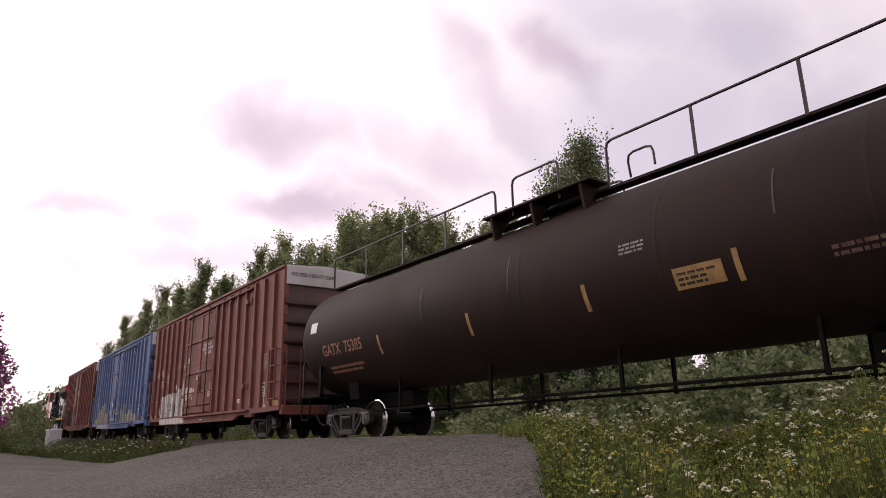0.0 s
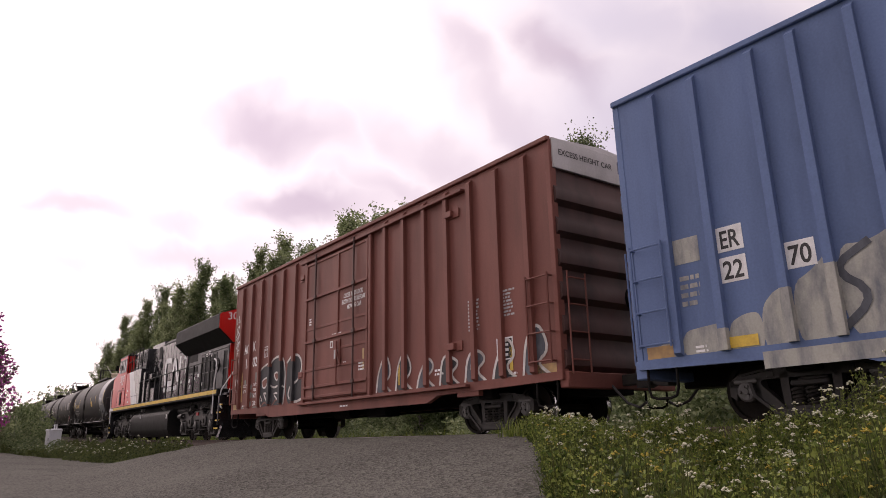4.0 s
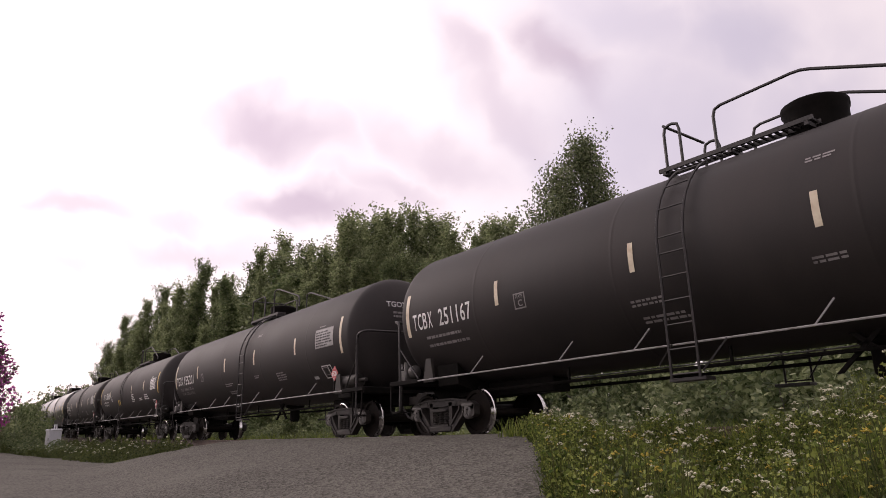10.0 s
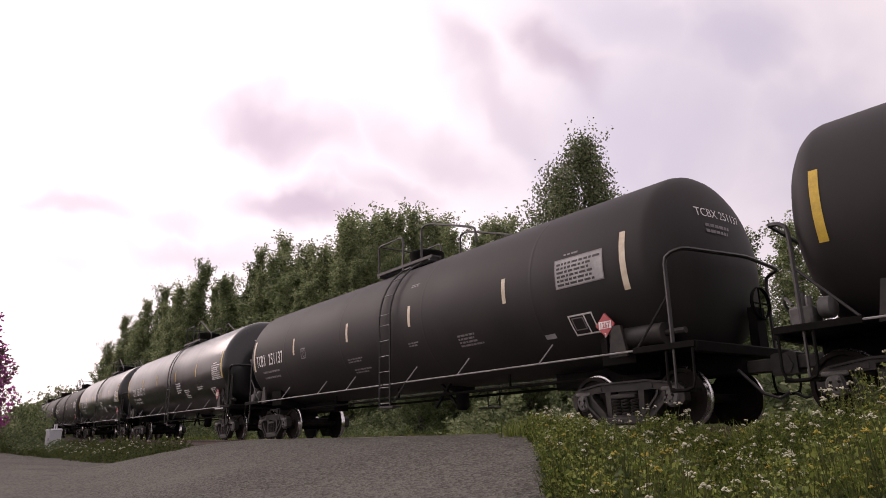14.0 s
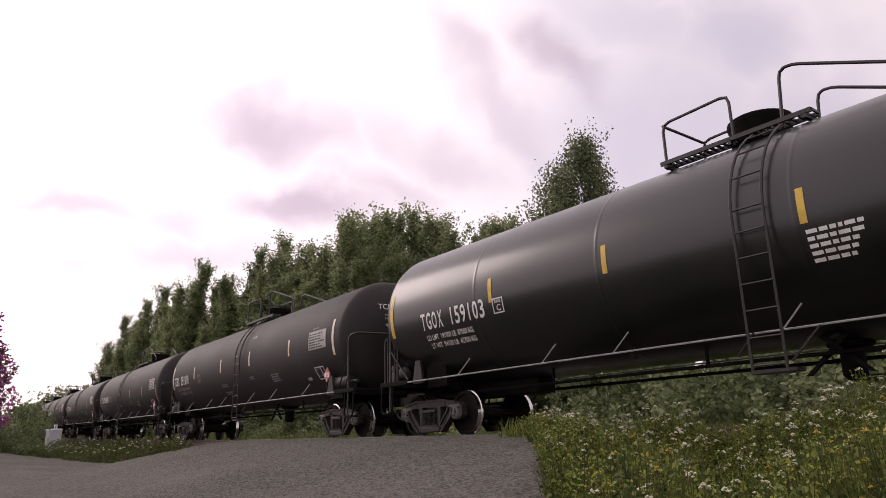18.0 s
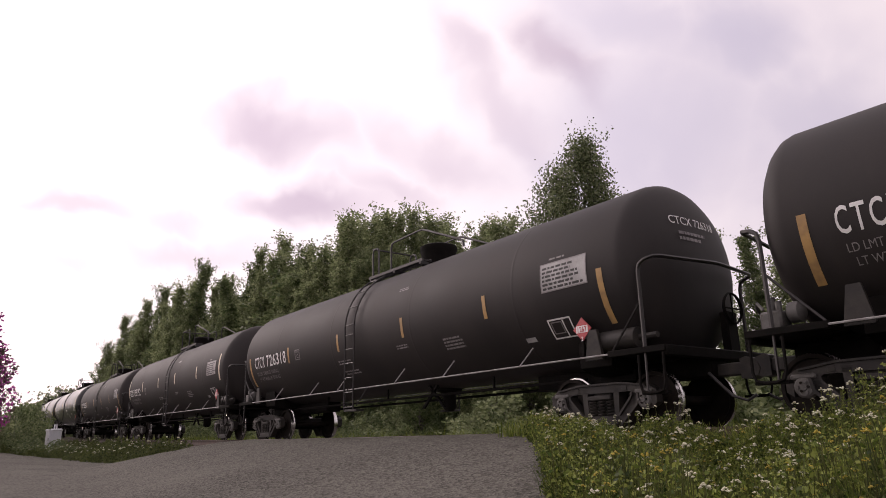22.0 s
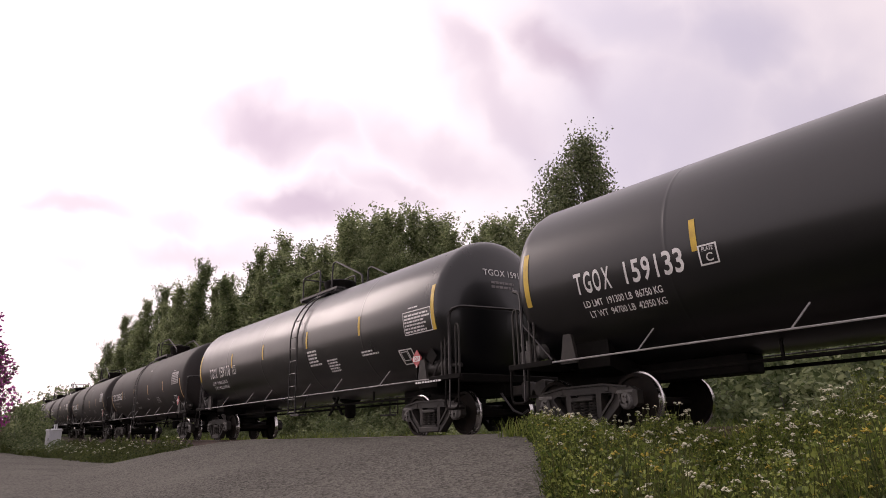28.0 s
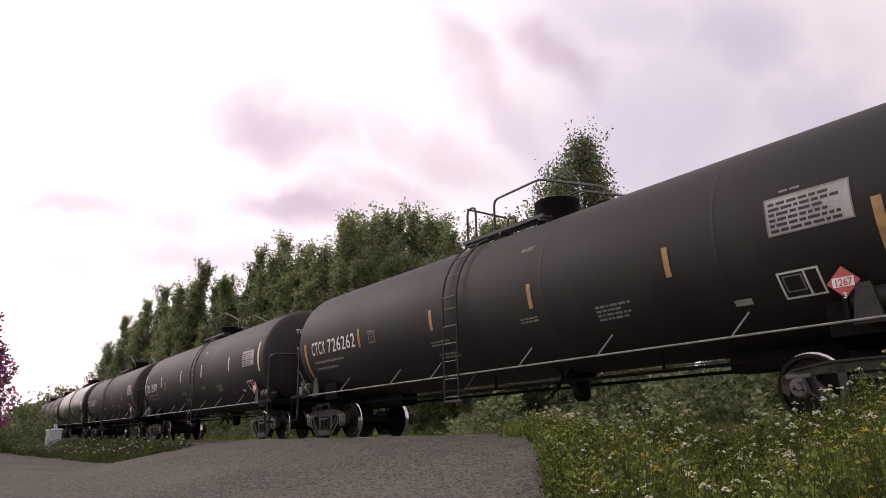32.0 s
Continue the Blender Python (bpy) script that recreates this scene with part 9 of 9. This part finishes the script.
def build_grass():
    r = random.Random(3)
    ps = scatter(14000, -9.9, 1.0, 2.2, 8.8, lambda x, y: in_meadow(x, y) and noise.noise((x * 2.4, y * 2.4, 6)) > -0.30 + 0.5 * ((x * 37.7 + y * 91.3) % 1.0), 1)
    blades("meadow_grass", "tall green and straw grass on the bank", ps, [r.uniform(0.30, 0.80) * tuft(x, y) for x, y in ps], 0.0046, "grass", 1, 0.25)
    # low growth in the darker green paints the shade under the lit tops
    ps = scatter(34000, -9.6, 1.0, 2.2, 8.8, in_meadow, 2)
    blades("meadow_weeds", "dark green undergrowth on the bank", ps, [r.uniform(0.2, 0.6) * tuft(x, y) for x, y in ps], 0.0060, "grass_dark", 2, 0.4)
    ps = scatter(30000, -75, -23.5, 4.5, 14, in_left, 3)
    blades("verge_grass", "ragged green grass between the lot and the track", ps, [r.uniform(0.10, 0.42) * (0.6 + 0.9 * max(0.0, noise.noise((x * 0.5, y * 0.9, 3)) + 0.3)) for x, y in ps], 0.011, "verge", 3, 0.5)
    ps = scatter(56000, -70, 14, 12, 27, lambda x, y: 2.6 < side_of(x, y) < 12, 4)
    blades("far_grass", "long green grass behind the track", ps, [r.uniform(0.45, 1.05) for _ in ps], 0.018, "grass", 4)
    ps = scatter(9000, -9.0, 14, 8.3, 9.2, lambda x, y: -2.6 < side_of(x, y) < -1.6, 5)
    blades("ballast_weeds", "thin weeds at the foot of the ballast", ps, [r.uniform(0.15, 0.4) for _ in ps], 0.008, "grass", 5)


build_grass()


def flowers(name, label, pts, heights, size, material, seed, florets=9):
    """Flat-topped heads of small florets; returns the stems' places."""
    r = np.random.default_rng(seed)
    vs, fs, stems = [], [], Geo()
    for (x, y), h in zip(pts, heights):
        z = ground_z(x, y)
        dx, dy = r.normal(0, 0.10, 2) * h
        top = np.array([x + dx, y + dy, z + h])
        stems.rod((x, y, z), top - np.array([0, 0, 0.04]), 0.004, 3, 0.003, caps=False)
        sz = size * r.uniform(0.55, 1.3)
        for k in range(florets):
            a, d = r.uniform(0, 6.3), sz * math.sqrt(r.uniform(0, 1))
            c = top + np.array([d * math.cos(a), d * math.sin(a), -0.75 * d * d / sz + r.uniform(-0.15, 0.15) * sz])
            if k % 3 == 0:
                stems.rod(top - np.array([0, 0, 0.05]), c, 0.002, 3, 0.002, caps=False)
            q = sz * r.uniform(0.30, 0.46)
            i = len(vs)
            for m in range(5):
                b = m * math.pi * 0.4 + a
                vs.append((c[0] + q * math.cos(b), c[1] + q * math.sin(b), c[2] + q * r.uniform(-0.2, 0.2)))
            vs += [(c[0], c[1], c[2] + q * 0.6), (c[0], c[1], c[2] - q * 0.6)]
            fs += [(i + m, i + (m + 1) % 5, i + 5) for m in range(5)] + [(i + (m + 1) % 5, i + m, i + 6) for m in range(5)]
    ob = thing(name, label, "flowers", kind="stuff", data=mesh_of(name, vs, fs, material))
    me = stems.raw(name + "_stems")
    me.materials.append(M["stem"])
    thing(name + "_stems", "thin green flower stems on the bank", "stems", kind="stuff", data=me)
    return ob


def weeds(name, label, pts, heights, material, seed, leaf=0.028):
    """Upright leafy stems."""
    r = np.random.default_rng(seed)
    stems, cs = Geo(), []
    for (x, y), h in zip(pts, heights):
        z = ground_z(x, y)
        dx, dy = r.normal(0, 0.12, 2) * h
        stems.rod((x, y, z), (x + dx, y + dy, z + h), 0.005, 3, 0.002, caps=False)
        t = r.uniform(0.15, 1.0, (22, 1))
        cs.append(np.array([[x, y, z]]) + t * np.array([[dx, dy, h]]) + np.clip(r.normal(size=(22, 3)), -1.6, 1.6) * np.array([0.05, 0.05, 0.02]) * (1.25 - t))
    v, f = leaf_cards(np.concatenate(cs), leaf, r)
    thing(name, label, "weeds", kind="stuff", data=mesh_of(name, v, f, material))
    me = stems.raw(name + "_stems")
    me.materials.append(M["stem"])
    thing(name + "_stems", "thin upright weed stems", "stems", kind="stuff", data=me)


def build_flowers():
    r = random.Random(11)
    clump = lambda x, y: in_meadow(x, y) and noise.noise((x * 1.3, y * 1.3, 9)) > -0.18
    ps = scatter(7600, -9.6, 0.5, 2.6, 8.8, lambda x, y: clump(x, y) and math.hypot(x, y) > 4.2, 22)
    weeds("leafy_weeds", "leafy green weeds on the bank", ps, [r.uniform(0.45, 0.98) * tuft(x, y) for x, y in ps], "weed", 8, 0.030)
    # shorter weeds in the same shade-dark green deepen the gaps
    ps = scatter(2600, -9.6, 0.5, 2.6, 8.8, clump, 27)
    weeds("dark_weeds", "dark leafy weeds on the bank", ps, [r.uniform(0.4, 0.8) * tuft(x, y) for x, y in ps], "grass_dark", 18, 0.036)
    ps = scatter(2200, -55, -24.0, 4.8, 13, in_left, 23)
    weeds("verge_weeds", "leafy green weeds in the verge", ps, [r.uniform(0.2, 0.5) * (0.5 + 1.1 * max(0.0, noise.noise((x * 0.4, y * 0.7, 8)) + 0.35)) for x, y in ps], "verge", 9, 0.075)
    ps = scatter(270, -9.5, -0.5, 2.8, 8.7, clump, 12)
    flowers("white_flowers", "white flat-topped wildflowers among tall grass", ps, [r.uniform(0.72, 1.05) * tuft(x, y) for x, y in ps], 0.025, "petal_white", 1, 9)
    ps = scatter(260, -9.5, -0.5, 2.8, 8.7, in_meadow, 16)
    flowers("seed_heads", "closed pale green flower heads on the bank", ps, [r.uniform(0.65, 1.04) * tuft(x, y) for x, y in ps], 0.018, "petal_green", 6, 7)
    ps = scatter(120, -8.2, -3.6, 7.4, 8.8, in_meadow, 31)
    flowers("edge_umbels", "pale umbels standing along the top of the bank", ps, [r.uniform(0.85, 1.18) * tuft(x, y) for x, y in ps], 0.030, "petal_white", 12, 9)
    ps = scatter(40, -4.0, -1.2, 6.2, 8.6, in_meadow, 13)
    flowers("tall_white_flowers", "tall pale umbels on the bank by the track", ps, [r.uniform(0.95, 1.2) * tuft(x, y) for x, y in ps], 0.034, "petal_white", 2)
    ps = scatter(300, -9.5, -0.5, 2.8, 8.7, lambda x, y: in_meadow(x, y) and noise.noise((x * 0.9, y * 0.9, 5)) > 0.0, 14)
    flowers("yellow_flowers", "yellow wildflowers among tall grass", ps, [r.uniform(0.6, 1.0) * tuft(x, y) for x, y in ps], 0.022, "petal_yellow", 3, 8)
    ps = scatter(150, -50, -24.5, 5, 11, in_left, 15)
    flowers("verge_flowers", "white wildflowers in the ragged verge", ps, [r.uniform(0.3, 0.6) for _ in ps], 0.05, "petal_white", 4)


build_flowers()
# ---------------------------------------------------------------- what moves


def motions():
    """The whole train rolls by at one speed; every wheel turns with it."""
    for car, s0, half in TRAIN:
        walk(car, [(t * 0.5, on_track(s0 + SPEED * t * 0.5, half)) for t in range(65)])
    turned = {}
    for w, (dx, r) in WHEELS:
        key = (round(dx, 3), r)
        if key not in turned:
            turn = SPEED / r
            walk(w, [(k / FPS, Matrix.Translation((dx, 0, r)) @ Matrix.Rotation(turn * k / FPS, 4, "Y")) for k in range(32 * FPS + 1)])
            turned[key] = w
        else:
            src = turned[key]
            w.rotation_mode = "QUATERNION"
            w.animation_data_create()
            w.animation_data.action = src.animation_data.action
            w.animation_data.action_slot = src.animation_data.action_slot


motions()
